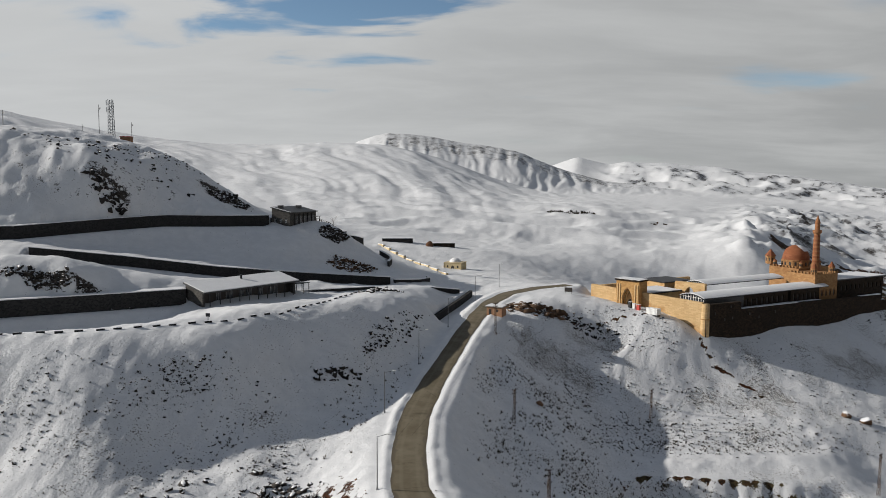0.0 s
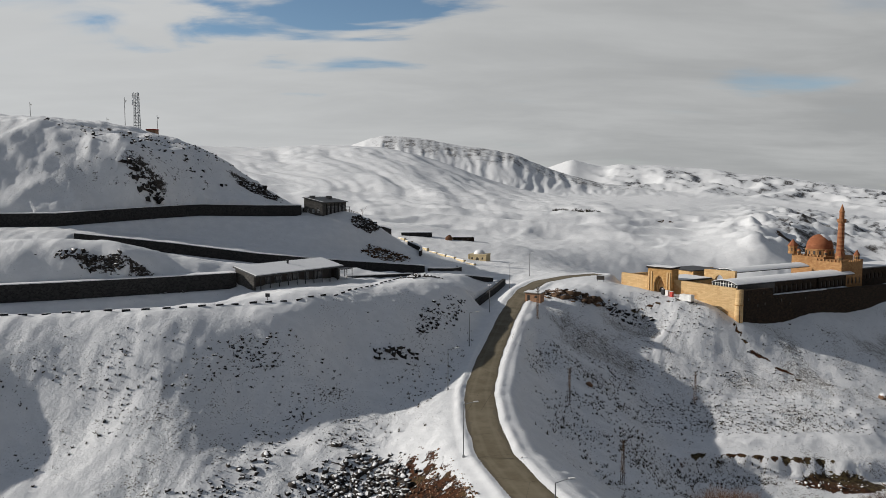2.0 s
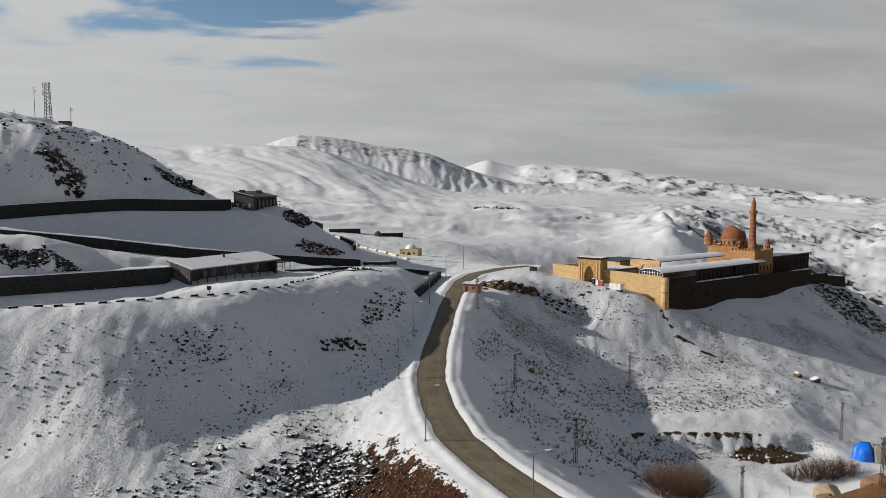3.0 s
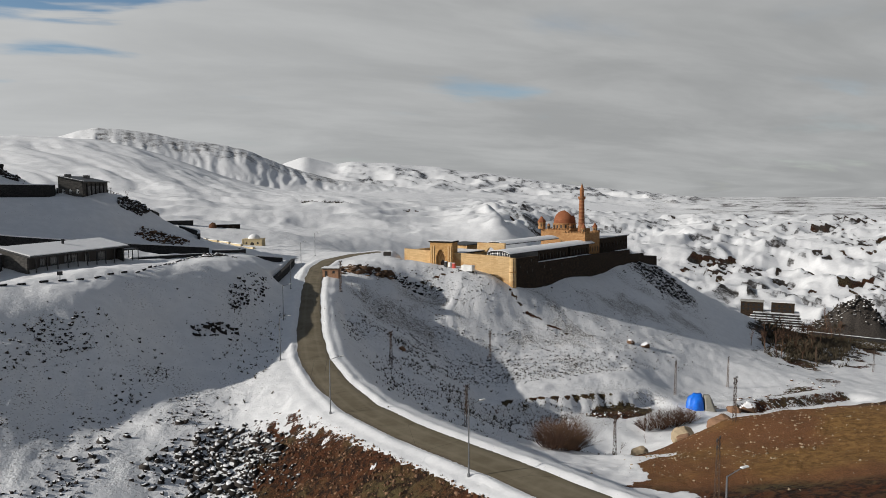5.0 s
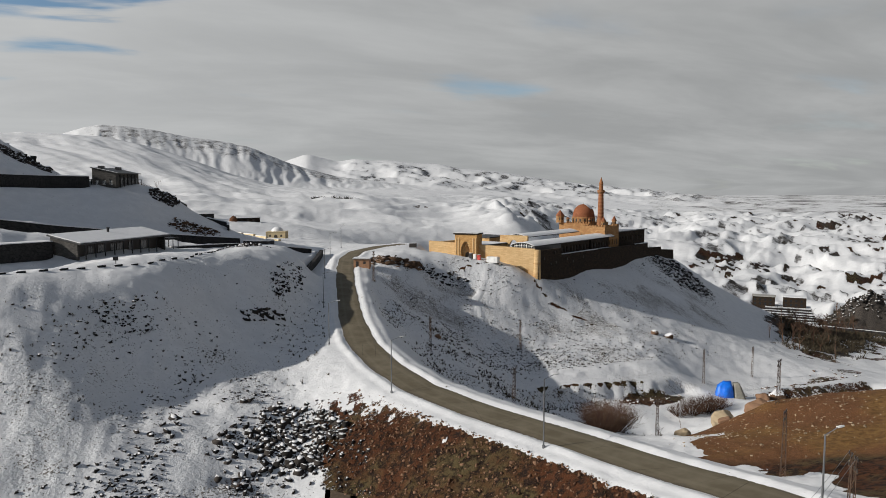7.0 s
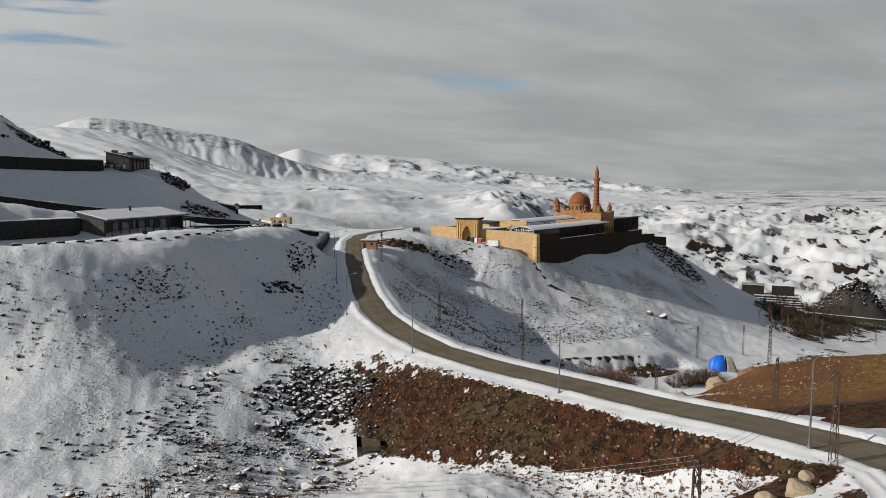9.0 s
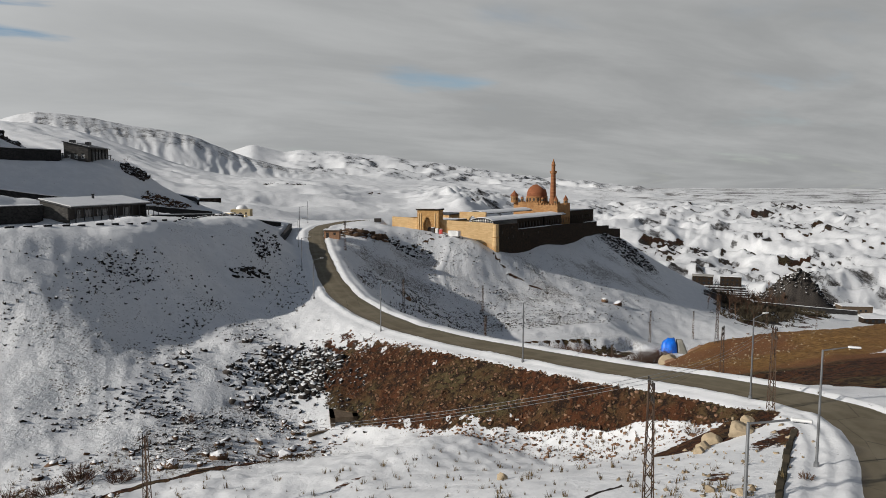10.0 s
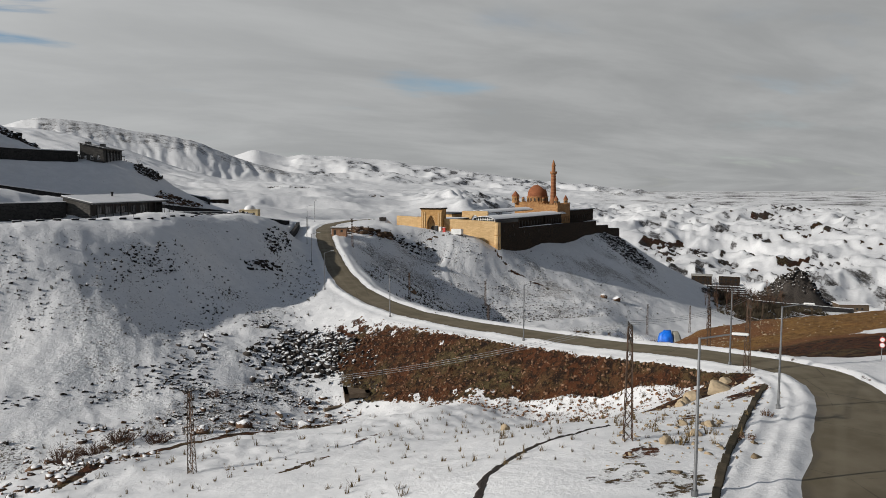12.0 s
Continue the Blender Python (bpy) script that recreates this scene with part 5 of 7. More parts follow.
box(bm, 0.5, L - 0.5, D - 0.5, D, -0.8, HB - 0.2)
part("back_wall", bm, M_BASALT, pavilion)
bm = bmesh.new()
box(bm, 0.5, L - 0.5, 1.9, 2.1, -0.5, HF - 0.1)
part("front_wall", bm, M_DOOR, pavilion, "dark timber front wall")
for x, wd in ((9.5, 2.2), (13.4, 1.6), (15.8, 1.9), (24.5, 2.6), (19.8, 1.4), (6.0, 1.4)):
    bm = bmesh.new()
    box(bm, x - wd / 2, x + wd / 2, 1.84, 1.9, 0.3, 2.7)
    pane = part("glass_door", bm, M_GLASS, pavilion)
    for dx in (-wd / 2, 0, wd / 2):
        bm = bmesh.new()
        box(bm, x + dx - 0.05, x + dx + 0.05, 1.78, 1.84, 0.2, 2.8)
        part("frame", bm, M_STEEL, pane)
for k in range(10):
    bm = bmesh.new()
    box(bm, 1.5 + k * 3.1, 1.68 + k * 3.1, -0.9, -0.72, -0.8, HF - 0.1)
    part("post", bm, M_DARKMETAL, pavilion)


def slope_slab(bm, x0, x1, y0, y1, z0, z1, thick):
    c = [(x0, y0, z0), (x1, y0, z0), (x1, y1, z1), (x0, y1, z1)]
    lo = [bm.verts.new(p) for p in c]
    hi = [bm.verts.new((p[0], p[1], p[2] + thick)) for p in c]
    bm.faces.new(lo[::-1]), bm.faces.new(hi)
    for k in range(4):
        bm.faces.new((lo[k], lo[(k + 1) % 4], hi[(k + 1) % 4], hi[k]))


slope_at = lambda y: HF + (HB - HF) * y / D
bm = bmesh.new()
slope_slab(bm, -0.6, L + 0.6, -1.4, D + 0.5, slope_at(-1.4), slope_at(D + 0.5), 0.32)
roof = part("roof", bm, M_DARKMETAL, pavilion, "dark metal mono-pitch roof")
bm = bmesh.new()
slope_slab(bm, -0.35, L + 0.35, -1.2, D + 0.2, slope_at(-1.2) + 0.33, slope_at(D + 0.2) + 0.33, 0.2)
part("roof_snow", bm, M_SNOW, roof, "smooth snow sheet")
bm = bmesh.new()
cone(bm, 0.3, 0.3, slope_at(5), slope_at(5) + 1.7, 16, 5.4, 8)
cone(bm, 0.42, 0.42, slope_at(5) + 1.5, slope_at(5) + 1.75, 16, 5.4, 8)
part("flue", bm, M_DARKMETAL, pavilion, "short dark flue")
bm = bmesh.new()
for x in (L + 2.6, L + 4.8):
    for y in (-0.5, 2.6):
        box(bm, x - 0.08, x + 0.08, y - 0.08, y + 0.08, -0.8, 2.6)
box(bm, L + 0.4, L + 5.0, -0.7, 2.8, 2.6, 2.78)
part("porch", bm, M_DARKMETAL, pavilion, "small dark steel porch")

# row of dark kerb blocks along the terrace edge
kerb_line = resample([(-104, 136.8), (-92, 141.2), (-70, 147.2), (-59, 155.2), (-48.5, 162.3), (-39, 173), (-32.4, 194.5), (-26.2, 217), (-20.5, 229)], 3.7)
kerb = thing("kerb_block", "low dark stone kerb block topped with snow", "kerb", group="kerb blocks along the terrace")
bm = bmesh.new()
box(bm, -0.8, 0.8, -0.2, 0.2, -0.4, 0.3, bevel=0.04)
part("block", bm, M_BASALT, kerb)
bm = bmesh.new()
box(bm, -0.77, 0.77, -0.18, 0.18, 0.3, 0.39, bevel=0.03)
part("snow_cap", bm, M_SNOW, kerb)
kz = gh_many(kerb_line)
for k in range(len(kerb_line)):
    j = min(k, len(kerb_line) - 2)
    d = kerb_line[j + 1] - kerb_line[j]
    m = on_line(kerb_line[k][0], kerb_line[k][1], kz[k], d[0], d[1]) @ Matrix.Translation((0.25 * math.sin(k * 2.3), 0, 0)) @ Matrix.Rotation(0.05 * math.sin(k * 1.7), 4, "Z")
    if k == 0:
        kerb.matrix_world = m
    else:
        copy_thing(kerb, m)
for x, y in ((-53.6, 160.8),):
    post = thing("information_board", "small dark board on a post at the terrace edge", "sign", Matrix.Translation((x, y, gh(x, y))), "boards on the terrace")
    bm = bmesh.new()
    box(bm, -0.06, 0.06, -0.06, 0.06, -0.3, 1.3)
    part("post", bm, M_DARKMETAL, post)
    bm = bmesh.new()
    box(bm, -0.5, 0.5, -0.09, -0.05, 0.9, 1.7)
    part("panel", bm, M_DARKMETAL, post)

# ---------------------------------------------------------------- upper house
house = thing("upper_house", "dark basalt hillside house with arched windows and pergola", "house", on_line(-57.8, 268.4, -16.0, 0.36, 0.93))
HL, HD = 18.6, 8.0
bm = bmesh.new()
wins = [1.7, 4.0, 6.3]
# end wall with three arched windows
box(bm, 0.3, HL, 0.0, HD, -2, 5.2)
for y0, y1 in ((0, 1.2), (2.2, 3.5), (4.5, 5.8), (6.8, HD)):
    box(bm, 0, 0.3, y0, y1, -2, 5.2)
for y in wins:
    box(bm, 0, 0.3, y - 0.5, y + 0.5, -2, 1.2)
    box(bm, 0, 0.3, y - 0.5, y + 0.5, 3.0, 5.2)
gable = [(0, 5.2), (HD, 5.2), (HD, 6.8)]
lo = [bm.verts.new((0, y, z)) for y, z in gable]
hi = [bm.verts.new((0.5, y, z)) for y, z in gable]
bm.faces.new(lo), bm.faces.new(hi[::-1])
for k in range(3):
    bm.faces.new((lo[k], hi[k], hi[(k + 1) % 3], lo[(k + 1) % 3]))
part("wall", bm, M_BASALT_LIGHT, house, "coursed grey basalt wall")
for y in wins:
    bm = bmesh.new()
    outline = pointed_arch(y, 1.25, 0.95, 1.0, 0.5)
    front = [bm.verts.new((0.22, p, z)) for p, z in outline]
    bm.faces.new(front)
    win = part("window", bm, M_GLASS, house)
    for y0, y1, z0, z1 in ((y - 0.5, y - 0.4, 1.2, 2.7), (y + 0.4, y + 0.5, 1.2, 2.7), (y - 0.04, y + 0.04, 1.25, 2.7), (y - 0.5, y + 0.5, 1.15, 1.25), (y - 0.5, y + 0.5, 2.2, 2.28)):
        bm = bmesh.new()
        box(bm, 0.12, 0.2, y0, y1, z0, z1)
        part("frame", bm, M_WHITE, win)
for x in (4.6, 7.6, 10.6, 13.6, 16.4):
    bm = bmesh.new()
    box(bm, x - 0.65, x + 0.65, -0.06, 0.02, 0.2, 3.6)
    win = part("tall_window", bm, M_GLASS, house)
    for dx in (-0.65, 0, 0.65):
        bm = bmesh.new()
        box(bm, x + dx - 0.06, x + dx + 0.06, -0.14, -0.06, 0.1, 3.7)
        part("frame", bm, M_STEEL, win)
for x in (2.9, 6.1, 9.1, 12.1, 15.1):
    bm = bmesh.new()
    box(bm, x - 0.25, x + 0.25, -0.35, 0.0, -2, 4.6, bevel=0.04)
    part("pier", bm, M_BASALT, house)
bm = bmesh.new()
slope_slab(bm, -0.5, HL + 0.5, -0.7, HD + 0.4, 5.0, 6.95, 0.25)
roof = part("roof", bm, M_DARKMETAL, house, "dark sloping sheet roof")
bm = bmesh.new()
slope_slab(bm, -0.35, 0.35, -0.5, HD + 0.2, 5.28, 7.17, 0.1)
part("roof_snow", bm, M_SNOW, roof)
for x, y, h in ((3.5, 6.4, 1.1), (14.5, 5.4, 0.9)):
    bm = bmesh.new()
    box(bm, x - 1.1, x + 1.1, y - 0.7, y + 0.7, 6.0, 6.6 + h, bevel=0.05)
    part("roof_box", bm, M_DARKMETAL, roof)
for x0, x1, y0, y1 in ((-0.4, 0.2, HD, HD + 5.0), (HL, HL + 4.2, 0.4, 5.5)):
    bm = bmesh.new()
    for x in (x0 + 0.1, x1 - 0.1):
        for y in (y0 + 0.3, y1 - 0.2):
            box(bm, x - 0.1, x + 0.1, y - 0.1, y + 0.1, -2, 2.9)
    box(bm, x0 - 0.2, x1 + 0.2, y0, y1, 2.9, 3.1)
    part("pergola", bm, M_DARKMETAL, house, "dark timber pergola")
# terrace fence, shrubs and a bare tree beside the house
fence = thing("terrace_fence", "dark post-and-rail fence on the house terrace", "fence")
fpts = resample([(-52, 287, 0), (-47.5, 290.5, 0), (-44, 296, 0)], 1.1)
fz = gh_many(fpts)
for (x, y, _), z in zip(fpts, fz):
    bm = bmesh.new()
    box(bm, x - 0.1, x + 0.1, y - 0.1, y + 0.1, z - 0.3, z + 1.1)
    part("post", bm, M_WOOD, fence)
for h in (0.5, 1.0):
    bm = bmesh.new()
    for k in range(len(fpts) - 1):
        bar(bm, (fpts[k][0], fpts[k][1], fz[k] + h), (fpts[k + 1][0], fpts[k + 1][1], fz[k + 1] + h), 0.05)
    part("rail", bm, M_WOOD, fence)

# ---------------------------------------------------------------- tomb, hut, container, tent
tomb = thing("domed_tomb", "square sandstone tomb with a snowy dome", "tomb", on_line(0.4, 330.5, gh(4, 330) - 0.3, 0.93, -0.37) @ Matrix.Scale(0.74, 4))
bm = bmesh.new()
box(bm, 0, 11.4, 0, 9.5, -1.5, 4.1)
part("wall", bm, M_PLASTER, tomb, "pale sandstone walls")
bm = bmesh.new()
box(bm, -0.25, 11.65, -0.25, 9.75, 4.1, 4.4, bevel=0.08)
part("cornice", bm, M_PLASTER, tomb)
bm = bmesh.new()
bmesh.ops.create_uvsphere(bm, u_segments=20, v_segments=10, radius=3.6, matrix=Matrix.Translation((5.7, 4.7, 4.4)) @ Matrix.Diagonal((1, 1, 0.75, 1)))
part("dome", bm, M_SNOW, tomb, "low dome under snow", True)
bm = bmesh.new()
arched_panel(bm, pointed_arch(5.7, -0.5, 2.2, 2.0, 1.0), -0.05, 0.07)
part("doorway", bm, M_DOOR, tomb)
for x in (2.3, 9.1):
    bm = bmesh.new()
    arched_panel(bm, pointed_arch(x, 1.2, 1.1, 0.9, 0.5), -0.04, 0.06)
    part("window", bm, M_DOOR, tomb)
for x in (-0.1, 11.3):
    bm = bmesh.new()
    box(bm, x - 0.2, x + 0.3, -0.2, 0.1, -1.5, 4.1)
    part("pilaster", bm, M_PLASTER, tomb)

ruin_line = [(-33, 380), (-29, 370), (-25, 360), (-20.5, 350), (-16, 340), (-12, 331), (-8, 322), (-4, 313), (0, 305)]
for k, (x, y) in enumerate(ruin_line):
    z = gh(x, y)
    ruin = thing("stone_parapet", "low sandstone parapet block topped with snow", "wall", on_line(x, y, z, 0.4, -0.91), "parapets by the tomb road")
    bm = bmesh.new()
    box(bm, -4.2, 4.2, -0.6, 0.6, -1.2, 0.7 + 0.2 * (k % 2), bevel=0.06)
    part("stonework", bm, M_PLASTER, ruin)
    bm = bmesh.new()
    box(bm, -4.2, 4.2, -0.62, 0.62, 0.7 + 0.2 * (k % 2), 0.9 + 0.2 * (k % 2), bevel=0.06)
    part("snow_cap", bm, M_SNOW, ruin)
shed = thing("low_stone_shed", "long low dark stone shed with a snowy roof", "shed", on_line(-34, 396, gh(-26, 396), 0.99, 0.1))
bm = bmesh.new()
box(bm, 0, 17, 0, 6, -2.5, 2.0)
part("wall", bm, M_BASALT, shed)
bm = bmesh.new()
box(bm, -0.3, 17.3, -0.3, 6.3, 2.0, 2.35, bevel=0.06)
part("roof_snow", bm, M_SNOW, shed)
red_ruin = thing("rubble_tower", "rounded red-brown rubble stub beside the tomb road", "ruin", Matrix.Translation((-7.6, 394, gh(-7.6, 394))))
bm = bmesh.new()
bmesh.ops.create_icosphere(bm, subdivisions=2, radius=2.2, matrix=Matrix.Diagonal((1, 1, 1.3, 1)))
for v in bm.verts:
    v.co *= 1 + 0.22 * noise.noise(v.co * 0.8)
part("rubble", bm, M_REDROCK, red_ruin)

farm = thing("low_stone_shed", "low dark stone shed with a snowy roof beside a ruin", "shed", on_line(-5.5, 395, gh(0, 395), 0.99, 0.1))
bm = bmesh.new()
box(bm, 0, 12, 0, 5, -2.5, 1.9)
part("wall", bm, M_SHADE_BROWNSTONE, farm)
bm = bmesh.new()
box(bm, -0.3, 12.3, -0.3, 5.3, 1.9, 2.2, bevel=0.06)
part("roof_snow", bm, M_SNOW, farm)
for x in (2, 5, 8):
    bm = bmesh.new()
    box(bm, x, x + 1.0, -0.04, 0.02, -0.2, 1.2)
    part("opening", bm, M_DOOR, farm)

hut = thing("transformer_hut", "small red-brick hut with a flat snowy roof", "hut", on_line(14.2, 229.4, gh(16.5, 229) - 0.1, 0.9, -0.42))
bm = bmesh.new()
box(bm, 0, 5.2, 0, 4.2, -1.0, 2.7)
part("wall", bm, M_BRICKRED, hut)
bm = bmesh.new()
box(bm, -0.4, 5.6, -0.4, 4.6, 2.7, 2.95, bevel=0.04)
part("roof", bm, M_CONCRETE, hut, "overhanging concrete slab roof")
bm = bmesh.new()
box(bm, -0.3, 5.5, -0.3, 4.5, 2.95, 3.1, bevel=0.04)
part("roof_snow", bm, M_SNOW, hut)
for x, wd, z0, z1 in ((1.2, 0.9, 0.0, 2.0), (3.6, 0.8, 1.2, 2.0)):
    bm = bmesh.new()
    box(bm, x - wd / 2, x + wd / 2, -0.04, 0.02, z0, z1)
    part("opening", bm, M_DOOR, hut)

cabin = thing("site_container", "white steel container standing by the palace gate", "container", on_line(71.2, 247.6, gh(73, 246) + 0.05, 0.62, -0.78))
bm = bmesh.new()
box(bm, 0, 4.6, 0, 2.2, 0.1, 2.3, bevel=0.05)
part("body", bm, M_WHITE, cabin)
for k in range(9):
    bm = bmesh.new()
    box(bm, 0.3 + 0.5 * k, 0.4 + 0.5 * k, -0.05, 0.0, 0.25, 2.15)
    part("rib", bm, M_WHITE, cabin)
bm = bmesh.new()
box(bm, 0.1, 4.5, 0.1, 2.1, -0.5, 0.1)
part("skid", bm, M_DARKMETAL, cabin)
for x, y, mat_, lab in ((68.6, 250.4, M_REDPAINT, "red upright kiosk cabinet by the gate"), (67.4, 251.6, M_WHITE, "pale upright kiosk cabinet by the gate"), (66.2, 252.6, M_DARKMETAL, "dark upright kiosk cabinet by the gate")):
    kiosk = thing("kiosk", lab, "kiosk", on_line(x, y, gh(x, y) - 0.1, 0.62, -0.78), "kiosks by the gate")
    bm = bmesh.new()
    box(bm, 0, 1.1, 0, 1.0, -0.5, 2.0, bevel=0.04)
    part("cabinet", bm, mat_, kiosk)
    bm = bmesh.new()
    box(bm, -0.05, 1.15, -0.05, 1.05, 2.0, 2.1)
    part("lid", bm, M_SNOW, kiosk)

board = thing("green_board", "dark green notice board at the roadside saddle", "sign", on_line(45, 262, gh(45, 262), 0.9, -0.4))
for x in (0.3, 2.6):
    bm = bmesh.new()
    box(bm, x - 0.06, x + 0.06, -0.06, 0.06, -0.5, 2.2)
    part("post", bm, M_STEEL, board)
bm = bmesh.new()
box(bm, 0, 2.9, -0.09, -0.06, 0.7, 2.3)
part("panel", bm, M_DOOR, board)

tz = gh(107, 157.5)
tent = thing("herder_shelter", "blue tarpaulin and grey canvas shelter by a boulder", "tent", on_line(104.6, 157.5, tz - 0.2, 0.85, -0.5))
bm = bmesh.new()
base = [(-3.2, -1.6), (-2.6, 1.8), (0.4, 2.4), (2.4, 1.2), (2.2, -1.6), (-0.6, -2.6)]
lo = [bm.verts.new((x, y, -0.4)) for x, y in base]
mid = [bm.verts.new((x * 0.8 + 0.25 * math.sin(3 * k), y * 0.8, 3.3 + 0.3 * math.sin(2 * k))) for k, (x, y) in enumerate(base)]
up_ = [bm.verts.new((x * 0.35 + 0.3, y * 0.35, 5.0 + 0.25 * math.cos(2 * k))) for k, (x, y) in enumerate(base)]
for a_, b_ in ((lo, mid), (mid, up_)):
    for k in range(6):
        bm.faces.new((a_[k], a_[(k + 1) % 6], b_[(k + 1) % 6], b_[k]))
bm.faces.new(up_)
bmesh.ops.subdivide_edges(bm, edges=bm.edges[:], cuts=2, use_grid_fill=True)
for v in bm.verts:
    v.co += Vector((noise.noise(v.co * 0.9), noise.noise(v.co * 0.9 + Vector((5, 0, 0))), 0.5 * noise.noise(v.co))) * 0.35
part("tarpaulin", bm, M_BLUE, tent, "bright blue tarpaulin", True)
bm = bmesh.new()
lo = [bm.verts.new(p) for p in ((2.2, -2.2, -0.4), (5.6, -2.0, -0.4), (5.4, 1.4, -0.4), (2.2, 1.4, -0.4))]
hi = [bm.verts.new(p) for p in ((2.0, -0.8, 4.6), (3.4, -0.7, 4.8), (3.4, 0.8, 4.6), (2.0, 0.8, 4.5))]
bm.faces.new(hi)
for k in range(4):
    bm.faces.new((lo[k], lo[(k + 1) % 4], hi[(k + 1) % 4], hi[k]))
bmesh.ops.subdivide_edges(bm, edges=bm.edges[:], cuts=3, use_grid_fill=True)
for v in bm.verts:
    v.co += Vector((noise.noise(v.co * 1.1), noise.noise(v.co * 1.1 + Vector((3, 0, 0))), 0)) * 0.3
part("canvas", bm, M_CANVAS, tent, "sagging grey canvas", True)

# ---------------------------------------------------------------- culvert under the embankment
culvert = thing("culvert", "square concrete culvert mouth with wing walls", "culvert", on_line(-25.2, 93.6, -61.3, 0.97, -0.24) @ Matrix.Scale(1.15, 4))
bm = bmesh.new()
box(bm, -0.6, 0.0, -0.2, 5.5, -1, 3.0)
box(bm, 2.4, 3.0, -0.2, 5.5, -1, 3.0)
box(bm, -0.6, 3.0, -0.2, 5.5, 2.35, 3.0)
box(bm, -0.6, 3.0, 5.0, 5.5, -1, 3.0)
part("barrel", bm, M_WOOD, culvert)
bm = bmesh.new()
run_m = Matrix.Rotation(radians(205), 4, "Z")
box(bm, 0, 3.6, -0.2, 0.2, -1, 1.5, Matrix.Translation((-0.4, 0, 0)) @ run_m)
part("wing_wall", bm, M_WOOD, culvert, "stone wing wall")
# dark sheet standing in for the shade deep inside the barrel
bm = bmesh.new()
box(bm, 0, 2.4, 4.8, 5.0, -1, 2.4)
part("dark_end", bm, M_DOOR, culvert)

# ---------------------------------------------------------------- street lamps
def street_lamp(x, y, z, dx, dy, first=[]):
    """A steel pole with an arm over the road and a flat luminaire; dx, dy point to the road."""
    m = on_line(x, y, z, dx, dy)
    if first:
        return copy_thing(first[0], m)
    ob = thing("street_lamp", "grey galvanised street lamp with a flat white head", "street lamp", m, "street lamps along the road")
    bm = bmesh.new()
    cone(bm, 0.11, 0.07, -0.6, 8.9, seg=10)
    part("pole", bm, M_STEEL, ob)
    bm = bmesh.new()
    cone(bm, 0.2, 0.2, -0.6, 0.35, seg=10)
    part("base", bm, M_STEEL, ob)
    bm = bmesh.new()
    bar(bm, (0, 0, 8.85), (1.7, 0, 9.25), 0.05, 6)
    part("arm", bm, M_STEEL, ob)
    bm = bmesh.new()
    box(bm, 1.6, 2.45, -0.15, 0.15, 9.2, 9.33, bevel=0.05)
    head = part("head", bm, M_WHITE, ob, "flat white luminaire")
    bm = bmesh.new()
    box(bm, 1.7, 2.35, -0.1, 0.1, 9.17, 9.2)
    part("lens", bm, M_GLASS, head)
    first.append(ob)
    return ob


for x, y, dx, dy in ((-32.6, 11.4, 0.66, -0.75), (-9.7, 24.4, 0.66, -0.75), (6.1, 43.8, 0.97, 0.1), (-1.2, 78.1, 0.97, 0.2), (-10.5, 111.9, 0.98, 0.15), (-12.4, 149.3, 0.99, -0.05),
                     (-6.2, 182.7, 0.98, -0.2), (1.6, 216, 0.96, -0.22), (11.4, 251, 0.9, -0.4), (22, 278, 0.5, -0.85)):
    street_lamp(x, y, gh(x, y), dx, dy)


# ---------------------------------------------------------------- lattice poles of the power line
def lattice_pole(x, y, tall, turn=0.0, made={}):
    """A tapering four-legged steel lattice pole with a cross-arm and insulators."""
    m = Matrix.Translation((x, y, gh(x, y))) @ Matrix.Rotation(radians(turn), 4, "Z")
    if tall in made:
        return copy_thing(made[tall], m)
    ob = thing("lattice_pole", "rusty steel lattice power pole with insulators", "power pole", m, "lattice power poles")
    foot, head = 0.3, 0.14
    at = lambda h, sx, sy: (sx * (foot + (head - foot) * h / tall), sy * (foot + (head - foot) * h / tall), h)
    for sx, sy in ((-1, -1), (1, -1), (1, 1), (-1, 1)):
        bm = bmesh.new()
        bar(bm, at(-0.6, sx, sy), at(tall, sx, sy), 0.04)
        part("leg", bm, M_RUST, ob)
    bm = bmesh.new()
    n = int(tall / 0.75)
    ring_ = ((-1, -1), (1, -1), (1, 1), (-1, 1))
    for k in range(n):
        for j in range(4):
            a_, b_ = ring_[j], ring_[(j + 1) % 4]
            if k % 2:
                a_, b_ = b_, a_
            bar(bm, at(k * tall / n, *a_), at((k + 1) * tall / n, *b_), 0.03, 3)
    part("bracing", bm, M_RUST, ob)
    for h in (tall - 0.1, tall - 1.0):
        bm = bmesh.new()
        bar(bm, (-0.85, 0, h), (0.85, 0, h), 0.06)
        arm = part("cross_arm", bm, M_RUST, ob)
        for x_ in (-0.75, -0.3, 0.3, 0.75):
            bm = bmesh.new()
            cone(bm, 0.07, 0.05, h + 0.05, h + 0.35, x_, 0, 6)
            part("insulator", bm, M_DOOR, arm)
    made[tall] = ob
    return ob


POLES = [(-27.7, 22.6, 8.4, 60), (4.0, 39.5, 8.4, 60), (-54.1, 56.1, 8.4, 50), (15.7, 211.1, 9.4, 40), (17.2, 166.5, 8.4, 40), (19.5, 125.6, 8.4, 20), (59, 197, 9.4, 30), (49.5, 119, 8.4, 30), (26.4, 66.2, 8.4, 30),
         (63.2, 101.1, 8.4, 20), (107.5, 169.8, 10.4, 30), (143.7, 186.2, 10.4, 30), (215, 212, 10.4, 30), (252, 214, 10.4, 30), (70, 62, 10.4, 60), (120, 96, 10.4, 60)]
for x, y, tall, turn in POLES:
    lattice_pole(x, y, tall, turn)


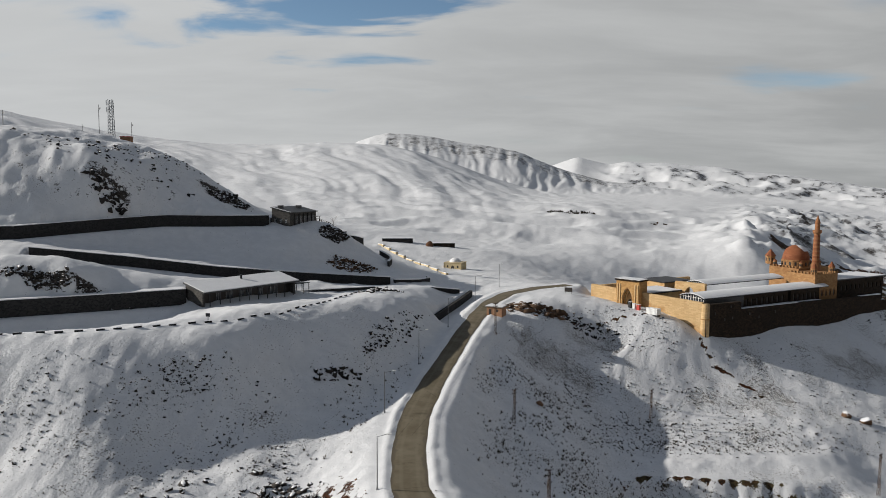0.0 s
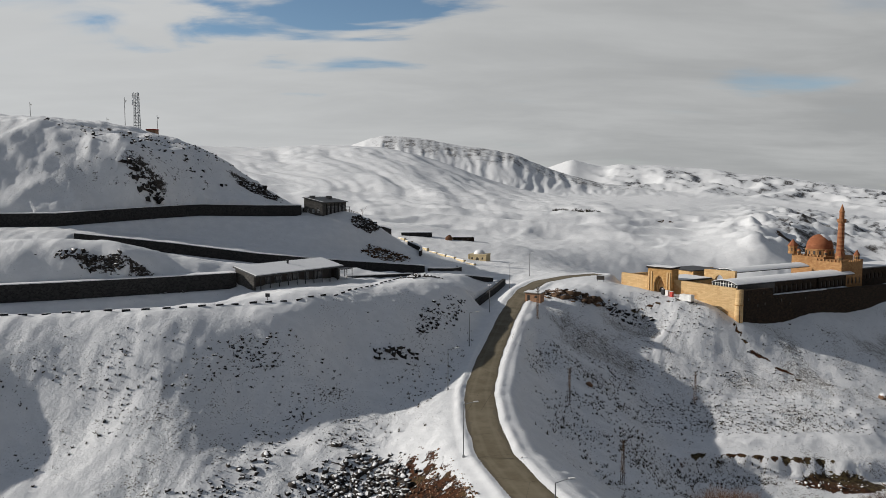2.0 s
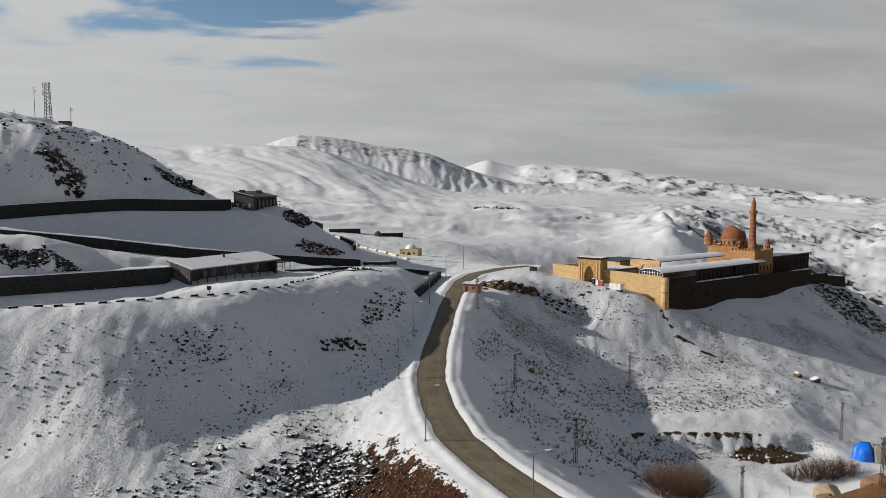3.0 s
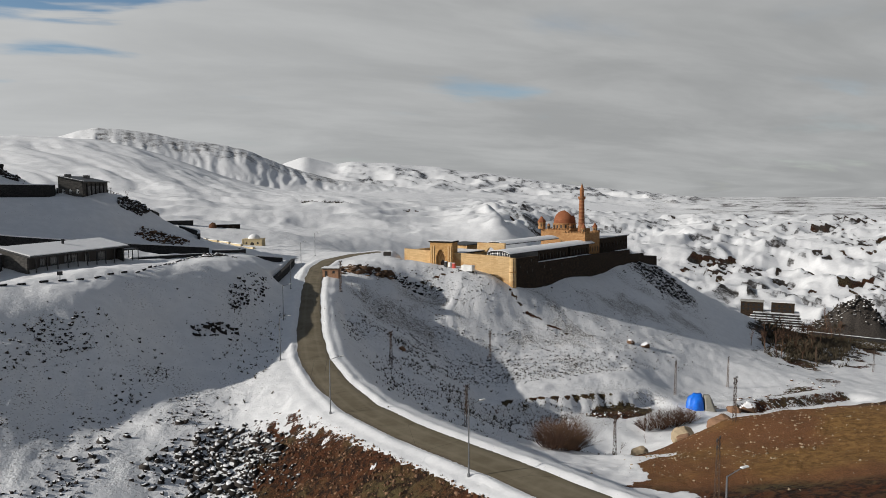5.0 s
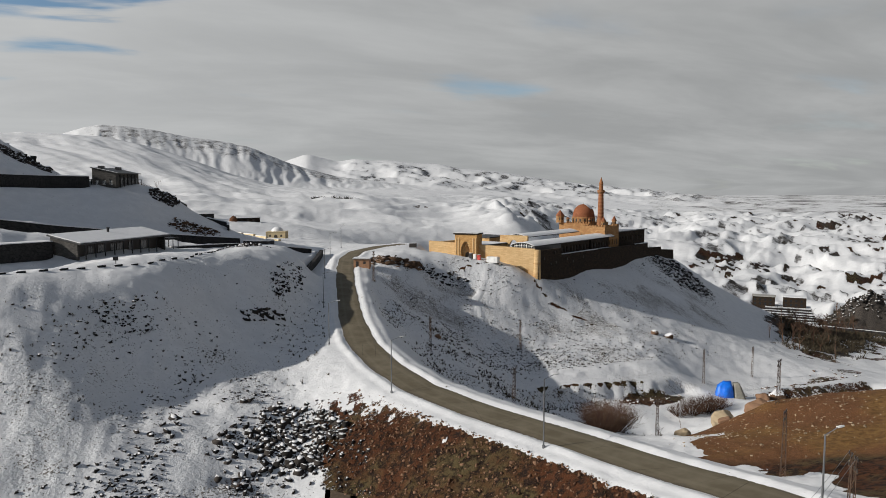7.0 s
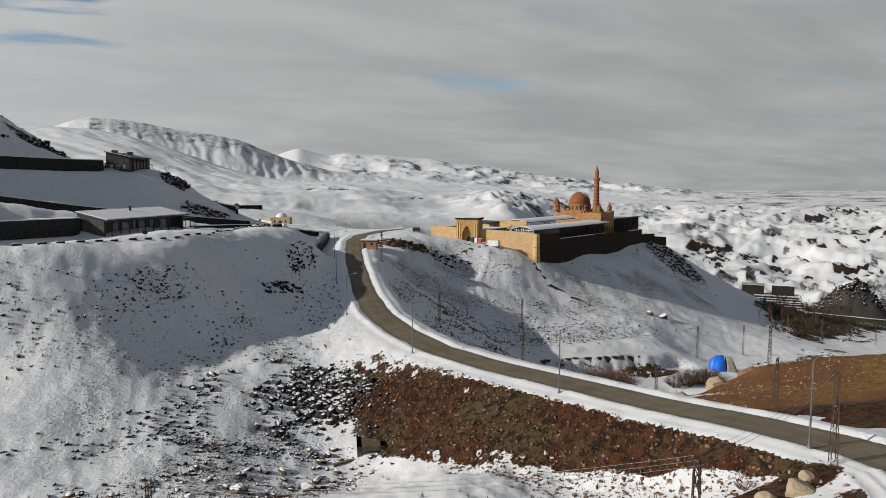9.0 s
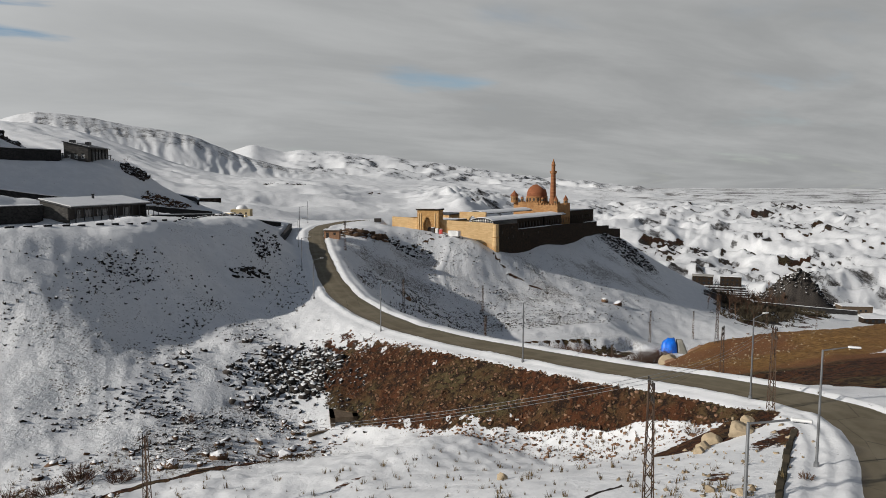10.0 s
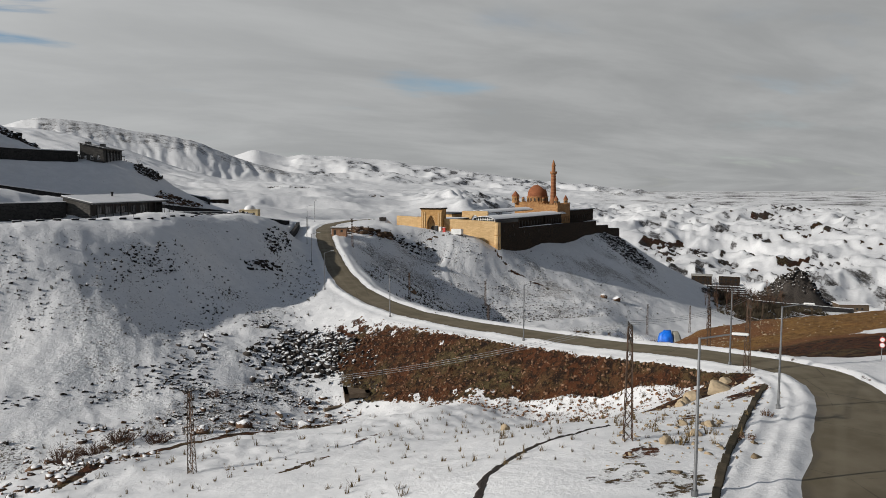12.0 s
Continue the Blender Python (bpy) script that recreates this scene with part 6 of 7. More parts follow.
def cable(a, b, sag):
    """A slack wire between two points."""
    wire = thing("power_cable", "thin slack power cable", "cable", group="power cables")
    cu = bpy.data.curves.new("wire", "CURVE")
    cu.dimensions, cu.bevel_depth, cu.bevel_resolution = "3D", 0.014, 0
    sp = cu.splines.new("POLY")
    sp.points.add(16)
    for k in range(17):
        q = k / 16
        p = Vector(a).lerp(Vector(b), q)
        sp.points[k].co = (p.x, p.y, p.z - sag * 4 * q * (1 - q), 1)
    cu.materials.append(M_STEEL)
    ob = new("wire", cu)
    ob.parent = wire


heads = {i: (POLES[i][0], POLES[i][1], gh(POLES[i][0], POLES[i][1]) + POLES[i][2]) for i in (0, 1, 2)}
for off in (-0.7, 0.0, 0.7):
    shift = Vector((off * 0.5, off * 0.85, 0.3))
    cable(Vector(heads[0]) + shift, Vector(heads[2]) + shift, 1.1)
    cable(Vector(heads[0]) + shift, Vector(heads[1]) + shift, 0.7)

# ---------------------------------------------------------------- mast on the hill
mz = gh(-148, 321)
mast = thing("radio_mast", "grey lattice radio mast with antennas on the hilltop", "mast", Matrix.Translation((-148, 321, mz)))
MT = 36.6 - mz
for k in range(4):
    sx, sy = ((-1, -1), (1, -1), (1, 1), (-1, 1))[k]
    bm = bmesh.new()
    bar(bm, (sx * 1.1, sy * 1.1, -1), (sx * 0.75, sy * 0.75, MT), 0.13)
    part("leg", bm, M_STEEL, mast)
bm = bmesh.new()
for k in range(11):
    z0, z1 = MT * k / 11, MT * (k + 1) / 11
    for j in range(4):
        a_, b_ = ((-1, -1), (1, -1), (1, 1), (-1, 1))[j], ((1, -1), (1, 1), (-1, 1), (-1, -1))[j]
        bar(bm, (a_[0] * 0.95, a_[1] * 0.95, z0), (b_[0] * 0.9, b_[1] * 0.9, z1), 0.07, 3)
        bar(bm, (a_[0] * 0.95, a_[1] * 0.95, z0), (b_[0] * 0.95, b_[1] * 0.95, z0), 0.07, 3)
part("bracing", bm, M_STEEL, mast)
for x, z in ((-1.2, MT - 1.5), (1.2, MT - 1.2), (-1.2, MT - 4.5), (1.2, MT - 5.5), (0.0, MT - 2.5)):
    bm = bmesh.new()
    box(bm, x - 0.25, x + 0.25, -1.5, -1.2, z - 1.1, z + 1.1, bevel=0.04)
    part("antenna", bm, M_WHITE, mast)
for dx, dy, tall in ((-4.5, -2, MT * 0.82), (8.5, 1, MT * 0.6), (-36, -20, 8), (-17, 8, 7)):
    x, y = -148 + dx, 321 + dy
    pole = thing("antenna_pole", "thin steel antenna pole on the hilltop", "mast", Matrix.Translation((x, y, gh(x, y))), "antenna poles")
    bm = bmesh.new()
    cone(bm, 0.16, 0.12, -1, tall, seg=6)
    part("pole", bm, M_STEEL, pole)
    bm = bmesh.new()
    cone(bm, 0.05, 0.5, tall * 0.82, tall * 0.9, 0.5, 0, 8)
    part("dish", bm, M_WHITE, pole)
rz_ = gh(-141, 320)
red_hut = thing("equipment_hut", "small rust-red equipment hut by the mast", "hut", Matrix.Translation((-141, 320, rz_)))
bm = bmesh.new()
box(bm, -2.2, 2.2, -1.5, 1.5, -0.6, 2.0)
part("body", bm, M_REDROCK, red_hut)
bm = bmesh.new()
box(bm, -2.4, 2.4, -1.7, 1.7, 2.0, 2.25)
part("roof", bm, M_REDPAINT, red_hut)

# ---------------------------------------------------------------- ditch wall inside the bend and road sign
ditch = resample([(-36.5, 6.2), (-32.2, 10.4), (-24.3, 16.6), (-14.7, 23.4), (-6, 29.6), (-1.5, 32.5)], 2.4)
gutter = thing("ditch_lining", "brown stone ditch lining beside the road", "ditch", kind="structure")
dz = gh_many(ditch)
for k in range(len(ditch) - 1):
    d = ditch[k + 1] - ditch[k]
    bm = bmesh.new()
    ln = math.hypot(*d)
    box(bm, -0.05, ln + 0.1, -0.26 - 0.06 * math.sin(k * 3.1), 0.24 + 0.07 * math.sin(k * 1.9), -0.6, 0.16 + 0.05 * math.sin(k * 2.1), on_line(ditch[k][0], ditch[k][1], (dz[k] + dz[k + 1]) / 2, d[0], d[1]), bevel=0.05)
    part("stone_slab", bm, M_TUFT, gutter)
for x, y in ((26, 38),):
    sign = thing("road_sign", "two round red-rimmed road signs on a post", "road sign", on_line(x, y, gh(x, y), 0.7, -0.7))
    bm = bmesh.new()
    cone(bm, 0.05, 0.05, -0.4, 3.0, seg=8)
    part("post", bm, M_STEEL, sign)
    for z in (2.6, 1.9):
        bm = bmesh.new()
        cone(bm, 0.34, 0.34, -0.02, 0.02, seg=20, m=Matrix.Translation((0, -0.08, z)) @ Matrix.Rotation(radians(90), 4, "X"))
        disc = part("disc", bm, M_REDPAINT, sign)
        bm = bmesh.new()
        cone(bm, 0.26, 0.26, -0.02, 0.02, seg=20, m=Matrix.Translation((0, -0.1, z)) @ Matrix.Rotation(radians(90), 4, "X"))
        part("face", bm, M_WHITE, disc)


# ---------------------------------------------------------------- thawed water channel across the near slope
channel = resample([(-43.5, 17.5), (-41, 20.6), (-39.2, 23.2), (-36.2, 25.4), (-34.2, 26.9), (-31.9, 28.0), (-30.1, 28.3), (-28, 28.9), (-26.1, 29.7), (-23.1, 30.2)], 0.45)
cz = gh_many(channel)
cd = np.gradient(channel, axis=0)
cd /= np.linalg.norm(cd, axis=1)[:, None]
verts, faces = [], []
for k in range(len(channel)):
    nx_, ny_ = cd[k, 1], -cd[k, 0]
    half = (0.09 + 0.17 * smooth(0, 1, 1 - k / len(channel))) * (0.85 + 0.4 * math.sin(k * 1.3) * math.sin(k * 0.37))
    for c, up_ in ((-1.7, -0.06), (-1.0, 0.07 + 0.04 * math.sin(k * 2.2)), (-0.45, 0.05), (0.5, 0.04), (1.0, 0.06 + 0.04 * math.sin(k * 1.7 + 1)), (1.6, -0.06)):
        verts.append((channel[k][0] + nx_ * half * c, channel[k][1] + ny_ * half * c, cz[k] + up_))
faces = [(6 * k + j, 6 * k + j + 1, 6 * k + j + 7, 6 * k + j + 6) for k in range(len(channel) - 1) for j in range(5)]
M_MUD = varied("wet_brown_mud", (0.016, 0.011, 0.008), (0.06, 0.04, 0.025), 2.5, 0.7, 0, 0.6, 0.08)
tagged(mesh_object("water_channel", verts, faces, M_MUD, flat=False), "dark muddy water channel winding through the snow", "channel", kind="structure")


# ---------------------------------------------------------------- rocks
def snowy_rock(name, dark, light, snow_from=0.55, spread=0.5):
    """Rock with snow lying on the faces that look up."""
    def build(n):
        p = place(n)
        geo = n.add("ShaderNodeNewGeometry")
        lift = n.add("ShaderNodeSeparateXYZ", None, i0=geo["Normal"])[2]
        a, b = n.noise(p, 0.8, 4, 0.6), n.noise(p, 5.0, 5, 0.65)
        pick = n.math("ADD", n.math("MULTIPLY", geo["Random Per Island"], spread), n.math("MULTIPLY", n.math("ADD", a, b), 0.35))
        rock = n.mix(n.step(pick, 0.25, 0.85), (*dark, 1), (*light, 1))
        cover = n.step(n.math("ADD", lift, n.math("MULTIPLY", n.math("SUBTRACT", a, 0.5), 0.6)), snow_from, snow_from + 0.06)
        return bsdf(n, n.mix(cover, rock, SNOW_B), 0.88, 0.0, b, 0.5, 0.1)
    return material(name, build)


M_SNOWROCK = snowy_rock("snow_dusted_rock", (0.010, 0.0095, 0.009), (0.05, 0.043, 0.038), 0.8)
M_SNOWREDROCK = snowy_rock("snow_dusted_red_rock", (0.03, 0.019, 0.013), (0.12, 0.072, 0.045), 0.66)
M_BAREROCK = snowy_rock("bare_tan_rock", (0.16, 0.12, 0.075), (0.36, 0.285, 0.19), 1.3)
M_EARTHROCK = snowy_rock("earthy_stone", (0.07, 0.034, 0.02), (0.22, 0.13, 0.08), 1.3)
M_SLABROCK = snowy_rock("brown_slab_rock", (0.035, 0.022, 0.015), (0.16, 0.1, 0.062), 0.93)
M_DARKROCK = snowy_rock("dark_outcrop_rock", (0.012, 0.0115, 0.011), (0.055, 0.048, 0.042), 0.78)


def rock_shape(seed, points=11, flat=1.0):
    """Vertices and triangles of an angular block of about unit radius: the hull of a few random points."""
    rnd = random.Random(seed)
    bm = bmesh.new()
    for _ in range(points):
        d = Vector((rnd.gauss(0, 1), rnd.gauss(0, 1), rnd.gauss(0, 1))).normalized() * rnd.uniform(0.75, 1.05)
        bm.verts.new((d.x, d.y, d.z * flat))
    hull = bmesh.ops.convex_hull(bm, input=bm.verts)
    bmesh.ops.delete(bm, geom=hull["geom_interior"], context="VERTS")
    bmesh.ops.triangulate(bm, faces=bm.faces)
    bmesh.ops.recalc_face_normals(bm, faces=bm.faces)
    bm.verts.index_update()
    verts = np.array([v.co[:] for v in bm.verts])
    faces = np.array([[v.index for v in f.verts] for f in bm.faces])
    bm.free()
    return verts, faces


def many(name, shapes, places, mat, label, category, smooth_shade=False):
    """One object of kind stuff: every place is x, y, z, size, turn, stretch."""
    vs, fs, at = [], [], 0
    for k, (x, y, z, size, turn, stretch) in enumerate(places):
        v, f = shapes[k % len(shapes)]
        c, s = math.cos(turn), math.sin(turn)
        q = v * (size * stretch, size / stretch, size)
        vs.append(np.stack([q[:, 0] * c - q[:, 1] * s + x, q[:, 0] * s + q[:, 1] * c + y, q[:, 2] + z], 1))
        fs.append(f + at)
        at += len(v)
    vs, fs = np.concatenate(vs), np.concatenate(fs)
    me = bpy.data.meshes.new(name)
    me.vertices.add(len(vs))
    me.vertices.foreach_set("co", vs.ravel())
    me.loops.add(fs.size)
    me.loops.foreach_set("vertex_index", fs.ravel().astype(np.int32))
    me.polygons.add(len(fs))
    me.polygons.foreach_set("loop_start", (np.arange(len(fs)) * 3).astype(np.int32))
    me.update(calc_edges=True)
    if smooth_shade:
        me.shade_smooth()
    me.materials.append(mat)
    return tagged(new(name, me), label, category, kind="stuff")


rng = np.random.default_rng(7)


def scatter(n, cx, cy, rx, ry, turn=0.0, keep=None):
    """n random places in a soft ellipse."""
    q, a_ = np.sqrt(rng.random(n)) * np.where(rng.random(n) < 0.2, 1.25, 1.0), rng.random(n) * 2 * np.pi
    px, py = q * np.cos(a_) * rx, q * np.sin(a_) * ry
    c, s = math.cos(radians(turn)), math.sin(radians(turn))
    pts = np.stack([cx + px * c - py * s, cy + px * s + py * c], 1)
    if keep is not None:
        pts = pts[keep(pts[:, 0], pts[:, 1])]
    return pts


def rows_for(pts, lo, hi, sink=0.25, power=2.0):
    size = lo + (hi - lo) * rng.random(len(pts)) ** power
    z = gh_many(pts)
    return list(zip(pts[:, 0], pts[:, 1], z - size * sink * 0.2, size, rng.random(len(pts)) * 6.28, 0.75 + 0.6 * rng.random(len(pts))))


clear_of_road = lambda x, y: np.abs(to_road(x, y)[0]) > 6.2
patchy = lambda x, y: (np.abs(to_road(x, y)[0]) > 6.2) & (fbm(x / 11, y / 11, 3, 77) > 0.02 + 0.25 * np.sin(x * 91.7 + y * 57.3))
SMALL = [rock_shape(k, 8) for k in range(12)]
MIDDLE = [rock_shape(20 + k, 7 + k % 3, 0.95) for k in range(14)]

# scree below the lit shoulder: a dark pile of angular snow-capped blocks
pile = np.r_[scatter(330, -26, 112, 5.5, 10, 8, clear_of_road), scatter(260, -31, 109, 8, 8, 0, clear_of_road), scatter(300, -34, 112, 14, 12, 10, patchy)]
many("scree", MIDDLE, rows_for(pile, 0.22, 1.3, 0.4, 2.4), M_SNOWROCK, "pile of dark angular rocks dusted with snow", "scree")
loose = np.r_[scatter(900, -40, 106, 15, 10, 15, patchy), scatter(900, -58, 95, 26, 8, 12, patchy), scatter(250, -22, 104, 4, 14, 0, clear_of_road)]
many("loose_stones", SMALL, rows_for(loose, 0.1, 0.6), M_SNOWROCK, "loose dark stones half buried in snow", "stones")
bed = np.r_[scatter(260, -46, 86, 18, 6, 5), scatter(120, -68, 76, 13, 7, 20), scatter(90, -30, 92, 5, 6, 0)]
many("stream_stones", MIDDLE, rows_for(bed, 0.15, 1.0, 0.4, 3.2), M_SNOWREDROCK, "red-brown boulders with snow caps along the stream bed", "stones")
# stones on the bare embankment
face = scatter(2600, -9, 76, 9, 36, 14, lambda x, y: (to_road(x, y)[0] < -7.2) & (y > 42))
many("embankment_stones", SMALL, rows_for(face, 0.08, 0.42), M_EARTHROCK, "stones scattered on the bare earth embankment", "stones")
# stones and rubble over the grazing ground
field = np.r_[scatter(420, 86, 92, 56, 22, 14, lambda x, y: np.abs(to_road(x, y)[0]) > 9), scatter(500, 55, 92, 20, 14, 20, lambda x, y: np.abs(to_road(x, y)[0]) > 9)]
many("field_stones", SMALL, rows_for(field, 0.08, 0.36, 0.25, 2.6), M_BAREROCK, "pale stones scattered over brown pasture", "stones")
near = np.r_[scatter(150, -8, 33, 16, 6, 25, clear_of_road), scatter(120, -24, 21, 8, 5, 30, clear_of_road)]
many("verge_stones", SMALL, rows_for(near, 0.08, 0.4), M_BAREROCK, "small pale stones in the snow by the bend", "stones")
# dark stones showing through the snow on the slopes
slope = np.r_[scatter(900, -62, 128, 34, 14, 14, patchy), scatter(900, -44, 130, 18, 18, 30, patchy), scatter(220, -24, 160, 12, 26, -25, patchy), scatter(200, -80, 122, 10, 14, 0, patchy)]
many("slope_stones", SMALL, rows_for(slope, 0.1, 0.48, 0.3, 3.0), M_SNOWROCK, "dark stones showing through snow on the slope", "stones")
right = np.r_[scatter(1700, 62, 222, 36, 28, 25, patchy), scatter(1100, 110, 225, 50, 24, 22, patchy), scatter(500, 190, 282, 22, 20, 30), scatter(700, 75, 190, 40, 10, 10)]
right = right[~((right[:, 0] - 89.4) * -0.489 + (right[:, 1] - 240) * 0.872 > -1.5) | ((right[:, 0] - 89.4) * 0.872 + (right[:, 1] - 240) * 0.489 < -1.5)]
many("hill_stones", SMALL, rows_for(right, 0.12, 0.6, 0.3, 2.5), M_SNOWROCK, "dark stones and clods in the snow below the palace", "stones")
cut = np.r_[scatter(60, 80, 159, 14, 3.5, 6), scatter(40, 140, 170, 18, 4, 12), scatter(60, 178, 182, 24, 6, 15)]
many("bank_rocks", MIDDLE, rows_for(cut, 0.15, 1.1, 0.5, 3.2), M_SNOWREDROCK, "red-brown rocks along the cut bank", "stones")


def outcrop(cx, cy, rx, ry, turn, n, lo, hi, label, mat, sink=0.35):
    pts = scatter(n, cx, cy, rx, ry, turn, clear_of_road)
    many("rock_outcrop", MIDDLE, rows_for(pts, lo, hi, sink, 1.3), mat, label, "outcrop")


outcrop(-24.5, 161.5, 6, 2.0, 35, 36, 0.4, 1.5, "dark rock band standing out of the shaded slope", M_DARKROCK)
outcrop(-13, 194, 3.2, 20, -20, 150, 0.15, 0.8, "dark broken rock along the spur", M_DARKROCK)
outcrop(-20, 222, 5, 9, -25, 40, 0.5, 1.6, "dark rocks below the terrace corner", M_DARKROCK)
outcrop(-51, 142, 6, 3.5, 20, 60, 0.15, 0.65, "small rock outcrop on the slope", M_SNOWROCK)
SLABS = [rock_shape(90 + k, 12, 0.4) for k in range(8)]
knoll_ = np.r_[scatter(60, 29, 239, 9, 4, -8, clear_of_road), scatter(16, 38, 240, 4, 2, 0)]
many("rock_outcrop", SLABS, rows_for(knoll_, 0.9, 3.4, 0.3, 1.4), M_SLABROCK, "brown slabby rock knoll beside the road saddle", "outcrop")
outcrop(50, 239, 10, 3.5, -5, 50, 0.5, 1.3, "grey rocks below the gate path", M_SNOWROCK)
outcrop(-96, 176.5, 14, 1.8, 12, 130, 0.25, 1.1, "dark rocks below the ramp wall", M_DARKROCK)
outcrop(-33, 261, 9, 4, 32, 110, 0.35, 1.6, "brown and black rocks above the ramp wall", M_SNOWREDROCK)
outcrop(-42.5, 277, 4, 8, -25, 90, 0.5, 1.7, "dark rock face below the house terrace", M_DARKROCK)
outcrop(-113, 241, 6, 2.6, 10, 70, 0.4, 1.7, "dark cliff on the hillside", M_DARKROCK)
outcrop(-86, 288, 8, 5, 35, 110, 0.4, 1.8, "dark broken crags at the hill's nose", M_DARKROCK)
outcrop(-125, 262, 26, 14, 20, 120, 0.3, 1.2, "scattered rocks on the hilltop", M_DARKROCK)
outcrop(-112, 287, 18, 6, 30, 80, 0.25, 0.9, "rocky crest of the hill", M_DARKROCK)
outcrop(196, 286, 16, 12, 30, 150, 0.5, 1.9, "dark rocks at the end of the palace spur", M_DARKROCK)
outcrop(-64, 66, 9, 4, 30, 80, 0.2, 0.95, "tan boulders at the near gully", M_SNOWREDROCK)

outcrop(392, 332, 26, 9, -40, 260, 0.5, 2.2, "dark jagged crag face above the village", M_DARKROCK)

def boulder_shape(seed):
    """A weathered boulder: a faceted block with worn edges and an uneven surface."""
    rnd = random.Random(seed)
    cuts_ = [(Vector((rnd.gauss(0, 1), rnd.gauss(0, 1), rnd.gauss(0, 0.8))).normalized(), rnd.uniform(0.62, 0.9)) for _ in range(9)]
    bm = bmesh.new()
    bmesh.ops.create_icosphere(bm, subdivisions=4, radius=1.0)
    off = Vector((seed * 3.7, seed * 1.3, 0))
    for v in bm.verts:
        p = v.co.copy()
        for d, h in cuts_:
            over = p.dot(d) - h
            if over > 0:
                p -= d * over * 0.9
        p *= 1 + 0.09 * noise.noise(p * 2.2 + off) + 0.05 * noise.noise(p * 6.0 + off)
        v.co = Vector((p.x, p.y, p.z * 0.8))
    verts = np.array([v.co[:] for v in bm.verts])
    faces = np.array([[v.index for v in f.verts] for f in bm.faces])
    bm.free()
    return verts, faces


BIG = [boulder_shape(70 + k) for k in range(6)]

# single boulders
for x, y, s, mat_, lab in ((-5.2, 38.5, 1.0, M_BAREROCK, "large tan boulder in the cut bank"), (-2.6, 37.4, 1.25, M_BAREROCK, "large tan boulder in the cut bank"), (-7.6, 37.2, 0.75, M_BAREROCK, "tan boulder in the cut bank"),
                           (-9.2, 36.2, 0.6, M_BAREROCK, "tan boulder in the cut bank"), (0.6, 39.4, 0.7, M_BAREROCK, "tan boulder in the cut bank"),
                           (-26.3, 20.3, 0.55, M_BAREROCK, "tan boulder sitting in the snow"), (-22.4, 21.2, 0.5, M_BAREROCK, "tan boulder sitting in the snow"), (-19.6, 22.6, 0.45, M_BAREROCK, "tan boulder sitting in the snow"), (-20.6, 24.4, 0.4, M_BAREROCK, "tan boulder sitting in the snow"),
                           (-25.4, 43.5, 0.6, M_BAREROCK, "tan boulder sitting in the snow"), (-35, 85.5, 1.1, M_SNOWREDROCK, "red-brown boulder by the stream"), (-44, 83.6, 1.2, M_SNOWREDROCK, "snow-capped boulder by the stream"), (-50, 80, 1.0, M_SNOWREDROCK, "red-brown boulder by the stream"),
                           (25.5, 182.4, 1.0, M_EARTHROCK, "lone red-brown boulder on the slope"), (78, 120, 3.0, M_EARTHROCK, "big rounded red boulder by the pasture"), (66, 117.5, 2.8, M_BAREROCK, "big tan rock by the pasture"), (69, 121, 2.4, M_BAREROCK, "big tan rock by the pasture"), (62, 113, 1.5, M_EARTHROCK, "red-brown rock at the pasture edge"), (113, 152, 2.2, M_EARTHROCK, "red boulder beside the shelter"), (119, 153, 2.8, M_SNOWREDROCK, "snow-capped boulder beside the shelter"),
                           (124, 214, 1.6, M_SNOWREDROCK, "rock on the lower palace slope"), (129, 212, 1.9, M_SNOWREDROCK, "rock on the lower palace slope"), (52, 114, 1.8, M_BAREROCK, "tan rock by the gully")):
    v, f = BIG[int(abs(x * 3 + y)) % 6]
    boulder = mesh_object("boulder", v, f, mat_)
    boulder.matrix_world = Matrix.Translation((x, y, gh(x, y) + s * 0.22)) @ Matrix.Rotation(x * 1.7, 4, "Z") @ Matrix.Scale(s, 4)
    tagged(boulder, lab, "boulder", "boulders")


# ---------------------------------------------------------------- scrub, grass and bushes
def tuft_shape(seed, blades, spread, width):
    """A clump of thin blades that fan out of one root."""
    rnd = random.Random(seed)
    v, f = [], []
    for k in range(blades):
        a_, lean = rnd.uniform(0, 6.28), rnd.uniform(0.15, spread)
        h = rnd.uniform(0.5, 1.0)
        px, py = 0.15 * math.cos(a_ * 3), 0.15 * math.sin(a_ * 3)
        sx, sy = -math.sin(a_) * width, math.cos(a_) * width
        n = len(v)
        v += [(px - sx, py - sy, -0.1), (px + sx, py + sy, -0.1), (px + lean * math.cos(a_), py + lean * math.sin(a_), h)]
        f.append((n, n + 1, n + 2))
    return np.array(v), np.array(f)


M_TURF = varied("withered_turf", (0.05, 0.033, 0.016), (0.12, 0.085, 0.038), 0.3, 0.9, 0, 0.1)
SCRUB = [tuft_shape(k, 11, 0.9, 0.1) for k in range(8)]
GRASS = [tuft_shape(50 + k, 13, 0.6, 0.045) for k in range(8)]
scrub = np.r_[scatter(420, 52, 158, 14, 5, 12), scatter(300, 72, 186, 30, 5, 8), scatter(2000, 22, 165, 14, 44, -4, patchy), scatter(1300, 42, 192, 30, 18, 20, patchy), scatter(700, 38, 140, 12, 26, 10, clear_of_road),
              scatter(500, -52, 128, 30, 16, 15, patchy), scatter(260, -14, 168, 8, 30, -10, clear_of_road), scatter(500, 90, 200, 50, 14, 14)]
many("scrub", SCRUB, rows_for(scrub, 0.2, 0.8), M_TUFT, "dark winter scrub poking out of the snow", "scrub")
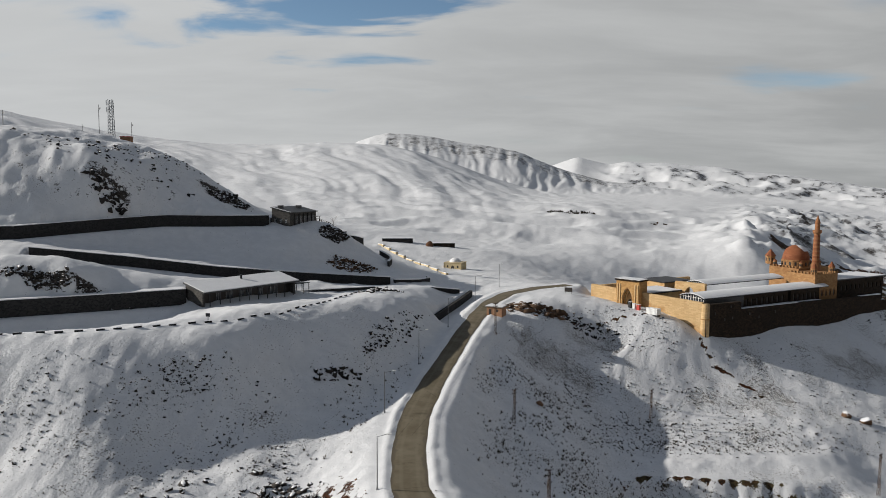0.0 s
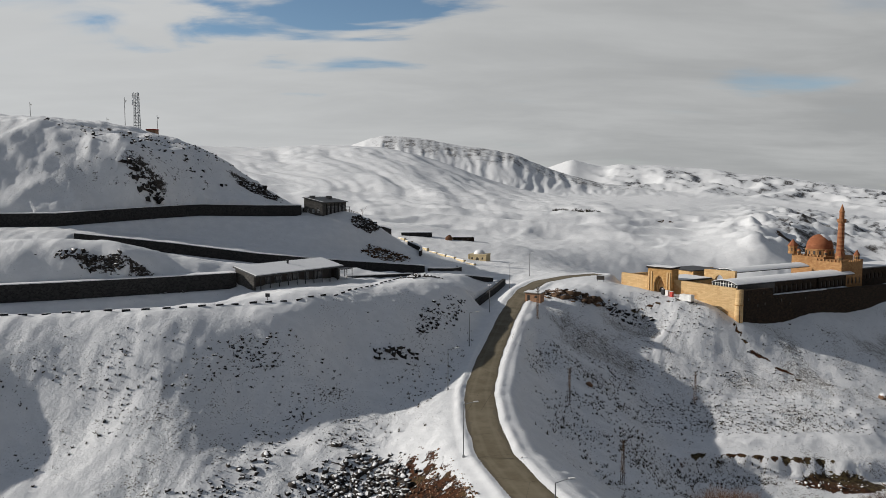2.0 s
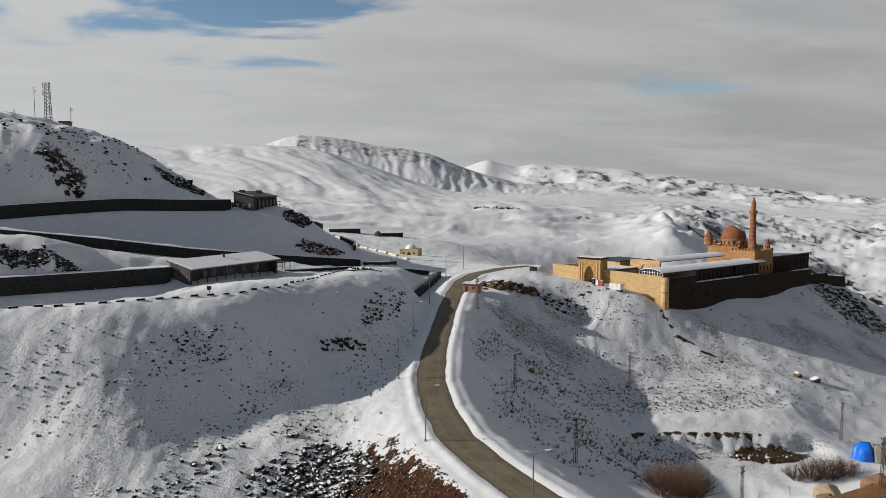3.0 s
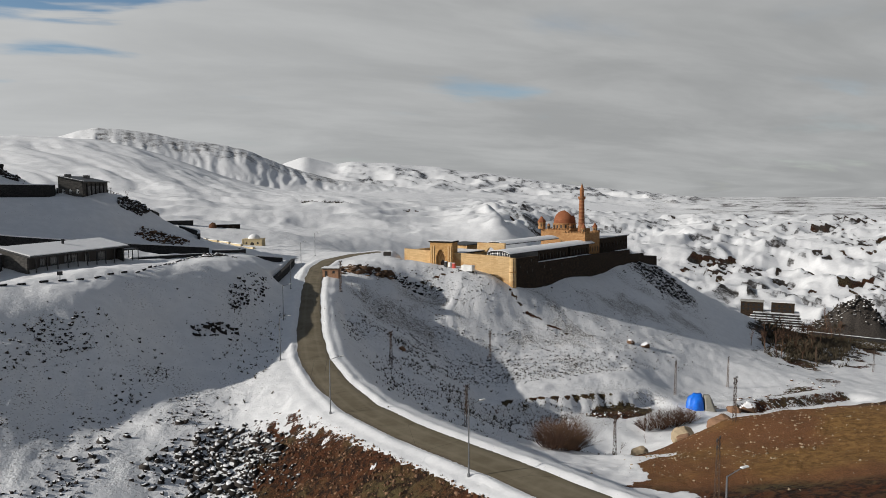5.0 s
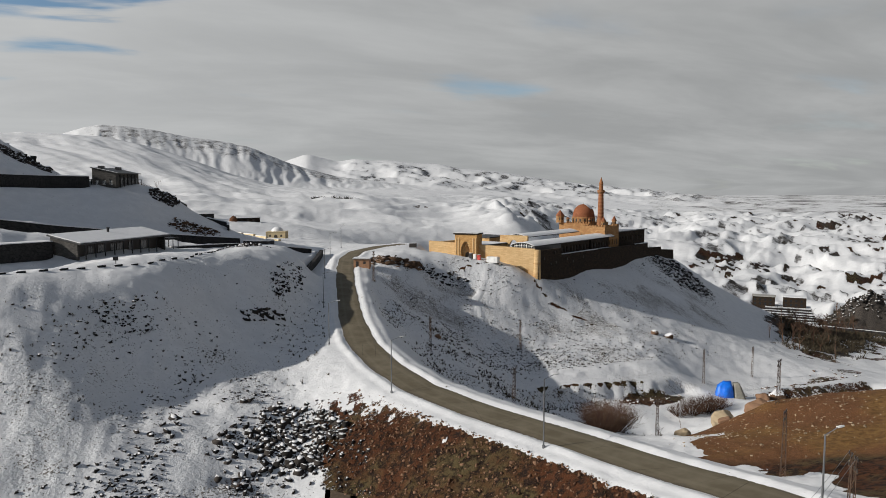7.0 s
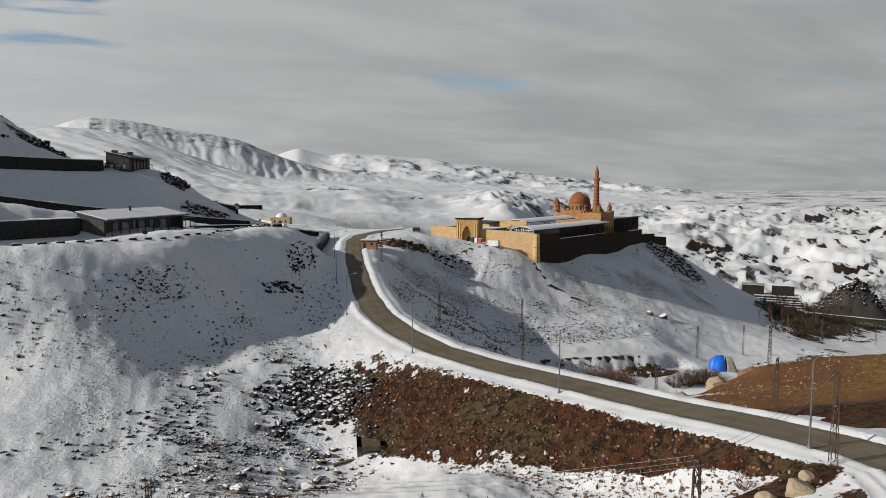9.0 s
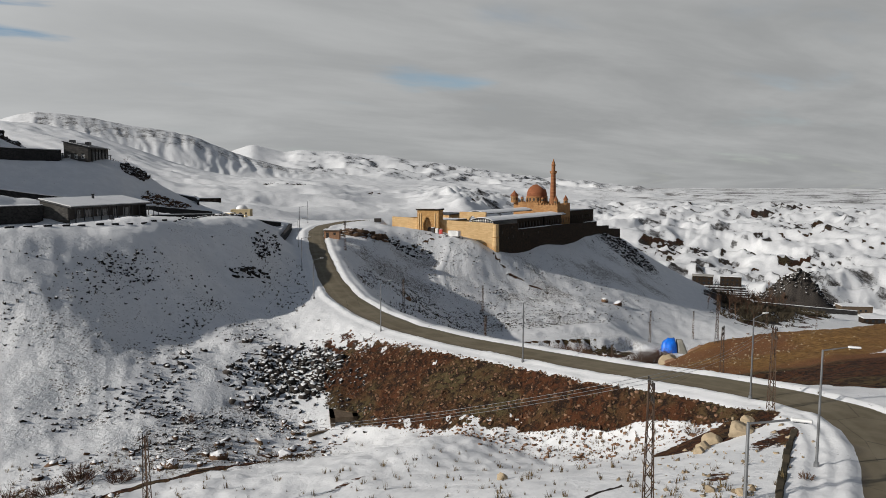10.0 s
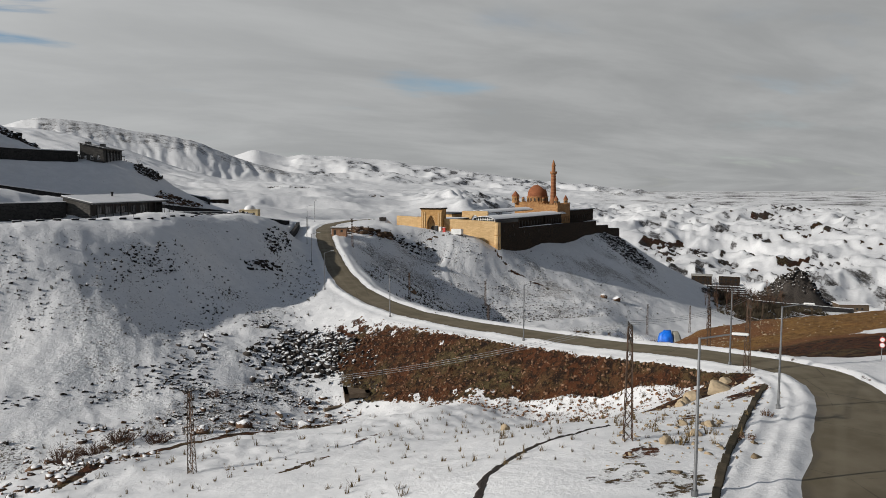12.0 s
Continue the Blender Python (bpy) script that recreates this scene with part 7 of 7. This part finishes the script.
dry = np.r_[scatter(150, -28, 52, 24, 12, -10, clear_of_road), scatter(120, -30, 32, 20, 10, 0, clear_of_road), scatter(130, -60, 62, 16, 16, 0), scatter(90, -4, 56, 5, 12, 10, clear_of_road), scatter(220, -50, 84, 22, 8, 5), scatter(60, -20, 25, 8, 5, 30, clear_of_road)]
many("dry_grass", GRASS, rows_for(dry, 0.3, 0.95), M_GRASS, "straw-coloured dry grass tufts in the snow", "grass")
turf = np.r_[scatter(2600, -9, 74, 8, 34, 14, lambda x, y: (to_road(x, y)[0] < -7.0) & (y > 46))]
many("embankment_grass", GRASS, rows_for(turf, 0.12, 0.4), M_TURF, "withered grass on the embankment", "grass")


def bare_bush(x, y, tall, wide, n, label, trunk=False, name="bush", cat="bush"):
    """A leafless shrub or tree: forking tapered stems."""
    rnd = random.Random(int(x * 13 + y * 7))
    ob = thing(name, label, cat, Matrix.Translation((x, y, gh(x, y) - 0.2)))
    verts, faces = [], []

    def stem(p, d, length, r, depth):
        q = p + d * length
        side = d.orthogonal().normalized()
        other = d.cross(side)
        k = len(verts)
        for c, rad in ((p, r), (q, r * 0.55)):
            for j in range(3):
                w_ = side * math.cos(j * 2.094) + other * math.sin(j * 2.094)
                verts.append(tuple(c + w_ * rad))
        for j in range(3):
            faces.append((k + j, k + (j + 1) % 3, k + 3 + (j + 1) % 3, k + 3 + j))
        if depth:
            for _ in range(rnd.choice((2, 3))):
                nd = (d + Vector((rnd.uniform(-1, 1), rnd.uniform(-1, 1), rnd.uniform(-0.3, 0.7))) * 0.65).normalized()
                stem(p + d * length * rnd.uniform(0.55, 1.0), nd, length * rnd.uniform(0.5, 0.8), r * 0.55, depth - 1)

    if trunk:
        stem(Vector((0, 0, 0)), Vector((0.05, 0.03, 1)), tall * 0.38, tall * 0.022, 5)
    else:
        for k in range(n):
            a_, q = rnd.uniform(0, 6.28), math.sqrt(rnd.random())
            d = Vector((math.cos(a_) * q * wide / tall, math.sin(a_) * q * wide / tall, 1)).normalized()
            stem(Vector((math.cos(a_) * q * wide * 0.25, math.sin(a_) * q * wide * 0.25, 0)), d, tall * rnd.uniform(0.35, 0.55), 0.05, 3)
    tagged(mesh_object("branchwork", verts, faces, M_BUSH, ob), kind="stuff")
    return ob


for x, y, tall, wide, n in ((35, 116, 6.4, 7.5, 110), (39, 120, 7.0, 7.5, 110), (43, 127, 6.4, 6.5, 100), (31.5, 114, 4.8, 5.0, 70), (46, 134, 5.0, 5.6, 80), (84, 148, 4.8, 5.6, 100), (88.5, 148, 5.2, 5.6, 100), (93, 148.5, 4.4, 4.8, 80), (80, 148, 3.6, 4.2, 60)):
    bare_bush(x, y, tall, wide, n, "large leafless red-brown bush in the gully")
for x, y, tall, wide, n in ((-60, 79, 2.2, 3.0, 50), (-56, 76, 1.8, 2.6, 44), (-66, 72, 2.2, 3.2, 50), (-63, 76, 1.8, 2.8, 40), (-13.2, 22.6, 0.7, 0.8, 14), (-20.6, 18.4, 0.7, 0.9, 14), (-2, 44, 1.1, 1.4, 16), (2, 41.5, 1.0, 1.3, 16), (-46, 97, 1.4, 2.0, 18), (-37, 102, 1.3, 2.4, 18)):
    bare_bush(x, y, tall, wide, n, "small leafless thorny shrub in the snow")
for x, y, tall in ((62, 134, 3.2), (56, 128, 2.6), (-45, 291, 5.0), (72, 138, 3.0)):
    bare_bush(x, y, tall, 1, 1, "small bare tree standing in the snow", True, "tree", "tree")

# dark winter trees and thickets in the valley
for k, p in enumerate(np.r_[scatter(50, 268, 275, 60, 16, 36), scatter(26, 350, 318, 44, 14, 40), scatter(8, 225, 245, 16, 8, 30)]):
    bare_bush(p[0], p[1], 8 + 4 * rng.random(), 1, 1, "bare dark poplar in the valley orchard", True, "tree", "tree")
thicket = np.r_[scatter(1500, 285, 276, 70, 20, 38), scatter(700, 340, 310, 50, 16, 38), scatter(800, 275, 272, 52, 12, 36), scatter(520, 332, 302, 42, 10, 38), scatter(420, 352, 296, 34, 14, 36), scatter(200, 330, 335, 24, 5, -45), scatter(80, 232, 240, 20, 8, 20), scatter(110, 355, 335, 40, 7, 38)]
many("thicket", SCRUB, rows_for(thicket, 1.0, 3.2), M_TUFT, "dark leafless thicket along the valley bottom", "thicket")

row = np.stack([np.linspace(118, 166, 90) + rng.normal(0, 1.5, 90), np.linspace(800, 786, 90) + rng.normal(0, 5, 90)], 1)
many("tree_row", SCRUB, rows_for(row, 2.0, 4.5), M_TUFT, "far row of dark bare trees on the snowy plateau", "trees")

# ---------------------------------------------------------------- far village
def far_house(x, y, turn, length, deep, tall, label, mat, rows=1, snow=True, z=None):
    ob = thing("village_house", label, "house", Matrix.Translation((x, y, gh(x, y) - 0.5 if z is None else z)) @ Matrix.Rotation(radians(turn), 4, "Z"), "houses of the valley village")
    bm = bmesh.new()
    box(bm, 0, length, 0, deep, -6, tall)
    part("wall", bm, mat, ob)
    bm = bmesh.new()
    box(bm, -0.5, length + 0.5, -0.5, deep + 0.5, tall, tall + 0.5, bevel=0.1)
    part("roof", bm, M_SNOW if snow else M_CONCRETE, ob)
    n = int(length / 3.4)
    for r in range(rows):
        for k in range(n):
            bm = bmesh.new()
            box(bm, 1.2 + k * 3.4, 2.5 + k * 3.4, -0.08, 0.02, 1.2 + 3 * r, 2.7 + 3 * r)
            part("window", bm, M_GLASS, ob)


# terraced slope below two stone houses
TERRACE = on_line(332.0, 354.4, -109.6, 0.678, -0.735)
terraces = thing("terraced_slope", "stepped dry-stone terraces filled with snow below the houses", "terraces", TERRACE, kind="structure")
for k in range(8):
    bm = bmesh.new()
    box(bm, -16 + 1.5 * k, 30 - 0.8 * k, k * 5.4, k * 5.4 + 0.7, -8, 0.85 * (k + 1) + 0.25 * math.sin(k * 2.1))
    part("terrace_wall", bm, M_BASALT, terraces)
    bm = bmesh.new()
    box(bm, -16 + 1.5 * k, 30 - 0.8 * k, k * 5.4 + 0.7, (k + 1) * 5.4 + (14 if k == 7 else 0), -8, 0.85 * (k + 1) - 0.1, bevel=0.08)
    part("terrace_snow", bm, M_SNOW, terraces)


def far_house_at(x, y, z, *rest):
    far_house(x, y, *rest, z=z)


far_house_at(356.5, 396.0, -103.2, -47, 15, 9, 7, "grey stone ruin block above terraced walls", M_SHADE_BROWNSTONE, 2, False)
far_house_at(370.5, 381.5, -103.2, -47, 15, 9, 7.5, "grey stone house above terraced walls", M_SHADE_BROWNSTONE, 2)
far_house(404, 305, -32, 20, 11, 5, "brown barn with a snowy roof", M_WOOD, 1)
far_house(362, 262, -35, 12, 8, 3.5, "small village shed with a snowy roof", M_SHADE_BROWNSTONE, 1)
far_house(318, 318, -47, 10, 6, 3.0, "low dark shed among the thickets", M_SHADE_BROWNSTONE, 1)
valley_wall = [(x, y, gh(x, y)) for x, y in ((312, 366), (330, 347), (350, 326), (372, 305), (398, 290))]
retaining_wall(valley_wall, 2.8, "valley_wall", "long dark stone wall across the valley", 1.0, M_BASALT, 5.0)
